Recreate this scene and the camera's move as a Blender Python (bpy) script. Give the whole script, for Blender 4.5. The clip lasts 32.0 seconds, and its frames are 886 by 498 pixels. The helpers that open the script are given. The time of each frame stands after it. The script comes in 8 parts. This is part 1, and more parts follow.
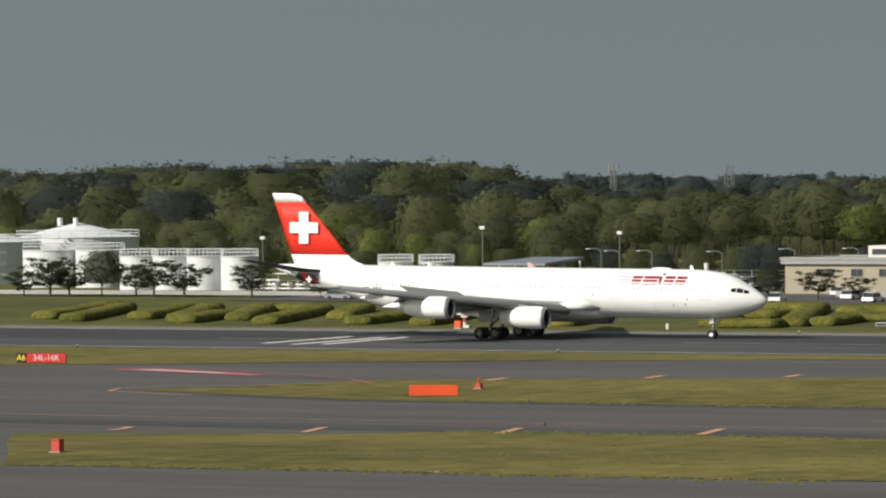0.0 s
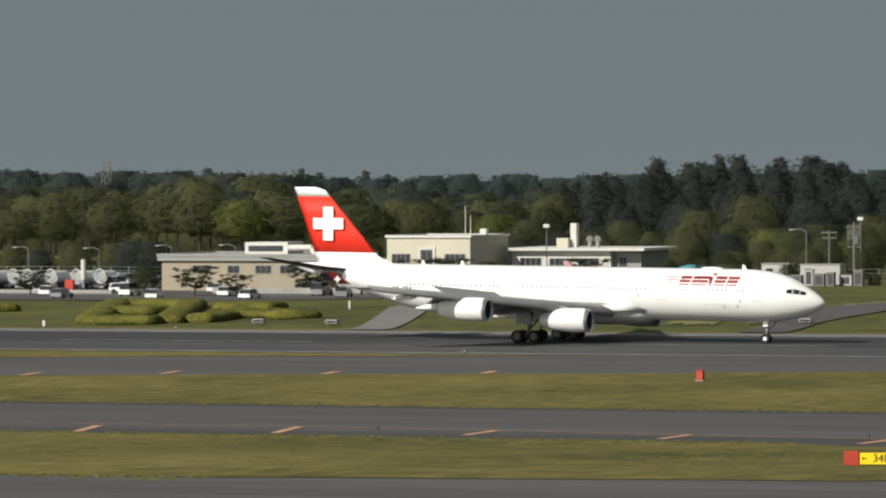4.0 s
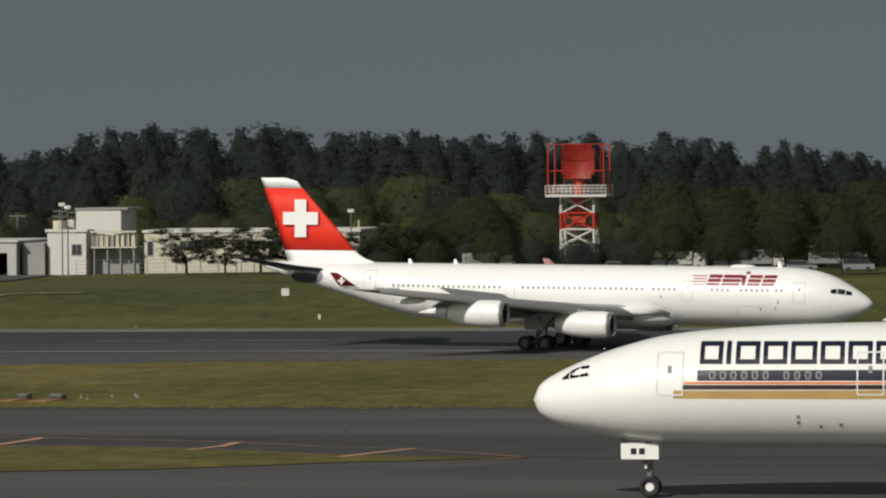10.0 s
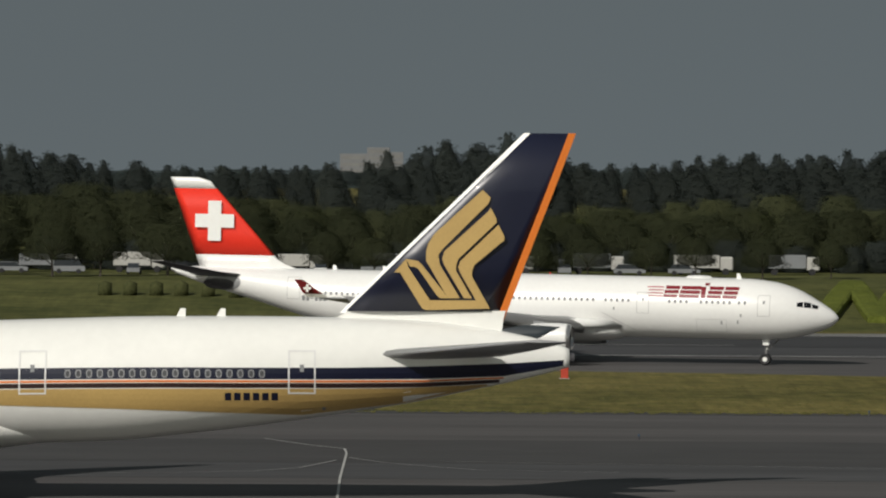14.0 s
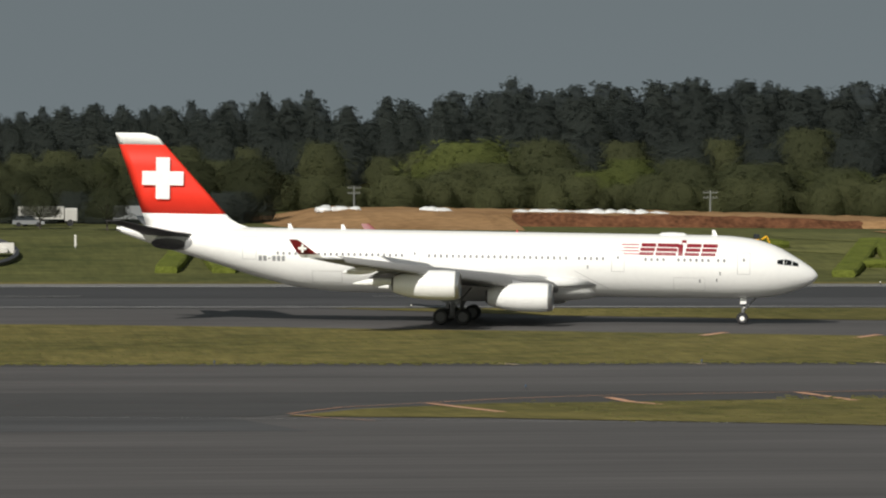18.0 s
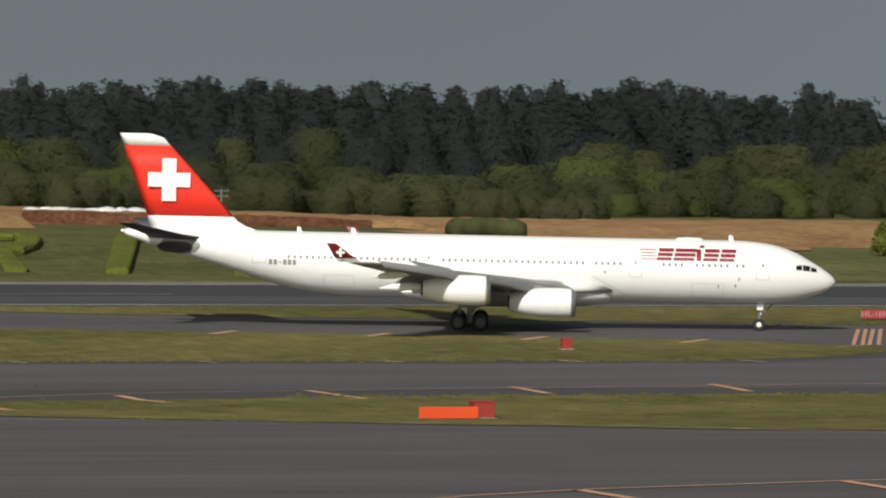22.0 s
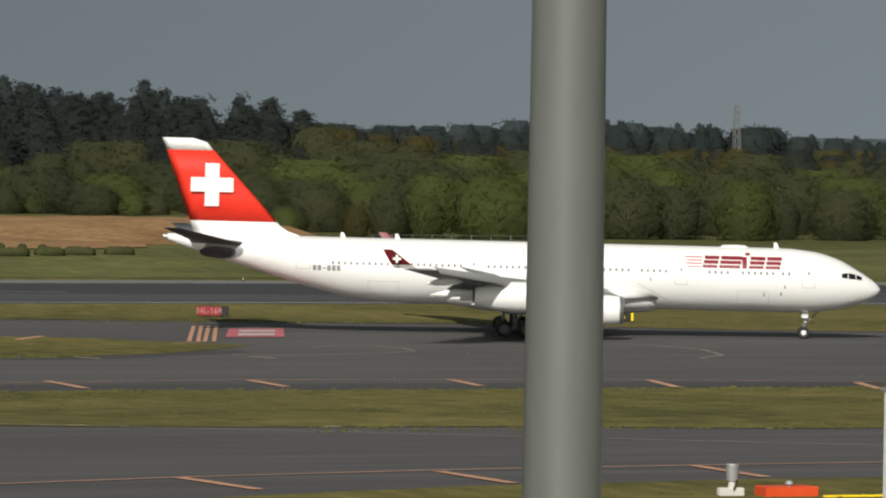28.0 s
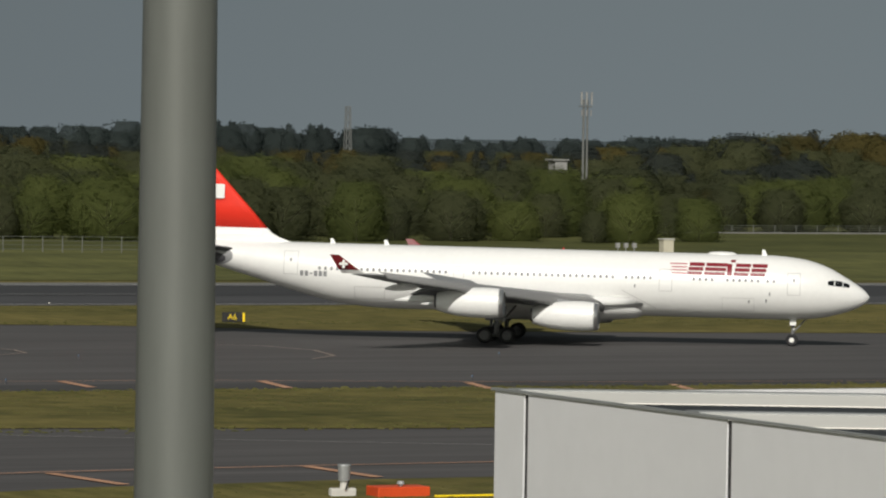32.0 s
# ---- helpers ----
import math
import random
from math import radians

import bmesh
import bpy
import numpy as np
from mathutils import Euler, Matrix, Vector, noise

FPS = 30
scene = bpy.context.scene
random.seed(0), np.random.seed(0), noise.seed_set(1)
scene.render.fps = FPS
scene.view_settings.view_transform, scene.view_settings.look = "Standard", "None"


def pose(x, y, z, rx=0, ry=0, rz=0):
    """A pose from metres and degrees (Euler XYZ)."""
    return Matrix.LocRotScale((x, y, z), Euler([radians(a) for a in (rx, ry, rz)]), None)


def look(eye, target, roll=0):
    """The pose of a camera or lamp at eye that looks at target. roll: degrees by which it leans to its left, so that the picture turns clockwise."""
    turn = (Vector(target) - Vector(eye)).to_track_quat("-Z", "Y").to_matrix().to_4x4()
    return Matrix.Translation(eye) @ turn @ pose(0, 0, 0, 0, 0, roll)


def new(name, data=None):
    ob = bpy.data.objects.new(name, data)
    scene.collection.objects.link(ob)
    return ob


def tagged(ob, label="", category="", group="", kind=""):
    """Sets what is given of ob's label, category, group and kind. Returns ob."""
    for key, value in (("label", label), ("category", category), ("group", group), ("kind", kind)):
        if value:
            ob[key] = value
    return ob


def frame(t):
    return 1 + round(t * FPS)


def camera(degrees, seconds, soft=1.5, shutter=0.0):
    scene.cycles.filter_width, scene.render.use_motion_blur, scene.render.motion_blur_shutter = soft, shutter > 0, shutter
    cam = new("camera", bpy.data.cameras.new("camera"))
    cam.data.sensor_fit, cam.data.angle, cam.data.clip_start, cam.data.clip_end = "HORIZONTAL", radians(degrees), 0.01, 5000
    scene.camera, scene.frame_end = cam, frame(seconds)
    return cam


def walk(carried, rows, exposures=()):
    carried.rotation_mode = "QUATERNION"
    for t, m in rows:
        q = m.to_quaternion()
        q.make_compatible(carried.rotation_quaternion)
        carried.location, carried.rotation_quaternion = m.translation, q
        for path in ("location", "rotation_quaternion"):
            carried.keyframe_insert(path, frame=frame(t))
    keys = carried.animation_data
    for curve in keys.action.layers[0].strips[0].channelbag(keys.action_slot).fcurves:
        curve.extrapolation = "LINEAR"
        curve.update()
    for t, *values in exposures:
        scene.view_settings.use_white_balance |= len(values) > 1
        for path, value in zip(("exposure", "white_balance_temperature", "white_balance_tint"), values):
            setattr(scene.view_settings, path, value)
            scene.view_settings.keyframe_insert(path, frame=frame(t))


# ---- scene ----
cam = camera(9.957, 32.0, soft=2.1)
PATH = [
    (0.0, pose(0, 0, 19.3, 89.143, 0.409, 27.587)),
    (0.5, pose(0, 0, 19.3, 89.137, 0.142, 26.829)),
    (1.0, pose(0, 0, 19.3, 89.135, -0.118, 26.025)),
    (1.5, pose(0, 0, 19.3, 89.132, -0.055, 25.146)),
    (2.0, pose(0, 0, 19.3, 89.109, -0.028, 24.178)),
    (2.5, pose(0, 0, 19.3, 89.087, -0.006, 23.225)),
    (3.0, pose(0, 0, 19.3, 89.080, -0.028, 22.321)),
    (3.5, pose(0, 0, 19.3, 89.077, 0.142, 21.478)),
    (5.5, pose(0, 0, 19.3, 89.013, 0.405, 17.647)),
    (6.0, pose(0, 0, 19.3, 89.009, 0.463, 16.704)),
    (6.5, pose(0, 0, 19.3, 88.993, 0.336, 15.746)),
    (7.0, pose(0, 0, 19.3, 88.964, 0.206, 14.772)),
    (7.5, pose(0, 0, 19.3, 88.937, 0.031, 13.848)),
    (8.0, pose(0, 0, 19.3, 88.920, 0.147, 12.966)),
    (8.5, pose(0, 0, 19.3, 88.924, 0.425, 12.093)),
    (9.0, pose(0, 0, 19.3, 88.925, 0.727, 11.073)),
    (9.5, pose(0, 0, 19.3, 88.918, 0.754, 9.909)),
    (10.0, pose(0, 0, 19.3, 88.923, 0.480, 8.844)),
    (10.5, pose(0, 0, 19.3, 88.920, 0.221, 7.789)),
    (11.0, pose(0, 0, 19.3, 88.922, 0.147, 6.777)),
    (11.5, pose(0, 0, 19.3, 88.916, 0.142, 5.777)),
    (12.0, pose(0, 0, 19.3, 88.906, -0.136, 4.746)),
    (12.5, pose(0, 0, 19.3, 88.916, -0.224, 3.550)),
    (13.0, pose(0, 0, 19.3, 88.922, -0.202, 2.420)),
    (13.5, pose(0, 0, 19.3, 88.920, -0.520, 1.244)),
    (14.0, pose(0, 0, 19.3, 88.934, -0.372, -0.015)),
    (14.5, pose(0, 0, 19.3, 88.911, -0.199, -1.108)),
    (15.0, pose(0, 0, 19.3, 88.883, -0.287, -2.125)),
    (15.5, pose(0, 0, 19.3, 88.837, -0.333, -3.224)),
    (17.5, pose(0, 0, 19.3, 88.412, 0.001, -6.516)),
    (18.0, pose(0, 0, 19.3, 88.419, -0.228, -7.394)),
    (18.5, pose(0, 0, 19.3, 88.426, -0.361, -8.092)),
    (19.0, pose(0, 0, 19.3, 88.431, -0.240, -8.649)),
    (19.5, pose(0, 0, 19.3, 88.426, -0.204, -9.267)),
    (20.0, pose(0, 0, 19.3, 88.425, -0.395, -9.964)),
    (20.5, pose(0, 0, 19.3, 88.423, -0.583, -10.736)),
    (21.0, pose(0, 0, 19.3, 88.423, -0.634, -11.510)),
    (21.5, pose(0, 0, 19.3, 88.437, -0.584, -12.234)),
    (22.0, pose(0, 0, 19.3, 88.439, -0.585, -12.894)),
    (22.5, pose(0, 0, 19.3, 88.458, -0.630, -13.591)),
    (23.0, pose(0, 0, 19.3, 88.467, -0.617, -14.304)),
    (23.5, pose(0, 0, 19.3, 88.473, -0.690, -14.973)),
    (24.0, pose(0, 0, 19.3, 88.470, -0.725, -15.540)),
    (24.5, pose(0, 0, 19.3, 88.469, -0.747, -16.078)),
    (26.5, pose(0, 0, 19.3, 88.492, -0.570, -18.213)),
    (27.0, pose(0, 0, 19.3, 88.499, -0.531, -18.941)),
    (27.5, pose(0, 0, 19.3, 88.494, -0.793, -19.711)),
    (28.0, pose(0, 0, 19.3, 88.497, -0.867, -20.362)),
    (28.5, pose(0, 0, 19.3, 88.502, -0.801, -20.818)),
    (29.0, pose(0, 0, 19.3, 88.503, -0.918, -21.313)),
    (29.5, pose(0, 0, 19.3, 88.509, -0.825, -21.842)),
    (30.0, pose(0, 0, 19.3, 88.523, -0.836, -22.430)),
    (30.5, pose(0, 0, 19.3, 88.544, -0.837, -23.017)),
    (31.0, pose(0, 0, 19.3, 88.556, -0.821, -23.608)),
    (31.5, pose(0, 0, 19.3, 88.574, -0.760, -24.158)),
    (32.0, pose(0, 0, 19.3, 88.573, -0.865, -24.740)),
]
walk(cam, PATH, exposures=[(0.0, 0.56), (3.0, 0.5), (6.0, 0.38), (9.0, 0.22), (10.0, -0.16), (11.5, -0.58), (13.2, -0.6), (14.0, -0.2), (14.5, 0.0), (15.5, 0.15), (17.5, 0.22), (26.0, 0.22), (29.0, 0.15), (30.0, 0.02), (32.0, -0.12)])

# ---- light: a clear hazy morning, sun low behind the viewer's left shoulder
SUN_DIR = Vector((0.75, 1.28, -1.0)).normalized()
world = bpy.data.worlds.new("world")
scene.world = world
world.use_nodes = True
wn = world.node_tree
sky = wn.nodes.new("ShaderNodeTexSky")
sky.sky_type = "NISHITA"
sky.sun_disc = False
sky.sun_elevation = math.asin(-SUN_DIR.z)
sky.sun_rotation = math.atan2(-SUN_DIR.x, -SUN_DIR.y)
sky.altitude = 40
sky.air_density, sky.dust_density, sky.ozone_density = 1.0, 5.0, 2.0
coord = wn.nodes.new("ShaderNodeTexCoord")
lift = wn.nodes.new("ShaderNodeVectorMath")
lift.operation = "ADD"
lift.inputs[1].default_value = (0, 0, 0.6)
wn.links.new(coord.outputs["Generated"], lift.inputs[0])
wn.links.new(lift.outputs[0], sky.inputs["Vector"])
hue = wn.nodes.new("ShaderNodeHueSaturation")
hue.inputs["Saturation"].default_value = 0.42
bg = wn.nodes["Background"]
bg.inputs["Strength"].default_value = 0.085
wn.links.new(sky.outputs[0], hue.inputs["Color"])
haze = wn.nodes.new("ShaderNodeMix")
haze.data_type, haze.blend_type = "RGBA", "MULTIPLY"
haze.inputs["Factor"].default_value = 1.0
haze.inputs["B"].default_value = (0.94, 1.0, 0.88, 1)
wn.links.new(hue.outputs[0], haze.inputs["A"])
veil_side = wn.nodes.new("ShaderNodeVectorMath")
veil_side.operation = "DOT_PRODUCT"
veil_side.inputs[1].default_value = (math.sin(radians(44)), math.cos(radians(44)), 0.0)
wn.links.new(coord.outputs["Generated"], veil_side.inputs[0])
veil = wn.nodes.new("ShaderNodeMapRange")
veil.interpolation_type = "SMOOTHSTEP"
veil.inputs["From Min"].default_value, veil.inputs["From Max"].default_value = 0.85, 1.0
veil.inputs["To Min"].default_value, veil.inputs["To Max"].default_value = 0.97, 1.27
wn.links.new(veil_side.outputs["Value"], veil.inputs["Value"])
hazy = wn.nodes.new("ShaderNodeMix")
hazy.data_type, hazy.blend_type = "RGBA", "MULTIPLY"
hazy.inputs["Factor"].default_value = 1.0
wn.links.new(haze.outputs["Result"], hazy.inputs["A"])
wn.links.new(veil.outputs[0], hazy.inputs["B"])
wn.links.new(hazy.outputs["Result"], bg.inputs["Color"])
sun_data = bpy.data.lights.new("sun", "SUN")
sun_data.energy, sun_data.angle, sun_data.color = 4.0, radians(0.6), (1.0, 0.95, 0.88)
sun = new("sun", sun_data)
sun.matrix_world = look((-400, -200, 300), Vector((-400, -200, 300)) + SUN_DIR)

# ---- materials
def material(name, colour, rough=0.6, metal=0.0, vary=0.15, scale=0.5, fine=8.0, bump=0.0, second=None, coat=0.0, island=0.0, objvar=0.0, streak=None, spec=0.5, depth=0.05, tone=0.0, grain=None):
    """A surface with two scales of variation, in object metres."""
    m = bpy.data.materials.new(name)
    m.use_nodes = True
    nt = m.node_tree
    b = nt.nodes["Principled BSDF"]
    b.inputs["Roughness"].default_value, b.inputs["Metallic"].default_value = rough, metal
    b.inputs["Coat Weight"].default_value = coat
    b.inputs["Specular IOR Level"].default_value = spec
    geo = nt.nodes.new("ShaderNodeNewGeometry")
    tex = nt.nodes.new("ShaderNodeTexCoord")
    mp = nt.nodes.new("ShaderNodeMapping")
    if streak:
        mp.inputs["Scale"].default_value = streak
    nt.links.new(geo.outputs["Position"] if second is not None and vary < 0 else tex.outputs["Object"], mp.inputs["Vector"])
    n1 = nt.nodes.new("ShaderNodeTexNoise")
    n1.inputs["Scale"].default_value, n1.inputs["Detail"].default_value = scale, 4
    n2 = nt.nodes.new("ShaderNodeTexNoise")
    n2.inputs["Scale"].default_value, n2.inputs["Detail"].default_value = fine, 3
    for n in (n1, n2):
        nt.links.new(mp.outputs[0], n.inputs["Vector"])
    add = nt.nodes.new("ShaderNodeMath")
    add.operation = "ADD"
    nt.links.new(n1.outputs["Fac"], add.inputs[0])
    nt.links.new(n2.outputs["Fac"], add.inputs[1])
    last = add.outputs[0]
    attr = nt.nodes.new("ShaderNodeAttribute")
    attr.attribute_name = "tone"
    for source, amount in ((geo.outputs["Random Per Island"], island), (attr.outputs["Fac"], tone), (None, objvar)):
        if amount:
            if source is None:
                source = nt.nodes.new("ShaderNodeObjectInfo").outputs["Random"]
            k = nt.nodes.new("ShaderNodeMath")
            k.operation = "MULTIPLY_ADD"
            nt.links.new(source, k.inputs[0])
            k.inputs[1].default_value = amount
            nt.links.new(last, k.inputs[2])
            last = k.outputs[0]
    ramp = nt.nodes.new("ShaderNodeMapRange")
    ramp.inputs["From Min"].default_value, ramp.inputs["From Max"].default_value = 0.65, 1.35 + island + max(tone, objvar)
    nt.links.new(last, ramp.inputs["Value"])
    mix = nt.nodes.new("ShaderNodeMix")
    mix.data_type = "RGBA"
    v = abs(vary)
    a = [c * (1 - v) for c in colour]
    z = second if second is not None else [min(1, c * (1 + v)) for c in colour]
    mix.inputs["A"].default_value = (*a, 1)
    mix.inputs["B"].default_value = (*z, 1)
    nt.links.new(ramp.outputs[0], mix.inputs["Factor"])
    shade = mix.outputs["Result"]
    if grain:
        n3 = nt.nodes.new("ShaderNodeTexNoise")
        n3.inputs["Scale"].default_value, n3.inputs["Detail"].default_value, n3.inputs["Roughness"].default_value = grain[1], 4, 0.7
        m3 = nt.nodes.new("ShaderNodeMapping")
        m3.inputs["Scale"].default_value = grain[2]
        nt.links.new(tex.outputs["Object"], m3.inputs["Vector"])
        nt.links.new(m3.outputs[0], n3.inputs["Vector"])
        r3 = nt.nodes.new("ShaderNodeMapRange")
        r3.inputs["From Min"].default_value, r3.inputs["From Max"].default_value = 0.3, 0.7
        r3.inputs["To Min"].default_value, r3.inputs["To Max"].default_value = 1 - grain[0], 1 + grain[0]
        nt.links.new(n3.outputs["Fac"], r3.inputs["Value"])
        mul = nt.nodes.new("ShaderNodeMix")
        mul.data_type, mul.blend_type = "RGBA", "MULTIPLY"
        mul.inputs["Factor"].default_value = 1.0
        nt.links.new(shade, mul.inputs["A"])
        nt.links.new(r3.outputs[0], mul.inputs["B"])
        shade = mul.outputs["Result"]
    nt.links.new(shade, b.inputs["Base Color"])
    if bump:
        bp = nt.nodes.new("ShaderNodeBump")
        bp.inputs["Strength"].default_value, bp.inputs["Distance"].default_value = bump, depth
        nt.links.new(n2.outputs["Fac"], bp.inputs["Height"])
        nt.links.new(bp.outputs[0], b.inputs["Normal"])
    return m


WHITE = material("white aircraft paint", (0.779, 0.779, 0.76), 0.32, vary=0.03, scale=0.25, fine=2.5, coat=0.3)
CREAM = material("white aircraft paint, off white", (0.82, 0.82, 0.78), 0.3, vary=0.03, scale=0.2, fine=2.0, coat=0.3)
RED = material("red tail paint", (0.72, 0.035, 0.018), 0.55, vary=0.05, spec=0.2)
DARKRED = material("dark red paint", (0.16, 0.012, 0.015), 0.4, vary=0.1)
TITLE_RED = material("title red", (0.2, 0.01, 0.02), 0.4, vary=0.05)
NAVY = material("navy paint", (0.006, 0.008, 0.024), 0.35, vary=0.1, coat=0.12)
GOLD = material("gold paint", (0.46, 0.31, 0.11), 0.4, vary=0.08)
DARKBAND = material("dark brown band", (0.03, 0.014, 0.012), 0.3, vary=0.1, coat=0.2)
SLAT = material("light grey slat paint", (0.23, 0.23, 0.228), 0.35, vary=0.06, scale=0.3, fine=3)
ORANGE_PAINT = material("orange paint", (0.75, 0.2, 0.03), 0.4, vary=0.05)
WINGGREY = material("grey wing paint", (0.25, 0.255, 0.26), 0.4, vary=0.1, scale=0.3, fine=3)
DARKMETAL = material("dark metal and underside shade", (0.045, 0.045, 0.05), 0.45, vary=0.2)
STEEL = material("bare metal", (0.55, 0.55, 0.54), 0.28, metal=0.9, vary=0.1)
# Gear grey is darkened to stand in for shade below the aircraft
GEARSHADE = material("gear paint darkened for shade", (0.15, 0.15, 0.15), 0.45, vary=0.15)
TYRE = material("tyre rubber", (0.015, 0.015, 0.016), 0.8, vary=0.2, fine=20)
PORT = material("cabin port glass", (0.09, 0.09, 0.095), 0.12, vary=0.2, objvar=0.6)
GLASS = material("dark cockpit glass", (0.01, 0.011, 0.013), 0.08, vary=0.05)
WINDOWGREY = material("cabin window", (0.25, 0.255, 0.26), 0.15, vary=0.1)
LINEGREY = material("door seam", (0.5, 0.5, 0.49), 0.5, vary=0.1)
DOORLINE = material("pale door surround", (0.7, 0.7, 0.69), 0.5, vary=0.05)
ASPHALT = material("asphalt", (0.062, 0.058, 0.057), 0.85, vary=0.34, scale=0.12, fine=0.9, streak=(0.05, 1, 1), grain=(0.16, 0.25, (0.12, 1.0, 1)))
RUNWAY_ASPHALT = material("runway asphalt", (0.043, 0.043, 0.046), 0.85, vary=0.4, scale=0.08, fine=1.2, streak=(0.12, 1, 1), grain=(0.2, 0.3, (0.1, 1.0, 1)))
RUBBER = material("rubber-darkened asphalt", (0.026, 0.026, 0.028), 0.8, vary=0.3, scale=0.1, fine=1.0, streak=(0.1, 1, 1))
CONCRETE = material("pale concrete", (0.30, 0.29, 0.27), 0.85, vary=0.2, scale=0.2, fine=2)
WALLWHITE = material("white rendered wall", (0.54, 0.53, 0.49), 0.8, vary=0.06, scale=0.3, fine=4, streak=(1, 1, 0.3))
WALLCREAM = material("cream rendered wall", (0.5, 0.47, 0.37), 0.8, vary=0.07, scale=0.3, fine=4, streak=(1, 1, 0.3))
WALLPALE = material("weathered pale wall", (0.39, 0.385, 0.36), 0.8, vary=0.1, scale=0.3, fine=4, streak=(1, 1, 0.3))
WALLFAWN = material("fawn rendered wall", (0.3, 0.26, 0.19), 0.8, vary=0.08, scale=0.3, fine=4, streak=(1, 1, 0.3))
WALLGREY = material("grey rendered wall", (0.26, 0.26, 0.25), 0.8, vary=0.1, scale=0.3, fine=4)
TANKWHITE = material("white tank paint", (0.58, 0.59, 0.59), 0.5, vary=0.06, scale=0.2, fine=3, streak=(1, 1, 0.15))
TANKROOF = material("tank roof paint", (0.62, 0.64, 0.64), 0.55, vary=0.06)
PANE = material("window pane", (0.03, 0.035, 0.04), 0.1, vary=0.2)
# Near-black colour puts the shade of open interiors onto their surfaces
INNERDARK = material("near-black for interior shade", (0.02, 0.02, 0.02), 0.9, vary=0.2)
GRASS = material("mown grass", (0.08, 0.085, 0.025), 0.9, vary=0.35, scale=0.05, fine=0.5, grain=(0.22, 1.3, (1.0, 0.07, 1)), second=(0.18, 0.15, 0.05), streak=(0.7, 0.6, 1), bump=0.0, spec=0.1)
GRASSBANK = material("green bank grass", (0.062, 0.075, 0.024), 0.9, vary=0.35, scale=0.06, fine=0.55, grain=(0.2, 1.0, (1.0, 0.1, 1)), second=(0.115, 0.115, 0.04), streak=(0.45, 1, 1), bump=0.0, spec=0.1)
DRYBANK = material("drier bank grass", (0.085, 0.093, 0.036), 0.9, vary=0.35, scale=0.06, fine=0.55, grain=(0.2, 1.0, (1.0, 0.1, 1)), second=(0.144, 0.144, 0.05), streak=(0.45, 1, 1), bump=0.0, spec=0.1)
HEDGE = material("clipped hedge", (0.085, 0.105, 0.018), 0.9, vary=0.3, scale=0.5, fine=3, second=(0.13, 0.15, 0.028), spec=0.1, bump=0.9, depth=0.2)
FLOWER = material("yellow-flowering hedge", (0.06, 0.074, 0.022), 0.9, vary=0.35, scale=0.35, fine=2.2, second=(0.165, 0.15, 0.03), spec=0.1, bump=0.9, depth=0.25)
EARTH = material("bare orange earth", (0.225, 0.125, 0.055), 0.95, vary=0.3, scale=0.08, fine=0.7, second=(0.35, 0.215, 0.105), bump=0.5, spec=0.1)
EARTHRED = material("cut red-brown earth", (0.075, 0.032, 0.016), 0.95, vary=0.5, scale=0.3, fine=1.5, second=(0.17, 0.075, 0.038), streak=(1, 1, 0.25), bump=0.6, spec=0.1)
BARK = material("bark", (0.05, 0.042, 0.034), 0.9, vary=0.3)
LEAF_CONIFER = material("dark conifer foliage", (0.033, 0.041, 0.04), 0.85, vary=0.1, scale=0.06, fine=1.3, second=(0.051, 0.06, 0.053), island=0.25, objvar=0.5, tone=0.5, spec=0.08)
LEAF_BROAD = material("broadleaf foliage", (0.058, 0.067, 0.037), 0.85, vary=0.1, scale=0.05, fine=1.2, second=(0.096, 0.103, 0.05), island=0.25, objvar=0.8, tone=0.8, spec=0.08)
LEAF_FRESH = material("fresh green foliage", (0.075, 0.093, 0.031), 0.85, vary=0.1, scale=0.05, fine=1.2, second=(0.128, 0.146, 0.047), island=0.25, objvar=0.8, tone=0.8, spec=0.08)
LEAF_OCHRE = material("ochre spring foliage", (0.068, 0.064, 0.026), 0.85, vary=0.2, scale=0.05, fine=1.2, second=(0.12, 0.1, 0.036), island=0.35, objvar=0.6, tone=0.6, spec=0.08)
LEAF_BELT = material("dull dark green foliage", (0.034, 0.04, 0.022), 0.85, vary=0.1, scale=0.05, fine=1.2, second=(0.06, 0.067, 0.034), island=0.25, objvar=0.6, tone=0.6, spec=0.08)
# Bluish grey base colour carries the haze of distance
FARHILL = material("haze-tinted distant woods", (0.05, 0.063, 0.06), 0.95, vary=0.25, scale=0.02, fine=0.12, spec=0.05)
DARKHEDGE = material("dark evergreen hedge", (0.042, 0.048, 0.018), 0.9, vary=0.3, scale=0.5, fine=3, second=(0.066, 0.07, 0.028), spec=0.1, bump=0.6)
BOXRED = material("dark red box paint", (0.26, 0.026, 0.016), 0.55, vary=0.12, fine=5)


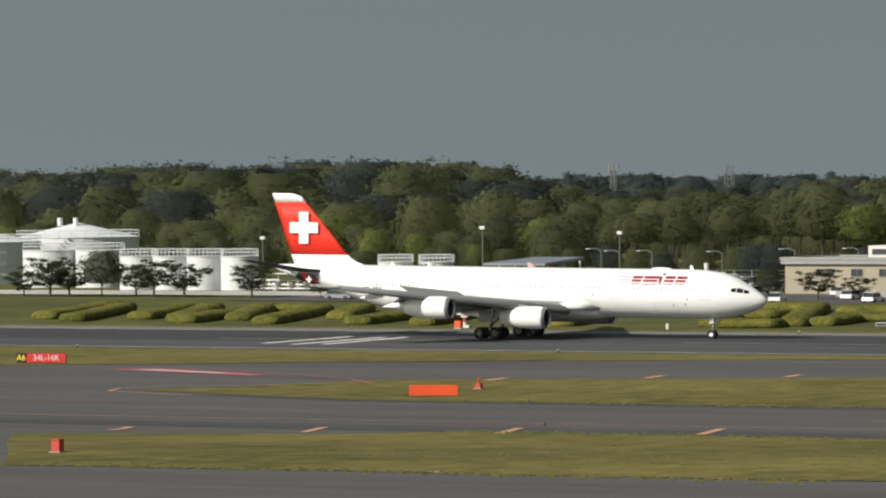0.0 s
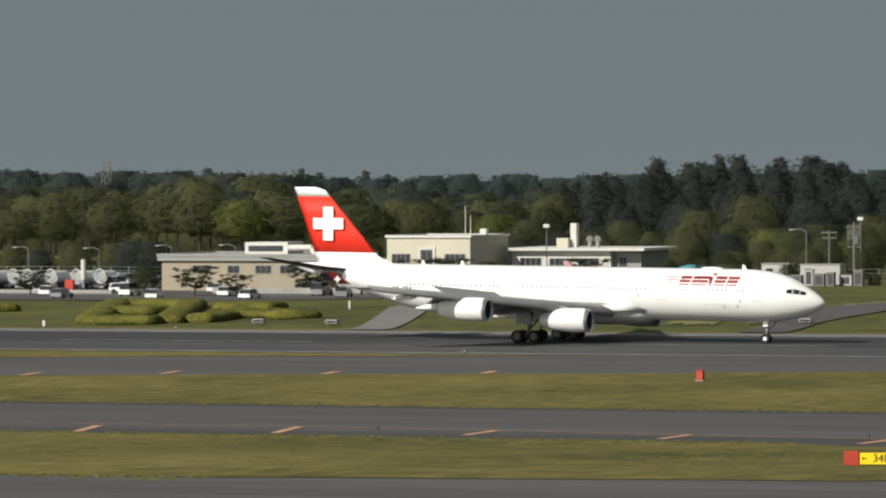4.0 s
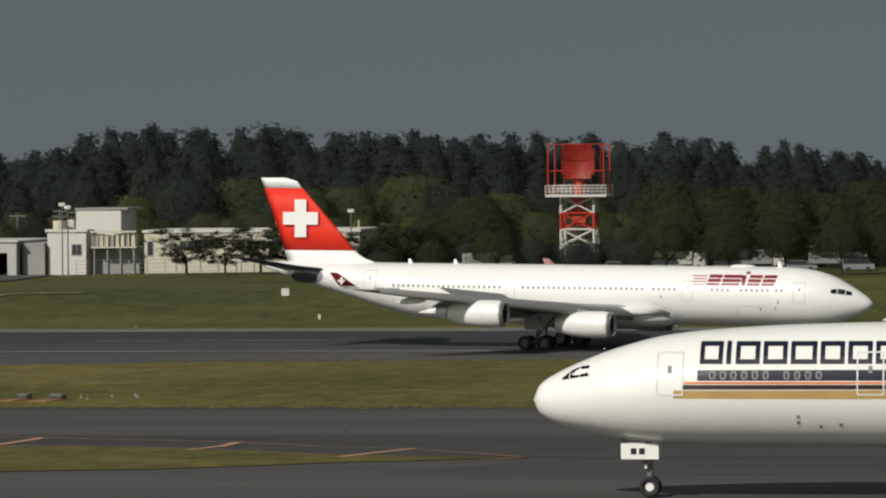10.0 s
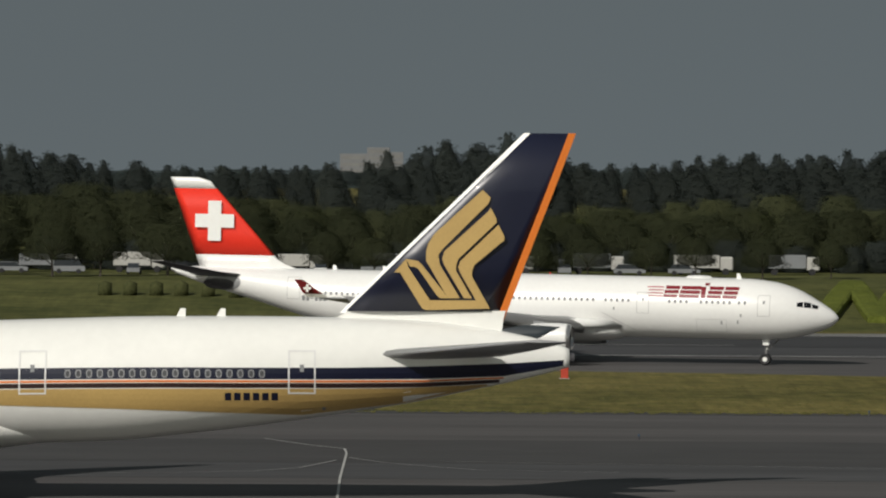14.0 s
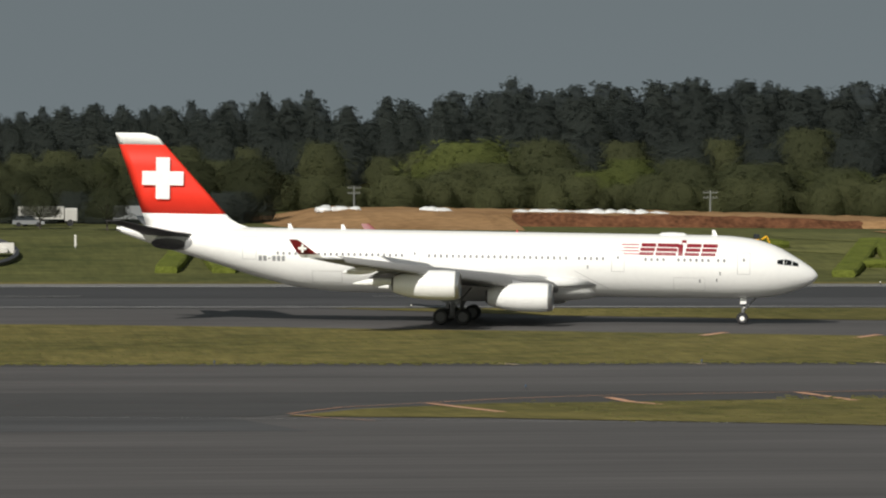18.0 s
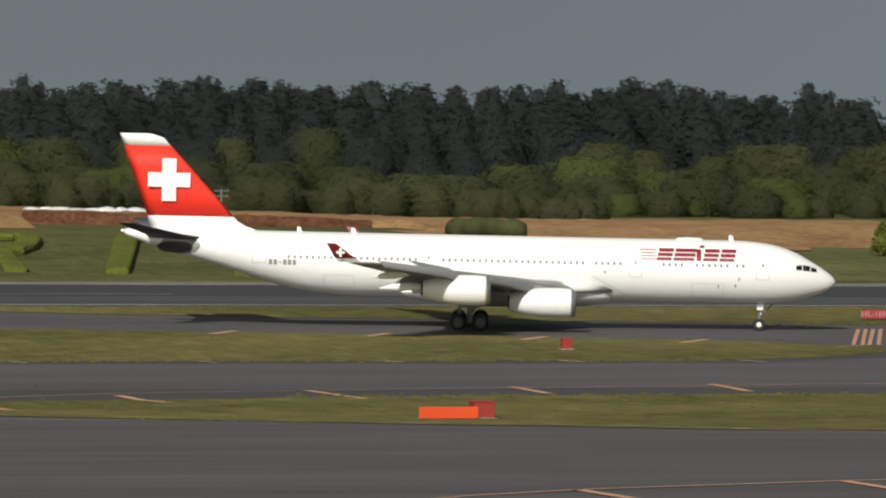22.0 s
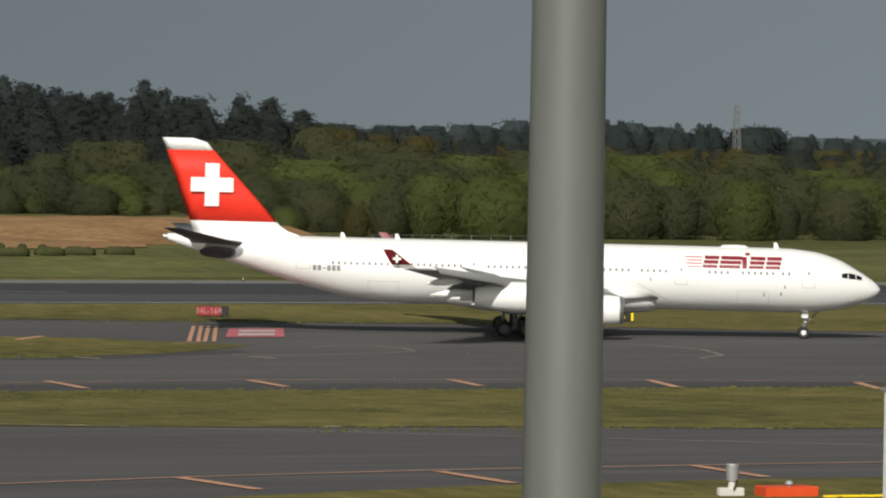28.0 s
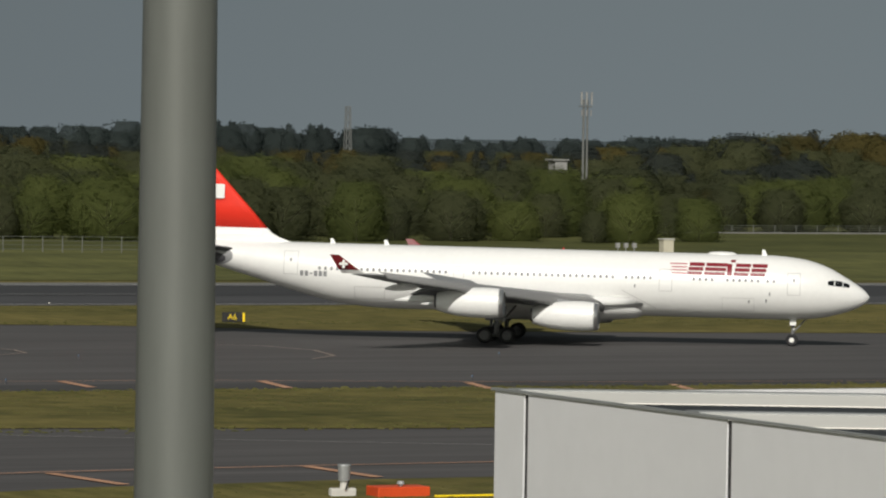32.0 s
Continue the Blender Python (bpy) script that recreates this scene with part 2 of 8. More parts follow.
def leafy(m, share=0.55, porous=0.35):
    """Let part of the light pass through the leaves and between them."""
    nt = m.node_tree
    b = nt.nodes["Principled BSDF"]
    t = nt.nodes.new("ShaderNodeBsdfTranslucent")
    mix = nt.nodes.new("ShaderNodeMixShader")
    mix.inputs[0].default_value = share
    lit = nt.nodes.new("ShaderNodeMix")
    lit.data_type, lit.blend_type = "RGBA", "MULTIPLY"
    lit.inputs["Factor"].default_value, lit.inputs["B"].default_value = 1.0, (1.9, 1.9, 1.8, 1)
    nt.links.new(b.inputs["Base Color"].links[0].from_socket, lit.inputs["A"])
    nt.links.new(lit.outputs["Result"], t.inputs["Color"])
    nt.links.new(b.outputs[0], mix.inputs[1])
    nt.links.new(t.outputs[0], mix.inputs[2])
    gaps = nt.nodes.new("ShaderNodeBsdfTransparent")
    sparse = nt.nodes.new("ShaderNodeMixShader")
    sparse.inputs[0].default_value = porous
    nt.links.new(mix.outputs[0], sparse.inputs[1])
    nt.links.new(gaps.outputs[0], sparse.inputs[2])
    nt.links.new(sparse.outputs[0], nt.nodes["Material Output"].inputs["Surface"])


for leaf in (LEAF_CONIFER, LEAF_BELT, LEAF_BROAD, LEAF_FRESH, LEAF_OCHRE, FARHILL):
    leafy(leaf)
ORANGE = material("airfield orange paint", (0.6, 0.066, 0.012), 0.5, vary=0.1)
MARKRED = material("faded marker red", (0.4, 0.04, 0.018), 0.55, vary=0.12, fine=5)
SIGNDULL = material("faded dark sign red", (0.26, 0.022, 0.024), 0.5, vary=0.12)
SIGNINK = material("dull pink sign letters", (0.42, 0.2, 0.2), 0.5, vary=0.1)
SIGNRED = material("sign red", (0.48, 0.024, 0.024), 0.4, vary=0.06)
PINK = material("worn red ground paint", (0.42, 0.10, 0.12), 0.7, vary=0.2)
SIGNYELLOW = material("sign yellow", (0.85, 0.62, 0.01), 0.4, vary=0.04)
BLACK = material("black paint", (0.012, 0.012, 0.012), 0.5, vary=0.1)
PAINTWHITE = material("worn white ground paint", (0.4, 0.4, 0.38), 0.7, vary=0.2, fine=3)
LOOPPALE = material("faded pale ground paint", (0.3, 0.24, 0.2), 0.7, vary=0.25, fine=3)
PAINTYELLOW = material("worn yellow ground paint", (0.46, 0.25, 0.15), 0.7, vary=0.28, fine=3)
MASTGREY = material("galvanised steel", (0.3, 0.31, 0.31), 0.5, metal=0.3, vary=0.1)
MASTRED = material("mast red", (0.42, 0.036, 0.02), 0.5, vary=0.1)
POLEGREY = material("green-grey painted pole", (0.122, 0.13, 0.12), 0.42, vary=0.1, scale=1.0, fine=9, streak=(1, 1, 0.15))
PANELWHITE = material("pale metal panel", (0.7, 0.705, 0.72), 0.45, vary=0.03, scale=0.3, fine=3)
MASTDARK = material("dull dark grey steel", (0.13, 0.135, 0.13), 0.5, vary=0.1)
# Wing grey with underside shade put into its colour
SHADEGREY = material("grey paint darkened for shade", (0.17, 0.175, 0.18), 0.4, vary=0.1)
OLDCONCRETE = material("weathered grey concrete", (0.15, 0.148, 0.14), 0.9, vary=0.2, scale=0.2, fine=2)
ROOFWHITE = material("white roof sheet, sunlight in colour", (0.8, 0.78, 0.72), 0.5, vary=0.04)
CARWHITE = material("white car paint", (0.75, 0.75, 0.75), 0.25, vary=0.05, coat=0.5)
CARGREY = material("grey car paint", (0.2, 0.21, 0.22), 0.25, vary=0.1, coat=0.5)
SOLAR = material("blue-grey roof", (0.16, 0.18, 0.2), 0.5, vary=0.1)
TEAL = material("teal paint", (0.06, 0.3, 0.36), 0.5, vary=0.1)
YELLOWMACHINE = material("machine yellow", (0.75, 0.4, 0.02), 0.4, vary=0.1)


# ---- mesh helpers
def ob_from(name, bm, mat, parent=None, label="", smooth=False):
    me = bpy.data.meshes.new(name)
    bm.to_mesh(me)
    bm.free()
    mats = mat if isinstance(mat, (list, tuple)) else [mat]
    for k in mats:
        me.materials.append(k)
    if smooth:
        me.shade_smooth()
    ob = new(name, me)
    if parent is not None:
        ob.parent = parent
    if label:
        ob["label"] = label
    return ob


def part(name, bm, mat, parent, label="", smooth=False):
    return ob_from(name, bm, mat, parent, label, smooth)


def thing(name, label, category, m=None, group="", kind=""):
    ob = new(name)
    ob.empty_display_size = 0.2
    if m is not None:
        ob.matrix_basis = m
    return tagged(ob, label, category, group, kind)


def add_box(bm, x0, x1, y0, y1, z0, z1, bevel=0.0):
    m = Matrix.Translation(((x0 + x1) / 2, (y0 + y1) / 2, (z0 + z1) / 2)) @ Matrix.Diagonal((x1 - x0, y1 - y0, z1 - z0, 1))
    r = bmesh.ops.create_cube(bm, size=1, matrix=m)
    if bevel:
        edges = list({e for v in r["verts"] for e in v.link_edges})
        bmesh.ops.bevel(bm, geom=edges, offset=bevel, segments=1, affect="EDGES")
    return r


def box(x0, x1, y0, y1, z0, z1, bevel=0.0):
    bm = bmesh.new()
    add_box(bm, x0, x1, y0, y1, z0, z1, bevel)
    return bm


def add_tube(bm, p, q, r0, r1=None, n=10, caps=True):
    """A round or tapered bar from p to q."""
    p, q = Vector(p), Vector(q)
    r1 = r0 if r1 is None else r1
    d = q - p
    m = Matrix.Translation((p + q) / 2) @ d.to_track_quat("Z", "Y").to_matrix().to_4x4()
    return bmesh.ops.create_cone(bm, cap_ends=caps, segments=n, radius1=max(r0, 1e-4), radius2=max(r1, 1e-4), depth=d.length, matrix=m)


def tube(p, q, r0, r1=None, n=10):
    bm = bmesh.new()
    add_tube(bm, p, q, r0, r1, n)
    return bm


def loft(rings, close_ends=True):
    """A skin over rings of equally many points."""
    bm = bmesh.new()
    vs = [[bm.verts.new(p) for p in ring] for ring in rings]
    n = len(rings[0])
    for a, b in zip(vs, vs[1:]):
        for i in range(n):
            bm.faces.new((a[i], a[(i + 1) % n], b[(i + 1) % n], b[i]))
    if close_ends:
        bm.faces.new(list(reversed(vs[0])))
        bm.faces.new(vs[-1])
    bmesh.ops.recalc_face_normals(bm, faces=bm.faces)
    return bm


def hermite(table, s):
    """Smooth interpolation of rows (s, a, b, ...) at s."""
    xs = [r[0] for r in table]
    if s <= xs[0]:
        return table[0][1:]
    if s >= xs[-1]:
        return table[-1][1:]
    i = max(k for k in range(len(xs) - 1) if xs[k] <= s)
    h = xs[i + 1] - xs[i]
    u = (s - xs[i]) / h
    out = []
    for c in range(1, len(table[0])):
        def slope(k):
            if k == 0:
                return (table[1][c] - table[0][c]) / (xs[1] - xs[0])
            if k == len(xs) - 1:
                return (table[-1][c] - table[-2][c]) / (xs[-1] - xs[-2])
            a = (table[k][c] - table[k - 1][c]) / (xs[k] - xs[k - 1])
            b = (table[k + 1][c] - table[k][c]) / (xs[k + 1] - xs[k])
            return 0 if a * b <= 0 else 2 * a * b / (a + b)
        m0, m1 = slope(i) * h, slope(i + 1) * h
        out.append((2 * u**3 - 3 * u**2 + 1) * table[i][c] + (u**3 - 2 * u**2 + u) * m0 + (3 * u**2 - 2 * u**3) * table[i + 1][c] + (u**3 - u**2) * m1)
    return out




# ---- terrain: the apron stands 1.9 m above the runway; a bank and then a wooded hill rise behind it
BANK = [(-900, 1.15), (-270, 1.15), (-215, 2.1), (-80, 3.3), (80, 3.6), (150, 3.2), (205, 1.2), (900, 1.0)]


def ramp(a, b, v):
    """Smooth step from 0 at a to 1 at b."""
    u = min(1, max(0, (v - a) / (b - a)))
    return u * u * (3 - 2 * u)


def ground_z(x, y):
    if y < 330:
        return 1.9 * min(1, (330 - y) / 58)
    return np.interp(x, [p[0] for p in BANK], [p[1] for p in BANK]) * ramp(562, 628, y) + 8 * ramp(880, 1130, y) - 6 * ramp(1250, 1700, y)


def laid(name, points, mat, up=0.02, label="", kind="structure", category="", thick=0.0):
    """A paved or painted area lying on the ground."""
    bm = bmesh.new()
    bm.faces.new([bm.verts.new((x, y, 0)) for x, y in points])
    for cut in (272, 330, 562, 572, 582, 592, 602, 612, 622, 630):
        if min(p[1] for p in points) < cut < max(p[1] for p in points):
            bmesh.ops.bisect_plane(bm, geom=bm.verts[:] + bm.edges[:] + bm.faces[:], plane_co=(0, cut, 0), plane_no=(0, 1, 0))
    bmesh.ops.triangulate(bm, faces=bm.faces)
    for v in bm.verts:
        v.co.z = ground_z(v.co.x, v.co.y) + up
    bmesh.ops.recalc_face_normals(bm, faces=bm.faces)
    if sum(f.normal.z for f in bm.faces) < 0:
        bmesh.ops.reverse_faces(bm, faces=bm.faces)
    return tagged(ob_from(name, bm, mat), label, category, kind=kind)

# ---- ground: one sheet to the horizon
def build_ground():
    xs = sorted(set([-4500, -3000, -2000, -1400] + list(range(-1000, 1001, 25)) + [1400, 2000, 3000, 4500]))
    ys = [-1500, -600, -200, 0, 100, 200, 272, 330, 400, 480, 562] + list(range(568, 631, 6)) + list(range(650, 901, 25)) + list(range(920, 1181, 20)) + [1300, 1500, 1800, 2100, 2500, 3200, 4500]
    verts = [(x, y, ground_z(x, y)) for y in ys for x in xs]
    n = len(xs)
    faces = [(j * n + i, j * n + i + 1, (j + 1) * n + i + 1, (j + 1) * n + i) for j in range(len(ys) - 1) for i in range(n - 1)]
    me = bpy.data.meshes.new("ground")
    me.from_pydata(verts, [], faces)
    me.materials.append(GRASS)
    me.materials.append(GRASSBANK)
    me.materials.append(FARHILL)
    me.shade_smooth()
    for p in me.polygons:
        # ground beyond 1150 m takes the same haze-tinted colour
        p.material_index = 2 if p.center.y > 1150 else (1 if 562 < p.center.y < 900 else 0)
    return tagged(new("ground", me), "mown yellow-green airfield grass on level ground", "ground", kind="structure")


build_ground()


def dry_bank():
    """A drier stretch of the bank's grass, with an uneven end."""
    ys = [562] + list(range(568, 631, 6)) + [650]
    xs = list(range(125, 601, 25))
    verts = [(x + (5 * math.sin(y * 0.35) + 4 * math.sin(y * 0.83) if x == 125 else 0), y) for y in ys for x in xs]
    n = len(xs)
    me = bpy.data.meshes.new("bank_grass")
    me.from_pydata([(x, y, ground_z(x, y) + 0.05) for x, y in verts], [], [(j * n + i, j * n + i + 1, (j + 1) * n + i + 1, (j + 1) * n + i) for j in range(len(ys) - 1) for i in range(n - 1)])
    me.materials.append(DRYBANK)
    me.shade_smooth()
    tagged(new("bank_grass", me), "drier mown grass on the bank", "grass", kind="structure")


dry_bank()
laid("taxiway", [(-900, 120), (900, 120), (900, 486.8), (-900, 486.8)], ASPHALT, 0.02, "grey asphalt taxiways and exits", category="taxiway")
laid("runway", [(-1500, 487), (1500, 487), (1500, 548), (-1500, 548)], RUNWAY_ASPHALT, 0.03, "dark grey asphalt runway", category="runway")
laid("runway_shoulder", [(-1500, 548.2), (1500, 548.2), (1500, 555), (-1500, 555)], OLDCONCRETE, 0.015, "grey concrete runway shoulder", category="shoulder")
rng = random.Random(3)


def wavy(pts, amp=0.5, step=6.0):
    """Roughen an outline a little, as a mown grass edge is."""
    out = []
    for (x0, y0), (x1, y1) in zip(pts, pts[1:] + pts[:1]):
        n = max(1, min(40, int(math.hypot(x1 - x0, y1 - y0) / step)))
        for k in range(n):
            u = k / n
            out.append((x0 + (x1 - x0) * u, y0 + (y1 - y0) * u + rng.uniform(-amp, amp)))
    return out


laid("rubber_marks", wavy([(-1200, 514), (1200, 514), (1200, 544), (-1200, 544)], 1.5, 25), RUBBER, 0.045, "tyre rubber laid along the runway", category="rubber marks")
GRASSY = "mown grass island beside asphalt"
laid("grass_island", wavy([(-199, 313), (-165, 258.8), (-112, 261.5), (-104, 263.3), (-76.6, 268), (-60, 280), (-51.5, 293), (-41.5, 303), (-55, 310), (-72, 328), (-100, 335.5), (-135, 336.5), (-175, 335)]), GRASS, 0.06, GRASSY, category="grass")
laid("grass_island", wavy([(29.6, 300), (41, 295), (56, 281.6), (64, 274.5), (78, 268), (98, 266), (120, 262), (400, 260), (400, 334), (130, 335), (97, 335), (68, 333), (46, 328), (36, 316)]), GRASS, 0.06, GRASSY, category="grass")
laid("grass_island", wavy([(-236, 392), (-229, 401), (-226, 418), (-185, 434), (-151, 445), (-130, 454), (-100, 462), (-54, 469), (-20, 462), (2, 455), (31, 449), (54, 440), (84, 429), (100, 423), (121, 413), (132, 400), (121, 387), (110, 381), (60, 381), (-60, 382), (-150, 380), (-206, 380), (-224, 386)]), GRASS, 0.06, GRASSY, category="grass")
laid("grass_island", wavy([(-480, 486.5), (-163, 486.5), (-180, 483), (-204, 476), (-248, 457), (-273, 441), (-300, 428), (-480, 420)]), GRASS, 0.06, GRASSY, category="grass")
laid("grass_island", wavy([(52, 486.5), (60, 479), (72, 469), (90, 461), (110, 455), (132, 449), (168, 440), (188, 428), (200, 424), (240, 418), (500, 405), (500, 486.5)]), GRASS, 0.06, GRASSY, category="grass")
laid("grass_island", wavy([(45, 205), (60, 214), (75, 220), (85, 223), (106, 225.5), (160, 226), (160, 190), (60, 190)]), GRASS, 0.06, GRASSY, category="grass")
# older and patched asphalt
laid("asphalt_patch", [(-46, 272), (28, 272), (26, 300), (-40, 303)], material("older asphalt", (0.045, 0.045, 0.047), 0.9, vary=0.4, scale=0.05, fine=0.5, streak=(0.15, 1, 1)), 0.03, "older darker asphalt patch", category="asphalt")
PATCH_A = material("dark shoulder asphalt", (0.036, 0.035, 0.035), 0.9, vary=0.3, scale=0.1, fine=1.0, streak=(0.2, 1, 1))
laid("taxiway_shoulder", [(-100, 335), (-70, 331), (-54, 312), (-38, 303), (28, 300), (36, 320), (68, 335), (140, 336), (300, 336), (300, 343), (-300, 343), (-300, 336.5)], PATCH_A, 0.035, "dark asphalt shoulder along the taxiway", category="shoulder")
laid("taxiway_shoulder", [(-228, 385), (-206, 377.5), (-60, 378), (112, 378), (128, 388), (128, 392), (110, 384), (-60, 384), (-206, 384)], PATCH_A, 0.035, "dark asphalt shoulder along the taxiway", category="shoulder")


def stroke(points, width):
    """A painted line of constant width along points."""
    left, right = [], []
    for i, (x, y) in enumerate(points):
        a = Vector(points[max(0, i - 1)])
        b = Vector(points[min(len(points) - 1, i + 1)])
        d = (b - a).normalized()
        left.append((x - d.y * width / 2, y + d.x * width / 2))
        right.append((x + d.y * width / 2, y - d.x * width / 2))
    return left + right[::-1]


def paint(name, points, mat, label, width=None, up=0.07):
    return laid(name, stroke(points, width) if width else points, mat, up, label, category="paint")


DASHPALE = material("worn pale yellow ground paint", (0.42, 0.33, 0.2), 0.7, vary=0.25, fine=3)
YL = "worn orange-yellow painted line on asphalt"
paint("edge_line", [(-400, 347), (-142, 348.3), (-126, 346.9), (-99.2, 343.9), (-80.8, 339.8), (-65.8, 334.1), (-58, 328.6), (-52.1, 322.0), (-46.5, 312.5), (-42.9, 305.4)], PAINTYELLOW, YL, 0.25)
paint("edge_line", [(-46.1, 293.7), (-43.6, 299.0), (-42.6, 304.0)], PAINTYELLOW, YL, 0.25)
paint("edge_line", [(30.2, 305.0), (35.0, 319.0), (41.9, 329.8), (48, 334.4), (55.1, 337.7), (68.4, 340.8), (92, 344.8), (114, 348), (140, 347), (165, 341), (200, 338)], PAINTYELLOW, YL, 0.25)
paint("edge_line", [(33.8, 289.9), (31.5, 296.0), (30.3, 304.0)], PAINTYELLOW, YL, 0.25)
paint("edge_line", [(46, 217.5), (52.4, 222.7), (58.8, 226.1), (72.3, 230.2), (86.6, 233), (100.7, 234.4), (111.5, 235.1), (170, 235)], PAINTYELLOW, YL, 0.3)
paint("edge_line", [(-263, 437), (-252.8, 434.9), (-240, 426.5), (-227.9, 417.3), (-221.6, 410.0)], PINK, YL, 0.35)
paint("edge_line", [(-236.5, 388), (-239, 394), (-236.8, 398.5), (-231, 402), (-224, 411)], PAINTYELLOW, YL, 0.4)
paint("edge_line", [(-225, 383), (-236.5, 388)], PAINTYELLOW, YL, 0.4)
PALE = "thin pale painted line on asphalt"
paint("centre_line", [(-5.9, 322), (-5.1, 252)], PAINTWHITE, PALE, 0.14)
paint("centre_line", [(-11.8, 342.8), (-8.5, 335.4), (-6.2, 331.5), (-5.9, 322)], PAINTWHITE, PALE, 0.14)
paint("centre_line", [(-24, 276), (-14, 279.5), (-10.3, 283.3), (-8.0, 290), (-6.2, 306)], PAINTWHITE, PALE, 0.12)
paint("centre_line", [(10, 284), (2, 288), (-3.0, 300.5), (-5.6, 312)], PAINTWHITE, PALE, 0.12)
paint("centre_line", [(0, 305), (40, 290), (120, 246)], PAINTWHITE, PALE, 0.12)
paint("exit_line", [(136.1, 397.2), (139.5, 399.4), (142.0, 398.2), (143.0, 394), (142.4, 389.3), (138.6, 386.2), (134.4, 384.6), (128.7, 382.5), (125, 384.5)], LOOPPALE, PALE, 0.3)
paint("exit_line", [(163.9, 401.2), (167.2, 399.1), (168.6, 391), (166.4, 381.7), (162.1, 376.4)], LOOPPALE, PALE, 0.28)
paint("runway_edge", [(-1400, 489.6), (1400, 489.6)], PAINTWHITE, "white painted runway edge line", 0.9)
paint("runway_edge", [(-1400, 545.4), (1400, 545.4)], PAINTWHITE, "white painted runway edge line", 0.9)
for k in range(-20, 16):
    if k % 2 == 0:
        paint("runway_centre_mark", [(k * 30, 517.5), (k * 30 + 30, 517.5)], PAINTWHITE, "worn white runway centre mark", 0.5)
BARWHITE = material("fresh white ground paint", (0.75, 0.75, 0.73), 0.7, vary=0.1, fine=3)
for x0, x1, y0, y1 in ((-286.0, -287.8, 502.9, 527.0), (-280.9, -282.7, 500.6, 526.0), (-277.7, -280.1, 501.8, 526.7)):
    paint("runway_bar", [(x0, y0), (x1, y1)], BARWHITE, "white painted bar across the runway", 1.0)
# shoulder stripes, 15 m apart
STRIPE = "orange-yellow stripe painted across the shoulder"
for (x0, y0), (x1, y1) in (((-199.0, 326.5), (-201.4, 333.5)), ((-184.6, 330.5), (-186.8, 337.8)), ((-170.2, 334.4), (-172.1, 341.7)), ((-155.4, 337.7), (-157.3, 345.8)), ((-140.5, 339.4), (-142.1, 348.3)), ((-126.2, 340.1), (-126.1, 346.9)), ((-111.2, 339.2), (-110.8, 345.2)),
                           ((-96.0, 336.9), (-95.3, 342.8)), ((-81.8, 331.2), (-80.7, 339.8)), ((-66.6, 320.7), (-66.1, 334.7)), ((-53.9, 304.6), (-52.5, 324.1)), ((43.5, 307.0), (41.7, 328.2)), ((56.2, 323.7), (54.7, 335.3)), ((70.6, 330.8), (68.7, 340.5)),
                           ((84.6, 336.3), (84.0, 344.8)), ((99.5, 338.2), (99.3, 347.6)), ((114.4, 339.0), (114.4, 348.1)), ((129.0, 339.0), (129.7, 347.4)), ((143.0, 336.0), (144.7, 345.5)), ((157.5, 333.0), (159.5, 341.1)), ((172.0, 329.0), (174.2, 336.6))):
    paint("shoulder_stripe", [(x0, y0), (x1, y1)], PAINTYELLOW, STRIPE, 0.75)
for k in range(6):
    x = 53.5 + 14.4 * k
    paint("shoulder_dash", [(x, 381.4), (x + 1.3, 378.4)], DASHPALE, "pale dash painted along the taxiway edge", 0.5)
for x0, y0, x1, y1 in ((78.1, 269.0, 79.0, 268.8), (92.2, 266.7, 93.0, 266.0), (107, 265.2, 107.8, 264.6), (-137.4, 261.2, -136.5, 260.8), (-119.5, 260.9, -118.6, 260.8)):
    paint("shoulder_dash", [(x0, y0), (x1, y1)], DASHPALE, "pale dash painted along the taxiway edge", 0.5)
for x, y in ((-215, 422), (-203, 431), (-191.5, 437), (-176.5, 440), (-162.5, 444.8)):
    paint("shoulder_stripe", [(x + 0.5, y - 3), (x - 0.5, y + 3)], PAINTYELLOW, STRIPE, 0.9)
for x0, y0, x1, y1 in ((77.6, 426.5, 80.8, 432.5), (90.2, 422.2, 93.4, 428.0), (102.2, 415.8, 105.8, 421.6), (114.6, 410.3, 118.5, 416.4)):
    paint("shoulder_stripe", [(x0, y0), (x1, y1)], PAINTYELLOW, STRIPE, 0.8)
for x0, y0, x1, y1 in ((58.2, 226.0, 59.8, 218.4), (72.3, 230.1, 73.7, 222.2), (86.2, 232.2, 87.0, 224.2), (100.6, 234.2, 101.0, 226.2), (115.0, 235.0, 115.2, 227.0)):
    paint("shoulder_stripe", [(x0, y0), (x1, y1)], PAINTYELLOW, STRIPE, 0.7)
# holding position bars and red ground panel before the runway
for x0, x1 in ((128.4, 138.3), (129.2, 139.0), (129.8, 139.7), (130.6, 140.4)):
    paint("holding_bar", [(x0, 406.3), (x1, 436.2)], PAINTYELLOW, "orange-yellow holding bar across the exit", 0.35)
paint("exit_line", [(126.2, 403.2), (129.9, 406.2)], PAINTYELLOW, YL, 0.3)
paint("red_ground_panel", [(134.2, 414.3), (139.6, 414.6), (145.0, 430.8), (139.7, 430.4)], PINK, "red painted ground panel with white bars")
for k in range(2):
    u = 0.14 + 0.42 * k
    paint("ground_panel_bar", [(135.4 + 5.4 * u, 414.6 + 16 * u), (138.8 + 5.4 * u, 414.8 + 16 * u), (138.8 + 5.4 * (u + 0.24), 414.8 + 16 * (u + 0.24)), (135.4 + 5.4 * (u + 0.24), 414.6 + 16 * (u + 0.24))], PAINTWHITE, "white bar on the red ground panel", up=0.09)
paint("red_ground_panel", [(-263, 431.5), (-254, 427.4), (-241.5, 422.2), (-241, 424.2), (-251, 430.5), (-258.7, 434.6)], PINK, "worn pink ground panel")
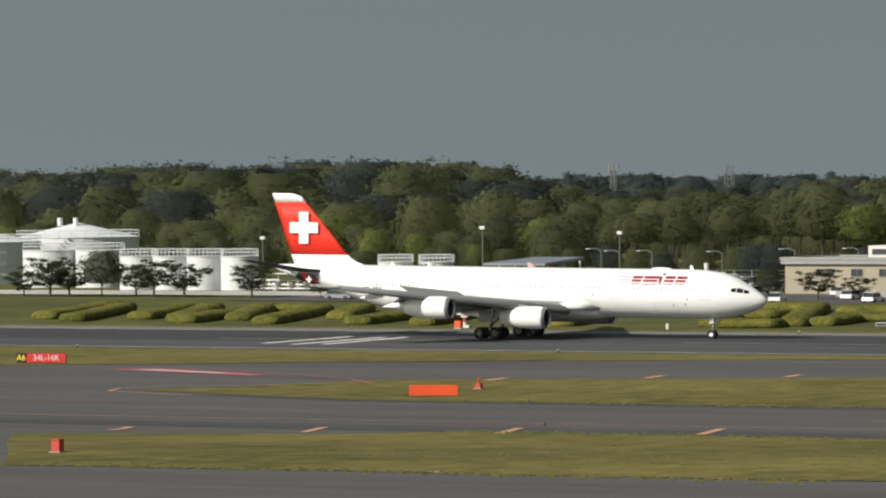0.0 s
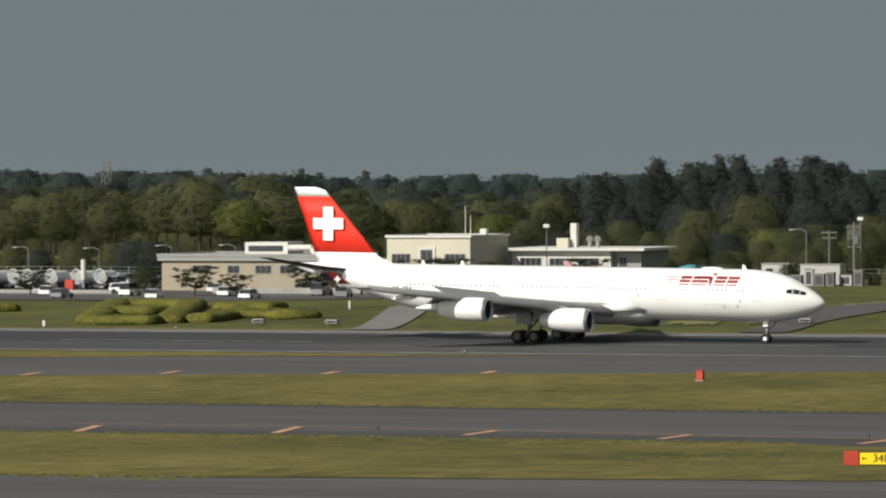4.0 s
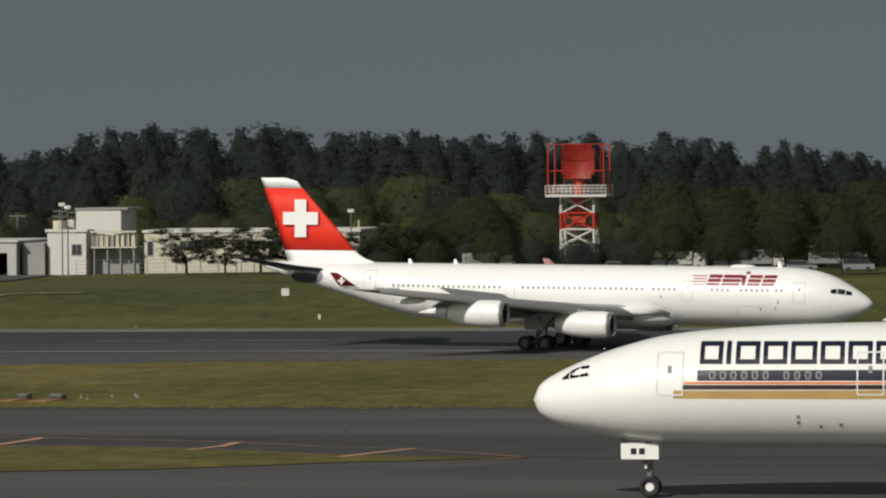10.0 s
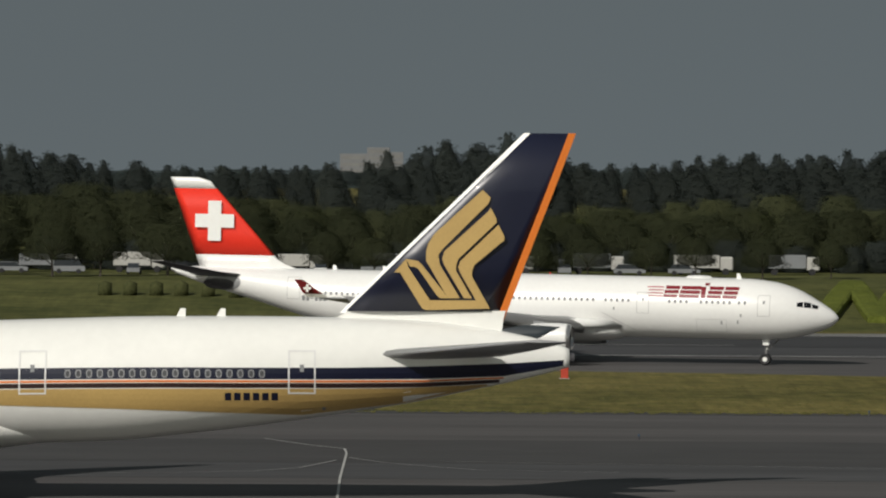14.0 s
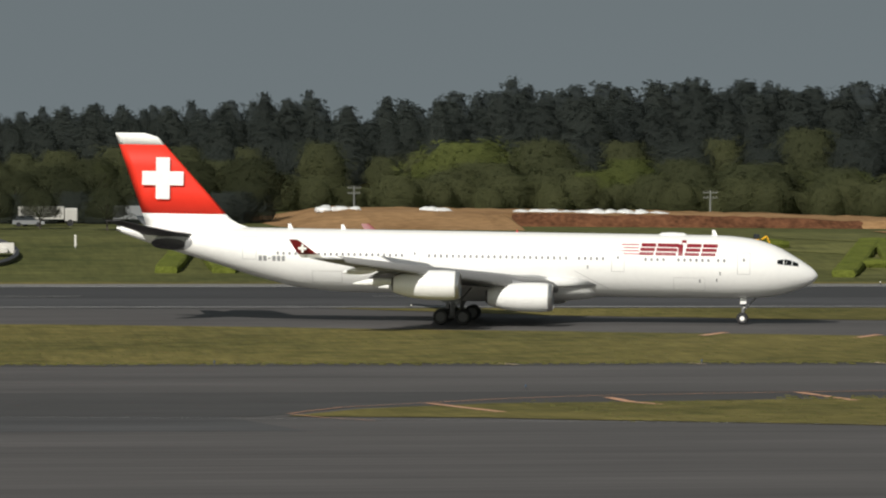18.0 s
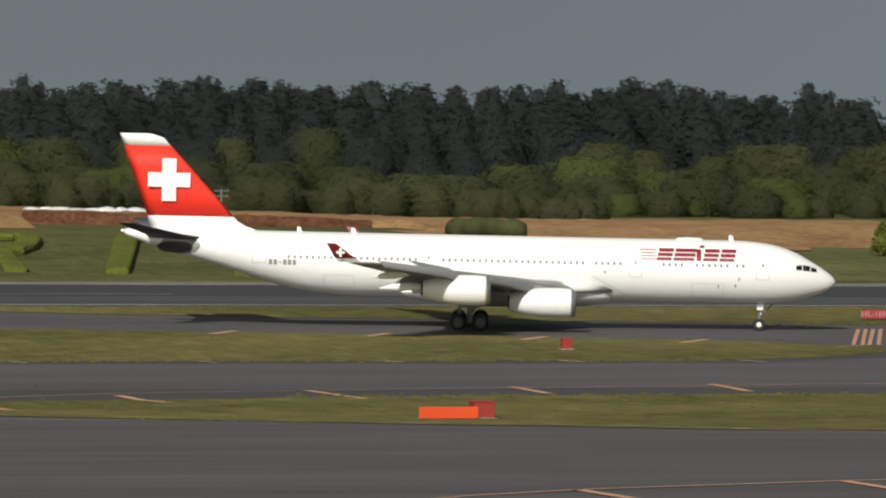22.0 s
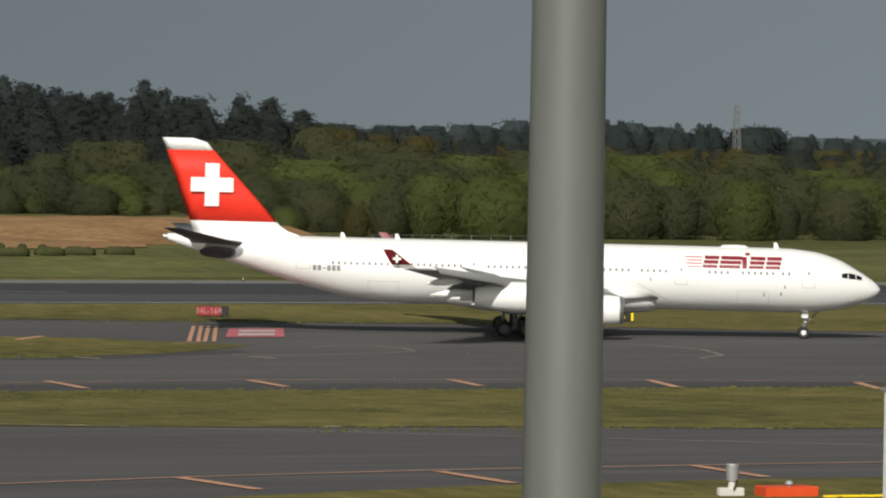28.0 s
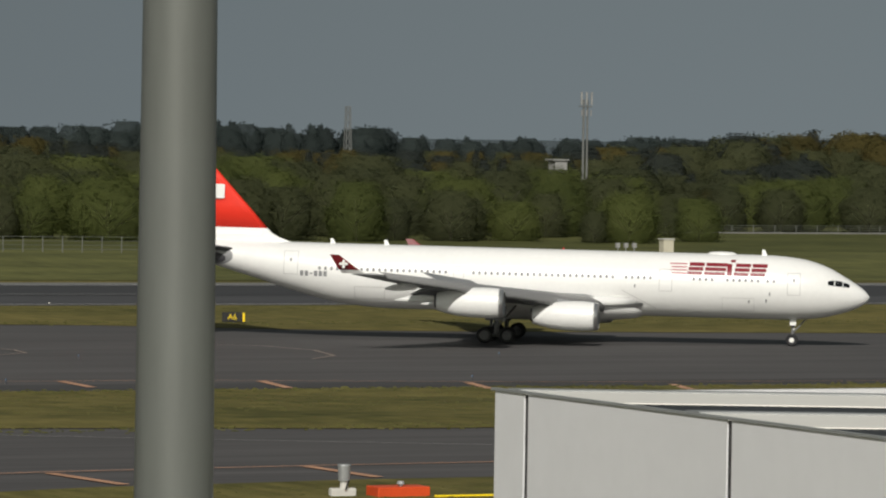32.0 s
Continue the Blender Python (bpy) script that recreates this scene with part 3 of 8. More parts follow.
paint("ground_panel_bar", [(-260, 431.4), (-247, 425.6), (-246.4, 426.8), (-258.5, 432.6)], PAINTWHITE, "white bar on the pink ground panel", up=0.09)


def tufts(name, spots, label):
    """Loose blades of uncut grass: spots are (x0, x1, y0, y1, count)."""
    rg = np.random.default_rng(21)
    vs, fs = [], []
    for x0, x1, y0, y1, count, *edge in spots:
        tall = 1.7 if edge else 1.0
        for _ in range(count):
            x, y = rg.uniform(x0, x1), rg.uniform(y0, y1) + (rg.normal(0, 0.9) if edge else 0)
            h, w, a = rg.uniform(0.02, 0.06) * tall, rg.uniform(0.08, 0.3), rg.uniform(-0.6, 0.6)
            z = ground_z(x, y) + 0.05
            k = len(vs)
            dx, dy = w * math.cos(a), w * math.sin(a)
            vs += [(x - dx, y - dy, z), (x + dx, y + dy, z), (x + dx * 0.5 + rg.uniform(-0.1, 0.1), y + dy * 0.5 + 0.05, z + h), (x - dx * 0.6, y - dy * 0.6 + 0.05, z + h * rg.uniform(0.6, 1))]
            fs.append((k, k + 1, k + 2, k + 3))
    me = bpy.data.meshes.new(name)
    me.from_pydata(vs, [], fs)
    me.materials.append(TUFT)
    return tagged(new(name, me), label, "grass", kind="stuff")


TUFT = material("uncut grass blades", (0.055, 0.058, 0.018), 0.9, vary=0.2, scale=0.05, fine=0.5, second=(0.1, 0.094, 0.033), island=0.2, spec=0.1)
tufts("grass_tufts", [(-175, -100, 335, 336.5, 900, 1), (-165, -112, 259, 261, 500, 1), (66, 250, 333, 335, 1400, 1), (90, 250, 262, 266, 900, 1), (-206, 110, 380, 382, 3400, 1), (-100, -20, 463, 468, 700, 1), (130, 300, 440, 449, 700, 1),
      (-160, -105, 267, 333, 1500), (-103, -62, 283, 325, 1200), (48, 260, 284, 332, 4000), (80, 158, 200, 222, 1500), (-200, 115, 388, 425, 3500), (70, 300, 470, 485, 1500)], "uneven yellow-green tufts on the mown grass")

# ---- aircraft
def ring(s, zc, ry, rz, n=32):
    return [(-s, ry * math.sin(2 * math.pi * k / n), zc + rz * math.cos(2 * math.pi * k / n)) for k in range(n)]


class Body:
    """A fuselage whose skin can be asked for points; s metres aft of the nose."""
    def __init__(self, table, offset):
        self.table, self.offset = table, offset

    def at(self, s):
        return hermite(self.table, s)

    def mesh(self, step=0.6, n=36):
        end = self.table[-1][0]
        ss = [0, 0.06, 0.15, 0.3, 0.5, 0.8, 1.2] + [1.6 + step * k for k in range(int((end - 1.6) / step) + 1)]
        return loft([[(x + self.offset, y, z) for x, y, z in ring(s, *self.at(s), n)] for s in ss if s <= end] + [[(x + self.offset, y, z) for x, y, z in ring(end, *self.at(end), n)]])

    def skin(self, s, z, side, out=0.015):
        zc, ry, rz = self.at(s)
        u = max(-0.999, min(0.999, (z - zc) / rz))
        y = ry * math.sqrt(1 - u * u)
        nrm = Vector((0, y / ry**2, (z - zc) / rz**2)).normalized()
        return Vector((self.offset - s, side * (y + out * nrm.y), z + out * nrm.z))

    def patch(self, outline, side, out=0.015, bm=None, ds=0.8):
        """A decal that follows the skin: quads (s0, z00, z01, s1, z10, z11) between two lines."""
        bm = bm or bmesh.new()
        s0, a0, b0, s1, a1, b1 = outline
        ns = max(1, int(abs(s1 - s0) / ds + 0.5))
        nz = max(1, int(max(abs(b0 - a0), abs(b1 - a1)) / 0.35 + 0.5))
        grid = []
        for i in range(ns + 1):
            u = i / ns
            a, b, s = a0 + (a1 - a0) * u, b0 + (b1 - b0) * u, s0 + (s1 - s0) * u
            grid.append([bm.verts.new(self.skin(s, a + (b - a) * j / nz, side, out)) for j in range(nz + 1)])
        for i in range(ns):
            for j in range(nz):
                bm.faces.new((grid[i][j], grid[i + 1][j], grid[i + 1][j + 1], grid[i][j + 1]))
        bmesh.ops.recalc_face_normals(bm, faces=bm.faces)
        return bm

    def oval(self, s, z, rs, rz, side, out=0.02):
        """A rounded window on the skin."""
        bm = bmesh.new()
        pts = []
        for k in range(12):
            c, d = math.cos(2 * math.pi * k / 12), math.sin(2 * math.pi * k / 12)
            c, d = math.copysign(abs(c) ** 0.7, c), math.copysign(abs(d) ** 0.7, d)
            pts.append(bm.verts.new(self.skin(s + rs * c, z + rz * d, side, out)))
        f = bm.faces.new(pts)
        f.normal_update()
        if f.normal.y * side < 0:
            bmesh.ops.reverse_faces(bm, faces=[f])
        return bm

    def disc(self, s, z, rs, rz, side, out=0.02):
        """A rounded plate that follows the skin."""
        bm = bmesh.new()
        edge = [-math.cos(math.pi * k / 10) for k in range(11)]
        for a, b in zip(edge, edge[1:]):
            p, q = (max(0.02, 1 - a * a)) ** 0.4 * rz, (max(0.02, 1 - b * b)) ** 0.4 * rz
            self.patch((s + a * rs, z - p, z + p, s + b * rs, z - q, z + q), side, out, bm)
        bmesh.ops.remove_doubles(bm, verts=bm.verts, dist=0.001)
        return bm

    def frame_patch(self, s0, s1, z0, z1, side, w=0.06, out=0.02):
        bm = bmesh.new()
        self.patch((s0, z0, z0 + w, s1, z0, z0 + w), side, out, bm)
        self.patch((s0, z1 - w, z1, s1, z1 - w, z1), side, out, bm)
        self.patch((s0, z0, z1, s0 + w, z0, z1), side, out, bm)
        self.patch((s1 - w, z0, z1, s1, z0, z1), side, out, bm)
        return bm


FOIL = [(0.0, 0.0), (0.04, 0.30), (0.15, 0.48), (0.35, 0.5), (0.6, 0.36), (0.85, 0.14), (1.0, 0.0)]


def foil(le, chord, thick, span, axis="y"):
    """A wing section: le = (x, y, z) of the leading edge, chord aft."""
    x, y, z = le
    pts = [(x - c * chord, t * thick * chord) for c, t in FOIL] + [(x - c * chord, -0.6 * t * thick * chord) for c, t in reversed(FOIL[1:-1])]
    if axis == "y":
        return [(px, y, z + pz) for px, pz in pts]
    return [(px, y + pz, z) for px, pz in pts]


def surface(sections, axis="y"):
    """sections: (le x, y, z, chord, thickness)"""
    return loft([foil((x, y, z), c, t, 0, axis) for x, y, z, c, t in sections])


def slat(sections):
    """Drooped leading-edge slats: sections (le x, y, z, size)."""
    prof = [(0.62, -0.62), (0.72, -0.3), (0.5, 0.08), (0.05, 0.32), (-0.5, 0.42), (-0.5, 0.36), (0.2, 0.1), (0.45, -0.25)]
    return loft([[(x + a * k, y, z + b * k) for a, b in prof] for x, y, z, k in sections])


def wheel(parent, x, y, z, r, w, hub=DARKMETAL):
    bm = bmesh.new()
    prof = [(0.62 * r, -w / 2), (0.86 * r, -w / 2), (0.97 * r, -w * 0.36), (r, -w * 0.12), (r, w * 0.12), (0.97 * r, w * 0.36), (0.86 * r, w / 2), (0.62 * r, w / 2)]
    n = 20
    rings = [[(x + a * math.cos(2 * math.pi * k / n), y + b, z + a * math.sin(2 * math.pi * k / n)) for a, b in prof] for k in range(n)]
    vs = [[bm.verts.new(p) for p in rg] for rg in rings]
    for k in range(n):
        for j in range(len(prof)):
            bm.faces.new((vs[k][j], vs[k][(j + 1) % len(prof)], vs[(k + 1) % n][(j + 1) % len(prof)], vs[(k + 1) % n][j]))
    bmesh.ops.recalc_face_normals(bm, faces=bm.faces)
    t = part("wheel", bm, TYRE, parent, smooth=True)
    part("rim", tube((x, y - w * 0.3, z), (x, y + w * 0.3, z), 0.62 * r, n=16), DARKMETAL, t)
    part("hub", tube((x, y - w * 0.42, z), (x, y + w * 0.42, z), 0.4 * r, n=16), hub, t)
    return t


def nacelle(parent, x, y, z, length, r, skin, lip=STEEL, core=True, label="", barrel=False):
    """A jet engine cowl with an open intake; x is the intake's front."""
    prof = [(0.0, 0.80), (0.02, 0.88), (0.08, 0.95), (0.2, 1.0), (0.45, 1.0), (0.7, 0.95), (0.88, 0.86), (1.0, 0.74)]
    if core:
        prof = [(0.0, 0.84), (0.02, 0.92), (0.07, 0.97), (0.22, 1.02), (0.5, 1.0), (0.72, 0.9), (0.88, 0.74), (1.0, 0.58)]
    if barrel:
        prof = [(0.0, 0.86), (0.015, 0.92), (0.05, 0.965), (0.16, 1.0), (0.5, 1.01), (0.75, 0.99), (0.9, 0.955), (1.0, 0.91)]
    n = 28
    rg = [[(x - u * length, y + r * q * math.cos(2 * math.pi * k / n), z + r * q * math.sin(2 * math.pi * k / n)) for k in range(n)] for u, q in prof]
    inner = [(0.985, prof[-1][1] - 0.03), (0.6, 0.7), (0.3, 0.74), (0.05, prof[0][1] - 0.05)]
    rg2 = [[(x - u * length, y + r * q * math.cos(2 * math.pi * k / n), z + r * q * math.sin(2 * math.pi * k / n)) for k in range(n)] for u, q in inner]
    cowl = part("engine", loft(rg[2:], False), skin, parent, label, smooth=True)
    part("intake_lip", loft([rg2[-1], rg[0], rg[1], rg[2]], False), lip, cowl, "polished metal intake lip", smooth=True)
    part("duct", loft(rg2, False), DARKMETAL, cowl, smooth=True)
    part("fan", tube((x - 0.22 * length, y, z), (x - 0.3 * length, y, z), 0.72 * r, n=24), DARKMETAL, cowl)
    part("spinner", tube((x - 0.22 * length, y, z), (x - 0.12 * length, y, z), 0.24 * r, 0.02, n=16), WINGGREY, cowl)
    if core:
        part("nozzle", tube((x - 0.9 * length, y, z), (x - 1.03 * length, y, z), 0.5 * r, 0.42 * r, n=24), DARKMETAL, cowl)
        part("cowl_seam", loft([[(x - u * length, y + r * q * math.cos(2 * math.pi * k / n), z + r * q * math.sin(2 * math.pi * k / n)) for k in range(n)] for u, q in ((0.068, 0.975), (0.074, 0.98), (0.08, 0.981))], False), LINEGREY, cowl)
    return cowl


def bogie(parent, x, y, r, w, rows, top, lean=0.0):
    """A main gear leg with its wheel pairs."""
    leg = part("gear_leg", tube((x, y, r), (x, y + lean, top), 0.2, 0.24, n=12), GEARSHADE, parent)
    part("drag_brace", tube((x, y, r + 0.5), (x + 1.6, y + lean, top), 0.1, n=8), GEARSHADE, leg)
    part("bogie_beam", tube((x - 1.0 * (rows - 1), y, r), (x + 1.0 * (rows - 1), y, r), 0.16, n=8), GEARSHADE, leg)
    for i in range(rows):
        for side in (-1, 1):
            wheel(parent, x + (i - (rows - 1) / 2) * 2 * 0.99, y + side * 0.7, r, r, w)
    part("gear_door", box(x - 0.9, x + 0.9, y - 1.15, y - 1.08, 1.9, top), SHADEGREY, leg)


def shape_on_fin(parent, name, pts, y, mat, label=""):
    """A flat figure on a fin's side: pts are (aft, up)."""
    bm = bmesh.new()
    f = bm.faces.new([bm.verts.new((-a, y, b)) for a, b in pts])
    bmesh.ops.recalc_face_normals(bm, faces=bm.faces)
    r = bmesh.ops.extrude_face_region(bm, geom=bm.faces[:])
    bmesh.ops.translate(bm, vec=(0, 0.012 if y > 0 else -0.012, 0), verts=[v for v in r["geom"] if isinstance(v, bmesh.types.BMVert)])
    bmesh.ops.recalc_face_normals(bm, faces=bm.faces)
    return part(name, bm, mat, parent, label)


def build_quadjet():
    """A long white four-engined airliner; origin under its main gear, 32.3 m aft of the nose."""
    A = thing("airliner_white", "white four-engined airliner with a red tail fin and white cross", "aircraft")
    o = 32.3
    body = Body([(0, 4.6, 0.04, 0.04), (0.25, 4.6, 0.45, 0.43), (1.0, 4.65, 1.02, 0.98), (2.2, 4.79, 1.66, 1.58), (3.8, 5.0, 2.25, 2.22), (6, 5.18, 2.68, 2.66), (8.5, 5.26, 2.81, 2.81), (11, 5.27, 2.82, 2.82),
                 (42, 5.27, 2.82, 2.82), (46, 5.4, 2.74, 2.69), (50, 5.83, 2.45, 2.27), (54, 6.42, 1.98, 1.69), (58, 7.0, 1.35, 1.12), (61, 7.45, 0.8, 0.68), (62.9, 7.75, 0.35, 0.3)], o)
    part("fuselage", body.mesh(), WHITE, A, "gloss white fuselage", smooth=True)
    part("exhaust_tip", tube((o - 62.6, 0, 7.72), (o - 63.3, 0, 7.82), 0.32, 0.2, n=14), STEEL, A)
    # belly fairing
    part("belly_fairing", loft([[(o - s, w * math.sin(t), zc + hgt * math.cos(t)) for t in [2 * math.pi * k / 24 for k in range(24)]] for s, w, zc, hgt in
         ((18.5, 0.5, 3.2, 0.3), (20.5, 2.2, 3.3, 1.1), (24, 3.1, 3.35, 1.5), (31, 3.25, 3.35, 1.55), (35, 2.9, 3.4, 1.4), (38.5, 1.6, 3.3, 0.8), (40, 0.4, 3.1, 0.3))]), WHITE, A, smooth=True)
    for side in (-1, 1):
        w = part("wing", surface([(o - 21.6, side * 1.5, 3.4, 13.4, 0.14), (o - 23.4, side * 2.9, 3.55, 11.4, 0.14), (o - 27.6, side * 9.4, 4.15, 7.6, 0.12), (o - 33.7, side * 19.2, 5.1, 5.0, 0.10), (o - 40.0, side * 29.3, 6.3, 2.5, 0.09)]), WINGGREY, A, "pale grey swept wing", smooth=True)
        part("slat", slat([(o - 23.9, side * 3.6, 3.6, 1.25), (o - 27.5, side * 9.4, 4.2, 1.2), (o - 33.6, side * 19.2, 5.15, 0.95), (o - 39.8, side * 29.2, 6.3, 0.6)]), SLAT, w, "light grey drooped slats", smooth=True)
        part("wing_root_fillet", surface([(o - 19.6, side * 2.2, 3.6, 6.0, 0.2), (o - 22.4, side * 3.3, 3.62, 4.0, 0.26), (o - 24.2, side * 4.2, 3.66, 2.4, 0.3)]), WHITE, w, smooth=True)
        for stations in (((3.2, 33.1, 3.4, 2.7), (9.0, 33.6, 4.0, 2.3)), ((9.6, 33.9, 4.1, 2.3), (17.8, 36.7, 4.95, 1.9))):
            part("flap", loft([[(o - xx - a * c, side * yy, zz + b * c) for a, b in ((0.0, 0.06), (0.25, 0.06), (0.6, -0.06), (1.0, -0.28), (0.99, -0.33), (0.55, -0.16), (0.2, -0.1), (0.0, -0.06))] for yy, xx, zz, c in stations]), SHADEGREY, w, "lowered grey flap darkened for underside shade")
        part("spoiler", loft([[(o - xx - a, side * yy, zz + b) for a, b in ((0.0, 0.05), (1.6, 0.85), (1.6, 0.76), (0.0, -0.03))] for yy, xx, zz in ((10.0, 32.6, 4.6), (18.6, 35.9, 5.45))]), WINGGREY, w, "raised grey spoiler panel")
        for yy, sx, zz, ln in ((6.0, 31.4, 3.05, 4.8), (13.2, 33.2, 3.75, 5.0), (17.6, 35.6, 4.2, 4.4), (22.5, 37.4, 5.3, 3.0)):
            part("flap_fairing", loft([[(o - sx - u * ln, side * yy + q * 0.24 * math.cos(t), zz - 0.12 - u * 0.1 - 0.3 * max(0, u - 0.5) + q * 0.36 * math.sin(t)) for t in [2 * math.pi * k / 10 for k in range(10)]] for u, q in ((0, 0.1), (0.15, 0.7), (0.45, 1), (0.75, 0.75), (1, 0.12))]), WHITE, w, "white flap track fairing", smooth=True)
        wl = part("winglet", surface([(o - 41.7, side * 29.55, 6.65, 1.72, 0.07), (o - 41.95, side * 29.7, 6.82, 1.6, 0.07), (o - 43.4, side * 30.2, 7.9, 0.75, 0.06)], "z"), DARKRED, w, "dark red winglet with white cross")
        part("winglet_base", surface([(o - 41.2, side * 29.3, 6.35, 2.0, 0.08), (o - 41.7, side * 29.55, 6.65, 1.72, 0.08)], "z"), WHITE, wl, "white winglet base")
        for dx, dz, sx, sz in ((0, 0, 0.34, 0.1), (0, 0, 0.1, 0.34)):
            c = (o - 43.0, side * 30.12, 7.15)
            part("cross_arm", box(c[0] - sx, c[0] + sx, c[1] - 0.03, c[1] + 0.03, c[2] - sz, c[2] + sz), CREAM, wl)
        for yy, front, zz in ((9.37, 23.1, 2.6), (19.2, 30.5, 3.88)):
            e = nacelle(A, o - front, side * yy, zz, 5.75, 1.27, WHITE, label="white long-ducted jet engine")
            zt = zz + 1.1
            part("pylon", loft([[(o - front - a, side * yy + q, zt + b) for a, q, b in ((1.0, -0.05, -0.1), (1.0, 0.05, -0.1), (6.0, 0.16, -0.2), (6.0, -0.16, -0.2))],
                                [(o - front - a, side * yy + q, zt + b) for a, q, b in ((3.2, -0.05, 0.35), (3.2, 0.05, 0.35), (8.2, 0.16, 0.45), (8.2, -0.16, 0.45))]]), SHADEGREY, e)
        # the right tailplane's dark colour stands for its shaded underside
        part("tailplane", surface([(o - 55.6, side * 0.6, 7.25, 5.2, 0.1), (o - 57.5, side * 3.2, 7.62, 3.4, 0.08), (o - 61.5, side * 9.7, 8.75, 1.5, 0.06)]), DARKMETAL if side < 0 else WINGGREY, A, "grey tailplane, right half darkened for underside shade", smooth=True)
        bogie(A, 0.0, side * 5.3, 0.7, 0.5, 2, 3.2, -side * 0.8)
    wheel(A, -0.9, 0.45, 0.62, 0.62, 0.42)
    wheel(A, -0.9, -0.45, 0.62, 0.62, 0.42)
    part("centre_gear_leg", tube((-0.9, 0, 0.6), (-0.9, 0, 2.6), 0.16, n=10), GEARSHADE, A)
    ng = part("nose_gear_leg", tube((25.6, 0, 0.5), (25.75, 0, 2.9), 0.13, 0.16, n=10), GEARSHADE, A)
    part("drag_brace", tube((25.65, 0, 1.3), (27.0, 0, 2.8), 0.07, n=8), GEARSHADE, ng)
    part("taxi_light", box(25.72, 25.8, -0.3, 0.3, 1.6, 1.75), CREAM, ng)
    for side in (-1, 1):
        wheel(A, 25.6, side * 0.33, 0.53, 0.53, 0.34, CREAM)
        part("nose_gear_door", box(25.4, 25.95, side * 0.5 - 0.03, side * 0.5 + 0.03, 2.0, 2.7), WHITE, ng)
    # fin in coloured bands, each with its own skin
    def fin_le(z):
        return 53.3 + (z - 9.7) * (59.9 - 53.3) / 7.2
    def fin_te(z):
        return 60.45 + (z - 8.2) * (63.55 - 60.45) / 8.7
    def band(z0, z1):
        secs = []
        for k in range(4):
            z = z0 + (z1 - z0) * k / 3
            secs.append((o - fin_le(z), 0, z, fin_te(z) - fin_le(z), 0.095))
        return surface(secs, "z")
    part("fin_root", band(7.6, 9.72), WHITE, A, smooth=True)
    part("fin_band", band(9.72, 15.9), RED, A, "bright red fin band", smooth=True)
    top = [(o - fin_le(15.9), 0, 15.9, fin_te(15.9) - fin_le(15.9), 0.095), (o - fin_le(16.6), 0, 16.6, fin_te(16.6) - fin_le(16.6), 0.09), (o - fin_le(16.95) - 0.9, 0, 16.95, fin_te(16.95) - fin_le(16.95) - 0.9, 0.06)]
    part("fin_tip", surface(top, "z"), WHITE, A, smooth=True)
    part("dorsal_fillet", loft([[(o - 50.8, 0.03, 7.95), (o - 50.8, -0.03, 7.95), (o - 50.8, -0.03, 7.85), (o - 50.8, 0.03, 7.85)], [(o - 52.3, 0.12, 8.75), (o - 52.3, -0.12, 8.75), (o - 52.3, -0.25, 7.6), (o - 52.3, 0.25, 7.6)], [(o - 53.6, 0.16, 9.72), (o - 53.6, -0.16, 9.72), (o - 53.6, -0.35, 7.6), (o - 53.6, 0.35, 7.6)], [(o - 55.5, 0.2, 9.72), (o - 55.5, -0.2, 9.72), (o - 55.5, -0.3, 7.6), (o - 55.5, 0.3, 7.6)]]), WHITE, A, smooth=False)
    for side in (-1, 1):
        yy = side * 0.42
        c, u = 59.1 - o, 12.9
        a, b = 1.88, 0.63
        pts = [(c - a, u - b), (c - b, u - b), (c - b, u - a), (c + b, u - a), (c + b, u - b), (c + a, u - b), (c + a, u + b), (c + b, u + b), (c + b, u + a), (c - b, u + a), (c - b, u + b), (c - a, u + b)]
        shape_on_fin(A, "cross", pts, yy, WHITE, "white equal-armed cross")
    for side in (-1, 1):
        # cockpit windows
        for s0, s1, z0, z1, z2, z3 in ((2.35, 3.0, 5.52, 5.96, 5.57, 6.08), (3.08, 3.62, 5.58, 6.08, 5.66, 6.0), (1.75, 2.28, 5.44, 5.72, 5.5, 5.92)):
            part("cockpit_window", body.patch((s0, z0, z1, s1, z2, z3), side, 0.02, ds=0.25), GLASS, A)
        # doors
        for s0, z0, hgt, wid in ((6.0, 4.7, 1.93, 1.15), (17.2, 4.75, 1.93, 1.15), (35.5, 4.8, 1.6, 0.95), (50.25, 5.3, 2.05, 1.3)):
            d = part("door", body.frame_patch(s0, s0 + wid, z0, z0 + hgt, side, 0.05), LINEGREY, A)
            part("door_window", body.patch((s0 + wid / 2 - 0.09, z0 + 1.15, z0 + 1.42, s0 + wid / 2 + 0.09, z0 + 1.15, z0 + 1.42), side, 0.02), WINDOWGREY, d)
        part("fairing_seam", body.patch((18.6, 3.2, 3.25, 21.6, 4.75, 4.8), side, 0.03, ds=0.3), LINEGREY, A)
        part("cargo_door", body.frame_patch(10.0, 12.8, 3.2, 4.35, side, 0.035), LINEGREY, A)
        part("cargo_door", body.frame_patch(42.5, 45.2, 3.35, 4.4, side, 0.035), LINEGREY, A)
        # cabin windows
        rows = [(8.2, 8.9), (9.6, 12.4), (13.6, 15.6), (19.0, 21.2), (22.3, 34.8), (37.0, 48.5)]
        for a, b in rows:
            s = a
            while s < b:
                part("cabin_window", body.oval(s + 0.115, 5.91, 0.115, 0.16, side, 0.014), WINDOWGREY, A)
                s += 0.533
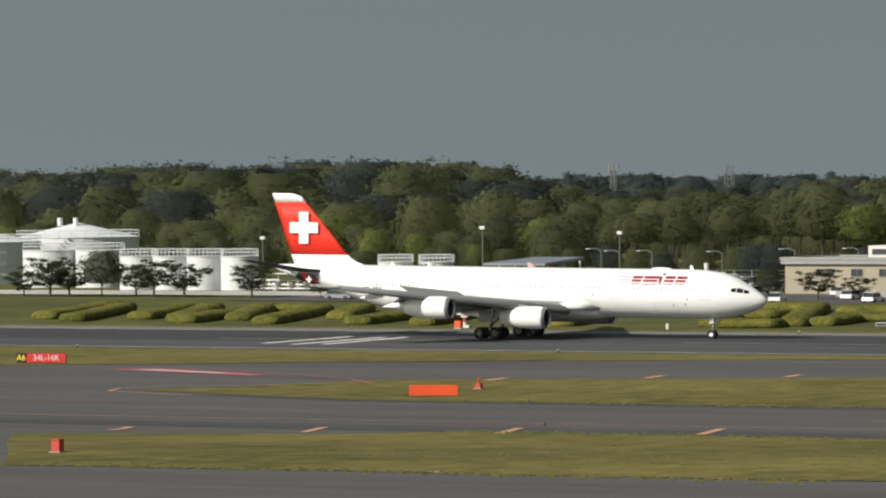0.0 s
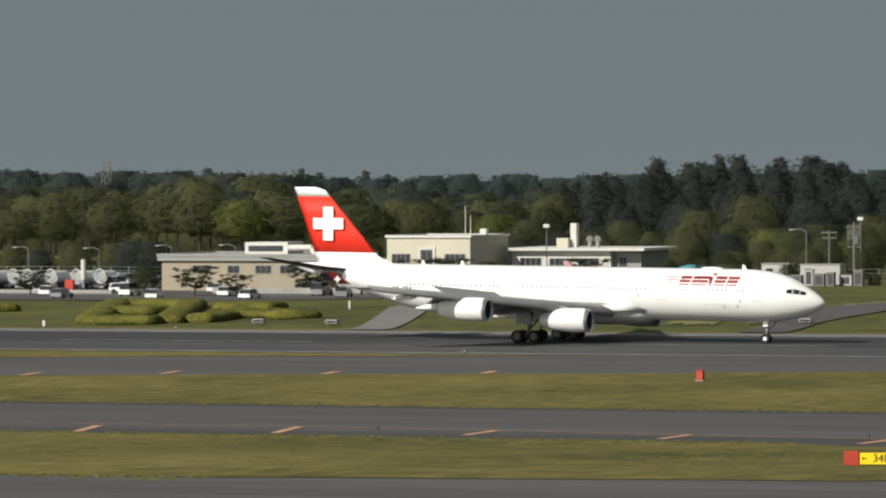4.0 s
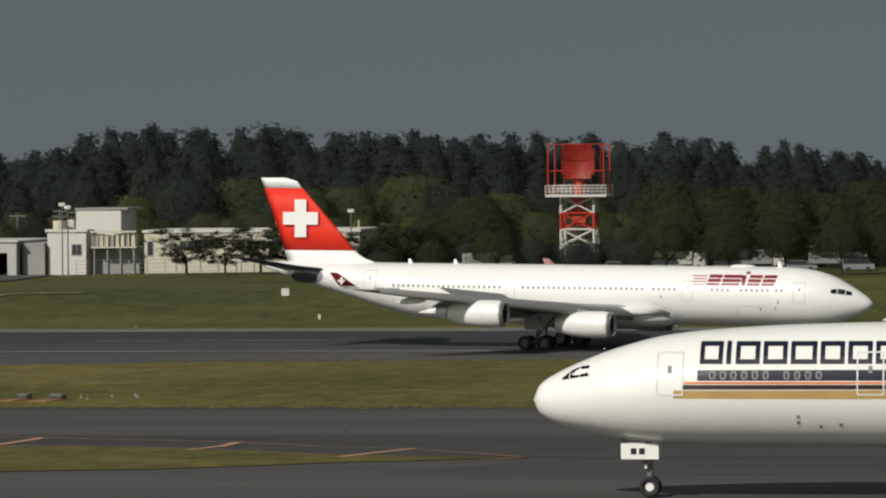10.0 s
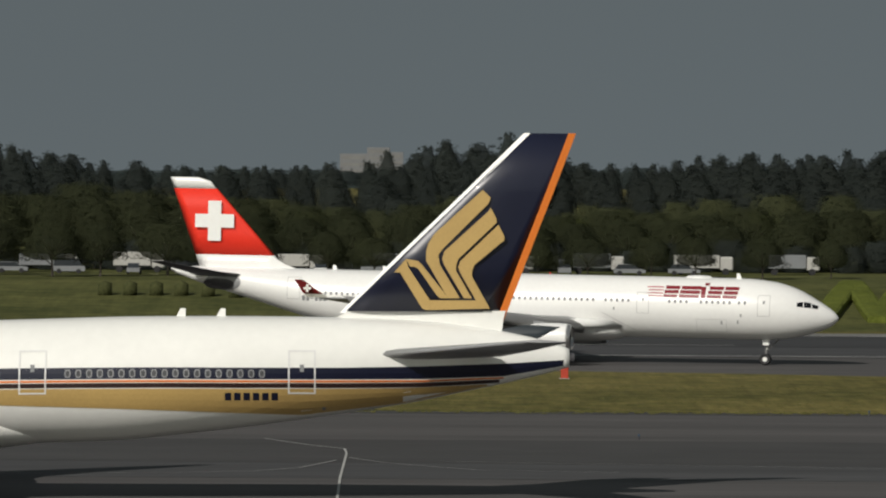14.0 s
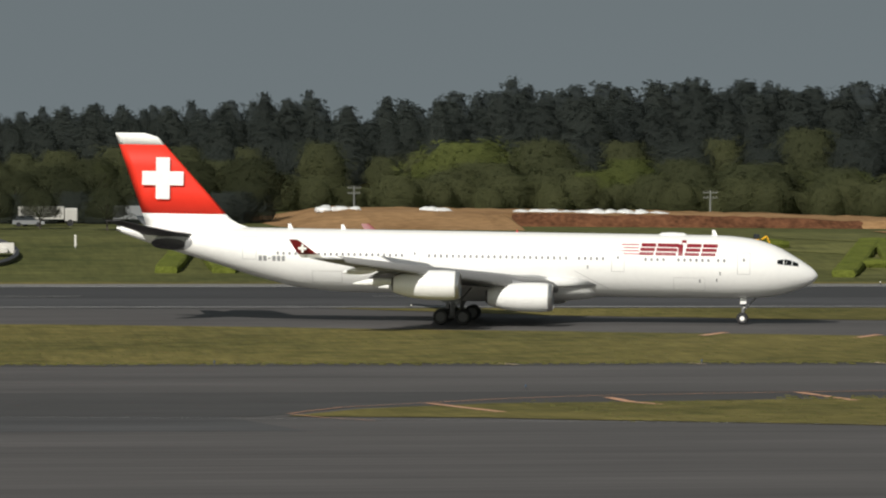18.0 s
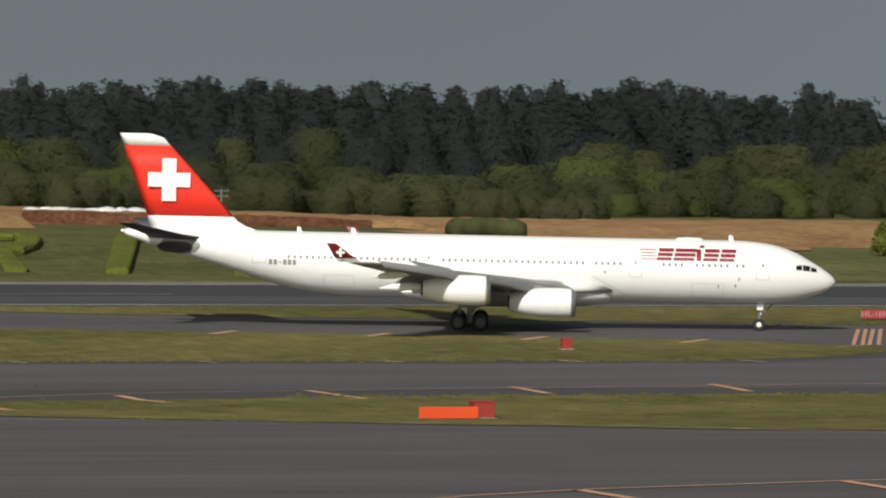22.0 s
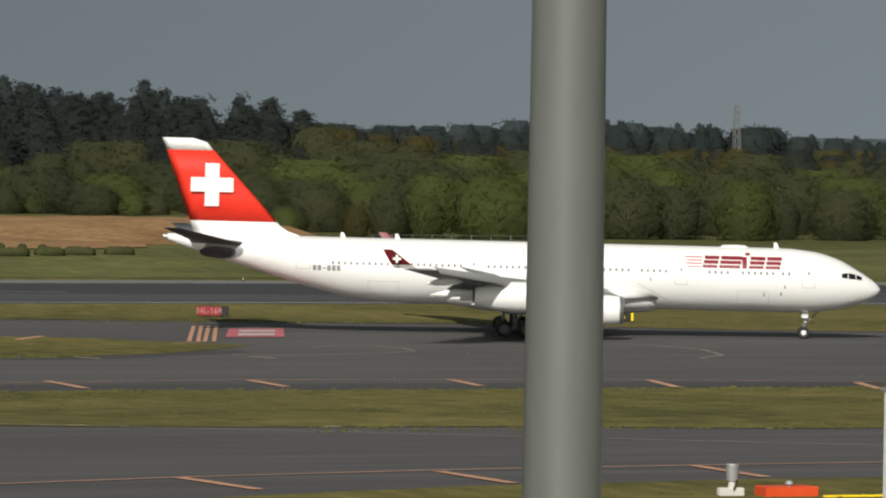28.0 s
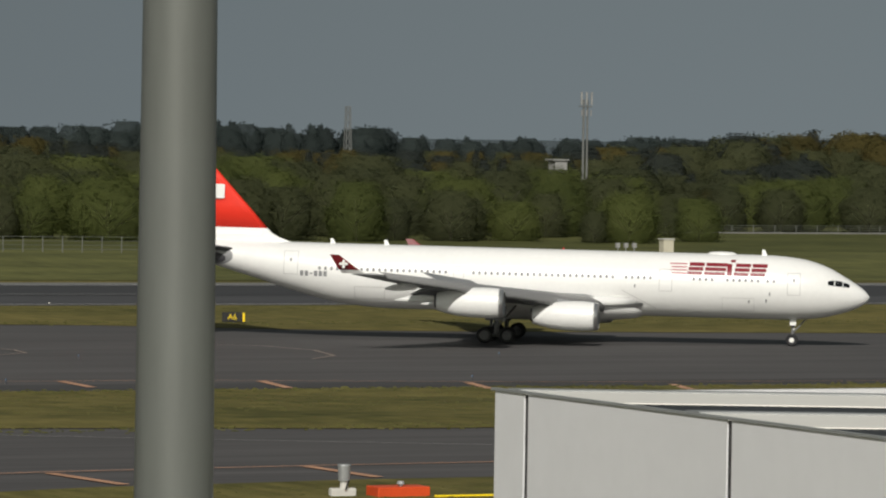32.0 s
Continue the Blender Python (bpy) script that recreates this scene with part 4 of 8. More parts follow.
        # title: plain red blocks, slanted, and pale stripes behind them
        for s0, wid, z1 in ((9.05, 1.3, 7.2), (10.5, 1.3, 7.2), (11.95, 0.42, 7.45), (12.55, 1.85, 7.2), (14.55, 1.3, 7.2)):
            bars = ((6.26, 6.54), (6.63, 6.93), (7.02, 7.32)) if wid > 0.5 else ((6.26, 7.28), (7.4, 7.62))
            for a, b in bars:
                lean = 0.25 * (a - 6.5)
                part("title_block", body.patch((s0 - lean, a, b, s0 + wid - lean, a, b), side, 0.016), TITLE_RED, A, "plain red bar of the title")
        for k in range(4):
            part("title_stripe", body.patch((15.95, 6.32 + 0.27 * k, 6.42 + 0.27 * k, 17.3 + 0.15 * (k % 2), 6.32 + 0.27 * k, 6.42 + 0.27 * k), side, 0.016), PINK, A)
        # grey rubbing plate round the tailplane's root
        part("root_plate", body.disc(57.95, 6.75, 1.75, 0.8, side, 0.03), WINGGREY, A, "grey rounded plate round the tailplane root")
        # dark disc paints the tailplane's shadow on the skin
        part("root_gap", body.disc(58.45, 6.55, 1.6, 0.5, side, 0.06), DARKMETAL, A, "dark patch painted for the tailplane's shadow")
        # registration as plain bars
        for k in range(6):
            zb, zt = (5.2, 5.66) if k != 3 else (5.38, 5.48)
            part("registration_bar", body.patch((47.65 + 0.42 * k, zb, zt, 47.96 + 0.42 * k, zb, zt), side, 0.016), WINDOWGREY, A)
        for s, z in ((10.4, 3.9), (8.9, 4.0), (8.6, 4.6), (20.4, 5.0)):
            part("service_panel", body.patch((s, z, z + 0.3, s + 0.12, z, z + 0.3), side, 0.016), WINDOWGREY, A)
    # aerials and fairings on the crown
    for s, l, hgt in ((9.0, 0.5, 0.5), (42.4, 0.5, 0.45), (47.2, 0.5, 0.45)):
        part("aerial", loft([[(o - s, 0.05, 8.0), (o - s, -0.05, 8.0), (o - s - l, -0.05, 8.0), (o - s - l, 0.05, 8.0)], [(o - s - l * 0.5, 0.03, 8.05 + hgt), (o - s - l * 0.5, -0.03, 8.05 + hgt), (o - s - l, -0.03, 8.05 + hgt), (o - s - l, 0.03, 8.05 + hgt)]]), WHITE, A)
    part("dome", loft([[(o - s, w * math.sin(t), 8.0 + q * math.cos(t)) for t in [math.pi * k / 8 - math.pi / 2 for k in range(9)]] for s, w, q in ((11.6, 0.05, 0.03), (12.0, 0.5, 0.25), (13.0, 0.6, 0.3), (14.0, 0.5, 0.25), (14.4, 0.05, 0.03))]), WHITE, A, smooth=True)
    part("beacon", tube((o - 27, 0, 8.05), (o - 27, 0, 8.25), 0.12, 0.06, n=8), SIGNRED, A)
    return A


def build_twinjet():
    """A long twin-engined airliner with navy and gold bands; origin under its nose tip."""
    B = thing("airliner_banded", "white twin-engined airliner with navy and gold stripes and navy tail fin", "aircraft")
    body = Body([(0, 4.9, 0.05, 0.05), (0.3, 4.94, 0.74, 0.7), (1.2, 4.99, 1.4, 1.27), (2.6, 5.13, 2.04, 1.78), (4.5, 5.27, 2.6, 2.32), (7, 5.45, 2.98, 2.75), (10, 5.56, 3.1, 2.94), (13, 5.64, 3.1, 3.03), (18, 5.68, 3.1, 3.1),
                 (40, 5.7, 3.1, 3.1), (50, 5.85, 3.1, 3.1), (55, 6.1, 3.0, 2.9), (60, 6.43, 2.6, 2.57), (65, 6.78, 1.95, 2.12), (69, 7.0, 1.2, 1.5), (72, 7.05, 0.6, 0.85), (73.3, 7.02, 0.3, 0.46)], 0)
    part("fuselage", body.mesh(0.7, 40), CREAM, B, "white upper and lower fuselage", smooth=True)
    part("apu_exhaust", tube((-72.9, 0, 7.03), (-73.55, 0, 7.02), 0.28, 0.26, n=16), DARKMETAL, B)
    part("belly_fairing", loft([[(-s, w * math.sin(t), zc + hgt * math.cos(t)) for t in [2 * math.pi * k / 24 for k in range(24)]] for s, w, zc, hgt in
         ((22, 1.2, 4.2, 0.6), (25, 2.6, 4.0, 1.4), (28, 3.4, 3.7, 1.75), (38, 3.5, 3.7, 1.8), (43, 3.0, 3.7, 1.5), (47, 1.6, 3.5, 0.8), (49, 0.4, 3.2, 0.3))]), CREAM, B, smooth=True)
    for side in (-1, 1):
        w = part("wing", surface([(-25.5, side * 1.5, 3.9, 16.5, 0.13), (-27.7, side * 3.1, 4.0, 13.6, 0.13), (-32.8, side * 10.0, 5.15, 7.7, 0.11), (-44.6, side * 28.5, 7.4, 2.1, 0.09), (-46.6, side * 31.0, 7.75, 0.7, 0.07)]), WINGGREY, B, "pale grey raked wing", smooth=True)
        part("leading_edge", surface([(-27.5, side * 3.15, 4.05, 1.0, 0.3), (-32.6, side * 10.0, 5.2, 0.8, 0.3), (-44.45, side * 28.5, 7.45, 0.5, 0.25)]), STEEL, w, "bare metal slat edge", smooth=True)
        part("flap", surface([(-40.2, side * 3.4, 3.7, 3.2, 0.1), (-39.6, side * 10.0, 4.85, 2.0, 0.1), (-42.4, side * 20.0, 6.05, 1.4, 0.1)]), WINGGREY, w, smooth=True)
        for yy, sx, zz in ((6.5, 38.0, 3.9), (13.0, 37.7, 4.75), (18.5, 39.4, 5.65), (23.5, 41.4, 6.4)):
            # fairings coloured dark to stand for shade beneath the wing
            part("flap_fairing", loft([[(-sx - u * 3.7, side * yy + q * 0.28 * math.cos(t), zz - 0.05 - u * 0.35 + q * 0.34 * math.sin(t)) for t in [2 * math.pi * k / 10 for k in range(10)]] for u, q in ((0, 0.1), (0.15, 0.75), (0.45, 1), (0.75, 0.7), (1, 0.08))]), DARKMETAL, w, "flap track fairing darkened for underside shade", smooth=True)
        e = nacelle(B, -25.7, side * 9.75, 3.1, 5.9, 1.95, CREAM, lip=CREAM, label="large white fan engine", core=False, barrel=True)
        part("core_nozzle", loft([[(-25.7 - a, side * 9.75 + q * math.cos(2 * math.pi * k / 24), 3.15 + q * math.sin(2 * math.pi * k / 24)) for k in range(24)] for a, q in ((5.0, 1.38), (5.9, 1.38), (6.9, 1.2), (7.25, 1.12), (7.26, 0.95), (7.8, 0.8))]), STEEL, e, "bare metal core nozzle", smooth=True)
        part("exhaust_plug", tube((-33.3, side * 9.75, 3.15), (-34.9, side * 9.75, 3.2), 0.5, 0.1, n=16), DARKMETAL, e)
        part("pylon", loft([[(-27.1, side * 9.75 - 0.1, 4.9), (-27.1, side * 9.75 + 0.1, 4.9), (-33.4, side * 9.75 + 0.28, 4.0), (-33.4, side * 9.75 - 0.28, 4.0)],
                            [(-31.0, side * 9.75 - 0.1, 5.4), (-31.0, side * 9.75 + 0.1, 5.4), (-36.0, side * 9.75 + 0.28, 4.95), (-36.0, side * 9.75 - 0.28, 4.95)]]), CREAM, e)
        part("tailplane", surface([(-63.2, side * 1.2, 7.1, 6.6, 0.1), (-66.2, side * 4.5, 7.5, 5.0, 0.1), (-70.9, side * 10.7, 8.2, 2.2, 0.08)]), WINGGREY, B, "grey tailplane", smooth=True)
        bogie(B, -37.7, side * 5.5, 0.66, 0.5, 3, 3.6, -side * 0.5)
        part("bogie_gear_door", box(-38.2, -35.8, side * 3.2 - 0.05, side * 3.2 + 0.05, 1.2, 2.4), CREAM, B)
    ng = part("nose_gear_leg", tube((-5.9, 0, 0.5), (-5.8, 0, 3.4), 0.14, 0.18, n=10), GEARSHADE, B)
    part("drag_brace", tube((-5.9, 0, 1.4), (-4.4, 0, 3.0), 0.08, n=8), GEARSHADE, ng)
    part("taxi_light", box(-5.75, -5.65, -0.4, 0.4, 1.45, 1.65), CREAM, ng)
    for side in (-1, 1):
        wheel(B, -5.9, side * 0.36, 0.53, 0.53, 0.36, CREAM)
        gd = part("nose_gear_door", box(-6.4, -4.5, side * 0.8 - 0.03, side * 0.8 + 0.03, 1.95, 2.75), CREAM, ng)
        for k in range(2):
            part("registration_bar", box(-5.7 + 0.42 * k, -5.42 + 0.42 * k, side * 0.845 - 0.01, side * 0.845 + 0.01, 2.2, 2.5), NAVY, gd)
    def fin_le(z):
        return 62.0 + (z - 9.3) * (71.1 - 62.0) / 9.2
    def fin_te(z):
        return 70.0 + (z - 8.9) * (73.55 - 70.0) / 9.6
    def band(z0, z1, cut0=0.0, cut1=1.0, th=0.09):
        secs = []
        for k in range(4):
            z = z0 + (z1 - z0) * k / 3
            a, b = fin_le(z), fin_te(z)
            secs.append((-(a + (b - a) * cut0), 0, z, (b - a) * (cut1 - cut0), th))
        return surface(secs, "z")
    part("fin_root", loft([[(-a, q, z) for a, q, z in ((58.5, 0.06, 8.6), (58.5, -0.06, 8.6), (69.9, -0.12, 8.2), (69.9, 0.12, 8.2))], [(-a, q, z) for a, q, z in ((61.7, 0.1, 9.0), (61.7, -0.1, 9.0), (70.0, -0.1, 9.0), (70.0, 0.1, 9.0))], [(-a, q, z) for a, q, z in ((62.4, 0.1, 9.35), (62.4, -0.1, 9.35), (70.1, -0.1, 9.35), (70.1, 0.1, 9.35))]]), CREAM, B)
    part("fin", band(9.3, 18.45), NAVY, B, "dark navy fin", smooth=True)
    part("fin_leading_edge", loft([[(-fin_le(z) + q, w, z) for q, w in ((0.1, 0.0), (-0.22, 0.12), (-0.22, -0.12))] for z in (9.2, 12.3, 15.4, 18.46)]), CREAM, B, "bare white fin edge")
    part("rudder_edge", loft([[(-fin_te(z) + q, w, z) for q, w in ((0.36, 0.1), (-0.02, 0.03), (-0.02, -0.03), (0.36, -0.1))] for z in (8.7, 12, 15.2, 18.46)]), ORANGE_PAINT, B, "orange trailing edge")
    # fin emblem: plain gold slanting plumes
    for side in (-1, 1):
        yy = side * 0.36
        for pl in ([(68.91, 15.57), (69.31, 15.17), (69.21, 14.87), (66.91, 12.47), (66.71, 12.17), (66.81, 11.67), (67.81, 9.97), (67.21, 9.97), (66.11, 11.87), (66.11, 12.37), (66.21, 12.77), (66.51, 13.27)],
                   [(65.11, 11.97), (65.71, 11.87), (65.91, 11.67), (67.01, 10.27), (67.21, 9.97), (66.81, 9.97), (66.61, 10.17), (65.71, 11.47), (65.51, 11.57), (65.31, 11.57)],
                   [(64.51, 11.27), (65.11, 11.97), (65.21, 11.57), (66.31, 9.87), (68.61, 9.87), (67.81, 11.27), (67.71, 11.57), (67.81, 11.87), (69.61, 13.67), (69.71, 13.77), (70.01, 13.17), (70.01, 12.97), (68.51, 11.67), (68.41, 11.37), (68.41, 11.07), (69.31, 9.47), (66.11, 9.37), (65.91, 9.47), (64.81, 11.27)],
                   [(69.31, 14.67), (69.61, 14.07), (69.61, 13.87), (67.71, 11.97), (67.61, 11.67), (67.61, 11.37), (68.41, 9.97), (68.01, 9.97), (67.01, 11.67), (66.91, 11.97), (67.01, 12.37), (69.21, 14.47)]):
            shape_on_fin(B, "emblem", pl, yy, GOLD, "plain gold plume")
    for side in (-1, 1):
        # cheatline bands that widen into gold aft
        def line(name, rows, mat, lab):
            bm = bmesh.new()
            for a, b in zip(rows, rows[1:]):
                body.patch((a[0], a[1], a[2], b[0], b[1], b[2]), side, 0.014, bm, 1.0)
            part(name, bm, mat, B, lab)
        line("navy_band", [(8.6, 5.98, 6.50), (62, 5.98, 6.55), (66, 6.0, 6.62), (70, 6.12, 6.75), (73.0, 6.64, 6.92)], NAVY, "navy band")
        line("orange_band", [(7.95, 5.82, 5.92), (62, 5.82, 5.92), (66, 5.84, 5.93), (70, 6.0, 6.07)], ORANGE_PAINT, "thin orange line")
        line("dark_band", [(7.85, 5.55, 5.78), (62, 5.55, 5.78), (66, 5.58, 5.8), (69.8, 5.78, 5.95)], DARKBAND, "dark brown band")
        line("gold_band", [(7.4, 5.1, 5.5), (30, 5.05, 5.5), (44, 4.75, 5.5), (60, 4.15, 5.5), (65, 4.75, 5.52), (69.2, 5.62, 5.7)], GOLD, "gold band widening aft")
        for s0, s1, z0, z1, z2, z3 in ((2.02, 2.5, 6.02, 6.38, 6.1, 6.6), (2.55, 3.02, 6.1, 6.62, 6.18, 6.68), (1.62, 1.97, 5.94, 6.05, 6.01, 6.34)):
            part("cockpit_window", body.patch((s0, z0, z1, s1, z2, z3), side, 0.02, ds=0.25), GLASS, B)
        for s0 in (7.2, 17.19, 33.18, 46.7, 60.0):
            zz = 5.2
            d = part("door", body.frame_patch(s0 - 0.68, s0 + 0.68, zz + 0.05, zz + 2.2, side, 0.075, 0.03), DOORLINE, B)
            part("door_window", body.patch((s0 - 0.1, zz + 1.15, zz + 1.5, s0 + 0.1, zz + 1.15, zz + 1.5), side, 0.035), WINDOWGREY, d)
        for a, b in ((9.2, 12.1), (12.9, 14.9), (20.6, 32.0), (35.2, 45.2), (48.3, 58.2)):
            s = a
            while s < b:
                part("cabin_window", body.oval(s + 0.14, 6.25, 0.155, 0.21, side, 0.022), WINGGREY, B, "grey window surround")
                part("cabin_glass", body.oval(s + 0.14, 6.25, 0.1, 0.15, side, 0.03), PORT, B)
                s += 0.533
        # title: plain navy blocks
        s = 8.7
        for wid in (1.15, 0.3, 1.2, 1.2, 1.3, 1.2, 1.2, 1.2, 1.15, -0.75, 1.3, 0.3, 1.2, 0.95, 0.3, 1.2, 1.15, 1.15):
            if wid > 0:
                part("title_block", body.frame_patch(s, s + wid, 6.8, 7.9, side, 0.23, 0.017) if wid > 0.5 else body.patch((s, 6.8, 7.92, s + 0.24, 6.8, 7.92), side, 0.017), NAVY, B, "plain navy outline block of the title")
                s += wid + 0.17
            else:
                s -= wid
        # small flag: red over white
        part("flag_red", body.patch((30.3, 7.4, 7.86, 32.1, 7.4, 7.86), side, 0.016), SIGNRED, B)
        part("flag_white", body.patch((30.3, 6.94, 7.4, 32.1, 6.94, 7.4), side, 0.02), WHITE, B)
        part("flag_emblem", body.patch((30.42, 7.48, 7.76, 30.6, 7.48, 7.76), side, 0.024), WHITE, B, "small white mark on the flag")
        for k in range(6):
            part("registration_bar", body.patch((56.2 + 0.46 * k, 4.92, 5.3, 56.52 + 0.46 * k, 4.92, 5.3), side, 0.022), NAVY, B)
        for s, z in ((13.5, 4.1), (13.5, 3.8), (14.6, 3.6), (15.6, 3.7), (61, 3.2 + 1.2)):
            part("service_panel", body.patch((s, z, z + 0.16, s + 0.16, z, z + 0.16), side, 0.02), WINDOWGREY, B)
    for s, l, hgt in ((24.3, 0.6, 0.5), (53.6, 0.5, 0.45), (55.6, 0.5, 0.45)):
        part("aerial", loft([[(-s, 0.05, 8.9), (-s, -0.05, 8.9), (-s - l, -0.05, 8.9), (-s - l, 0.05, 8.9)], [(-s - l * 0.5, 0.03, 8.93 + hgt), (-s - l * 0.5, -0.03, 8.93 + hgt), (-s - l, -0.03, 8.93 + hgt), (-s - l, 0.03, 8.93 + hgt)]]), CREAM, B)
    part("dome", loft([[(-s, w * math.sin(t), 8.85 + q * math.cos(t)) for t in [math.pi * k / 8 - math.pi / 2 for k in range(9)]] for s, w, q in ((17.6, 0.05, 0.03), (18.0, 0.5, 0.22), (19.0, 0.6, 0.28), (20.0, 0.05, 0.03))]), CREAM, B, smooth=True)
    return B


QUADJET = build_quadjet()
# it sits nose low on its gear
NOSE_LOW = Matrix.Translation((0, 0, 0.8)) @ pose(0, 0, 0, 0, 0.6, 0) @ Matrix.Translation((0, 0, -0.7))
for ob in QUADJET.children_recursive:
    ob.data.transform(Matrix.Diagonal((1.005, 1, 1.006, 1)))
    kind_of = ob.name.split(".")[0]
    if kind_of not in ("wheel", "rim", "hub", "bogie_beam"):
        ob.data.transform(NOSE_LOW)
    if kind_of in ("fin_root", "fin_band", "fin_tip", "cross"):
        ob.data.transform(Matrix.Translation((0, 0, -0.48)))
    if kind_of == "dorsal_fillet":
        for v in ob.data.vertices:
            v.co.z -= 0.5 * ramp(8.2, 9.8, v.co.z)
TWINJET = build_twinjet()
# the rear body rises a little
for ob in TWINJET.children_recursive:
    if ob.name.split(".")[0] in ("wheel", "rim", "hub", "gear_leg", "bogie_beam", "drag_brace"):
        continue
    for v in ob.data.vertices:
        v.co.z += 0.22 * ramp(35, 55, -v.co.x) * (1 - ramp(9.4, 18, v.co.z))

# ---- trees: crowns of many small leaf clumps in rounded masses, on stems with limbs
TRNG = np.random.default_rng(11)


def envelope(kind, h, u):
    """Crown radius at share u of the crown's height."""
    if kind == "conifer":
        return 0.21 * h * (1 - u ** 2.3) * min(1, 0.6 + 2.5 * u) + 0.022 * h
    if kind == "slim":
        return 0.16 * h * (1 - u ** 2) + 0.02 * h
    if kind == "dome":
        return 0.50 * h * math.sqrt(max(0.03, 1 - ((u - 0.22) / 0.8) ** 2))
    if kind == "tall":
        return 0.27 * h * math.sqrt(max(0.03, 1 - ((u - 0.45) / 0.6) ** 2))
    return 0.40 * h * math.sqrt(max(0.02, 1 - ((u - 0.42) / 0.62) ** 2))


SPAN = {"conifer": (0.05, 0.99), "slim": (0.08, 0.98), "dome": (0.30, 0.96), "tall": (0.46, 0.97), "open": (0.24, 0.95)}


def crown(kind, h, rg, cards, lumps=26, leaf=1.0, inner=180):
    """Leaf clumps as small tilted quads over rounded masses and a rough inner body; returns vertices and quads."""
    low, high = SPAN.get(kind, (0.08, 0.95))
    size = {"conifer": 0.075, "slim": 0.05, "dome": 0.10, "open": 0.075, "tall": 0.085}.get(kind, 0.13)
    L = []
    for k in range(lumps):
        a = 2.4 * k + rg.uniform(-0.5, 0.5)
        if kind == "open":
            u = rg.uniform(0, 1)
            q = h * (0.18 + 0.3 * u) * math.sqrt(rg.uniform(0.1, 1)) * (1.0 if u < 0.7 else 0.75)
            z = 0.30 * h + u * 0.6 * h
        else:
            u = (k + rg.uniform(0, 1)) / lumps * 0.95
            q = envelope(kind, h, u) * (rg.uniform(0.78, 0.92) if kind in ("conifer", "slim") else rg.uniform(0.7, 1.06))
            z = (low + u * (high - low)) * h
        L.append((q * math.cos(a), q * math.sin(a), z, rg.uniform(0.8, 1.25) * size * h))
    L = np.array(L)
    w = L[:, 3] ** 2
    pick = rg.choice(len(L), cards, p=w / w.sum())
    d = rg.normal(size=(cards, 3)) * 0.75
    if kind != "open":
        d[:, :2] += 0.65 * L[pick, :2] / np.maximum(1e-3, np.linalg.norm(L[pick, :2], axis=1))[:, None]
        d[:, 2] += 0.25
    d /= np.linalg.norm(d, axis=1)[:, None]
    reach = rg.uniform(0.6, 1.05, cards) if kind != "open" else rg.uniform(0.1, 1.25, cards)
    if kind == "conifer":
        reach *= 0.86
    flat = 0.62 if kind in ("open", "dome") else 0.85
    c = L[pick, :3] + d * (L[pick, 3] * reach)[:, None] * (1, 1, flat)
    if kind != "open":
        m = int(cards * 0.5)
        uu, aa = rg.uniform(0, 0.985, m), rg.uniform(0, 6.283, m)
        rr = np.array([envelope(kind, h, q) for q in uu]) * rg.uniform(0.84, 1.04, m)
        c[:m] = np.c_[rr * np.cos(aa), rr * np.sin(aa), (low + uu * (high - low)) * h]
        d[:m] = np.c_[np.cos(aa), np.sin(aa), uu * 1.6 - 0.4]
        d[:m] /= np.linalg.norm(d[:m], axis=1)[:, None]
    s = leaf * rg.uniform(0.012, 0.027, cards) * h
    if kind != "open":
        m = int(inner)
        uu, aa = rg.uniform(0, 0.97, m), rg.uniform(0, 6.283, m)
        rr = np.array([envelope(kind, h, q) for q in uu]) * rg.uniform(0.84, 0.96, m)
        out = np.c_[np.cos(aa), np.sin(aa), uu * 1.6 - 0.5]
        c = np.concatenate([c, np.c_[rr * np.cos(aa), rr * np.sin(aa), (low + uu * (high - low)) * h]])
        d = np.concatenate([d, out / np.linalg.norm(out, axis=1)[:, None]])
        s = np.concatenate([s, rg.uniform(0.03, 0.05, m) * h])
    n = len(c)
    nrm = d + rg.normal(0, 0.5, (n, 3))
    nrm /= np.linalg.norm(nrm, axis=1)[:, None]
    t1 = np.cross(nrm, rg.normal(size=(n, 3)))
    t1 /= np.linalg.norm(t1, axis=1)[:, None]
    t2 = np.cross(nrm, t1)
    s = s[:, None]
    tri = np.stack([c + t1 * s, c - t1 * s * 0.55 + t2 * s * 0.85, c - t1 * s * 0.45 - t2 * s * 0.9], 1).reshape(-1, 3)
    faces = np.arange(3 * n).reshape(-1, 3)
    soft = d * 0.75 + nrm * 0.25 + (0, 0, 0.1)
    soft = np.repeat(soft / np.linalg.norm(soft, axis=1)[:, None], 3, axis=0)
    if kind == "open":
        return tri, faces, soft
    m, rows = 14, 9
    p0, p1 = rg.uniform(0, 6.28, 2)
    wave = 0.06 if kind in ("conifer", "slim") else 0.1
    core, cn = [], []
    for j in range(rows):
        u = j / (rows - 1)
        for k in range(m):
            a = 6.2832 * (k + 0.5 * j) / m
            r = envelope(kind, h, min(u, 0.95)) * (0.8 + wave * math.sin(3 * a + p0 + 7 * u) + 0.7 * wave * math.sin(5 * a + p1 - 9 * u) + rg.uniform(-0.03, 0.03)) * (0.6 if j == 0 else 1)
            core.append((r * math.cos(a), r * math.sin(a), (low + 0.94 * u * (high - low)) * h))
            cn.append(Vector((math.cos(a), math.sin(a), 1.6 * u - 0.6)).normalized())
    j, k = [q.ravel() for q in np.meshgrid(np.arange(rows - 1), np.arange(m), indexing="ij")]
    p, q = j * m + k, j * m + (k + 1) % m
    shell = np.concatenate([np.stack([p, q, q + m], -1), np.stack([p, q + m, p + m], -1)])
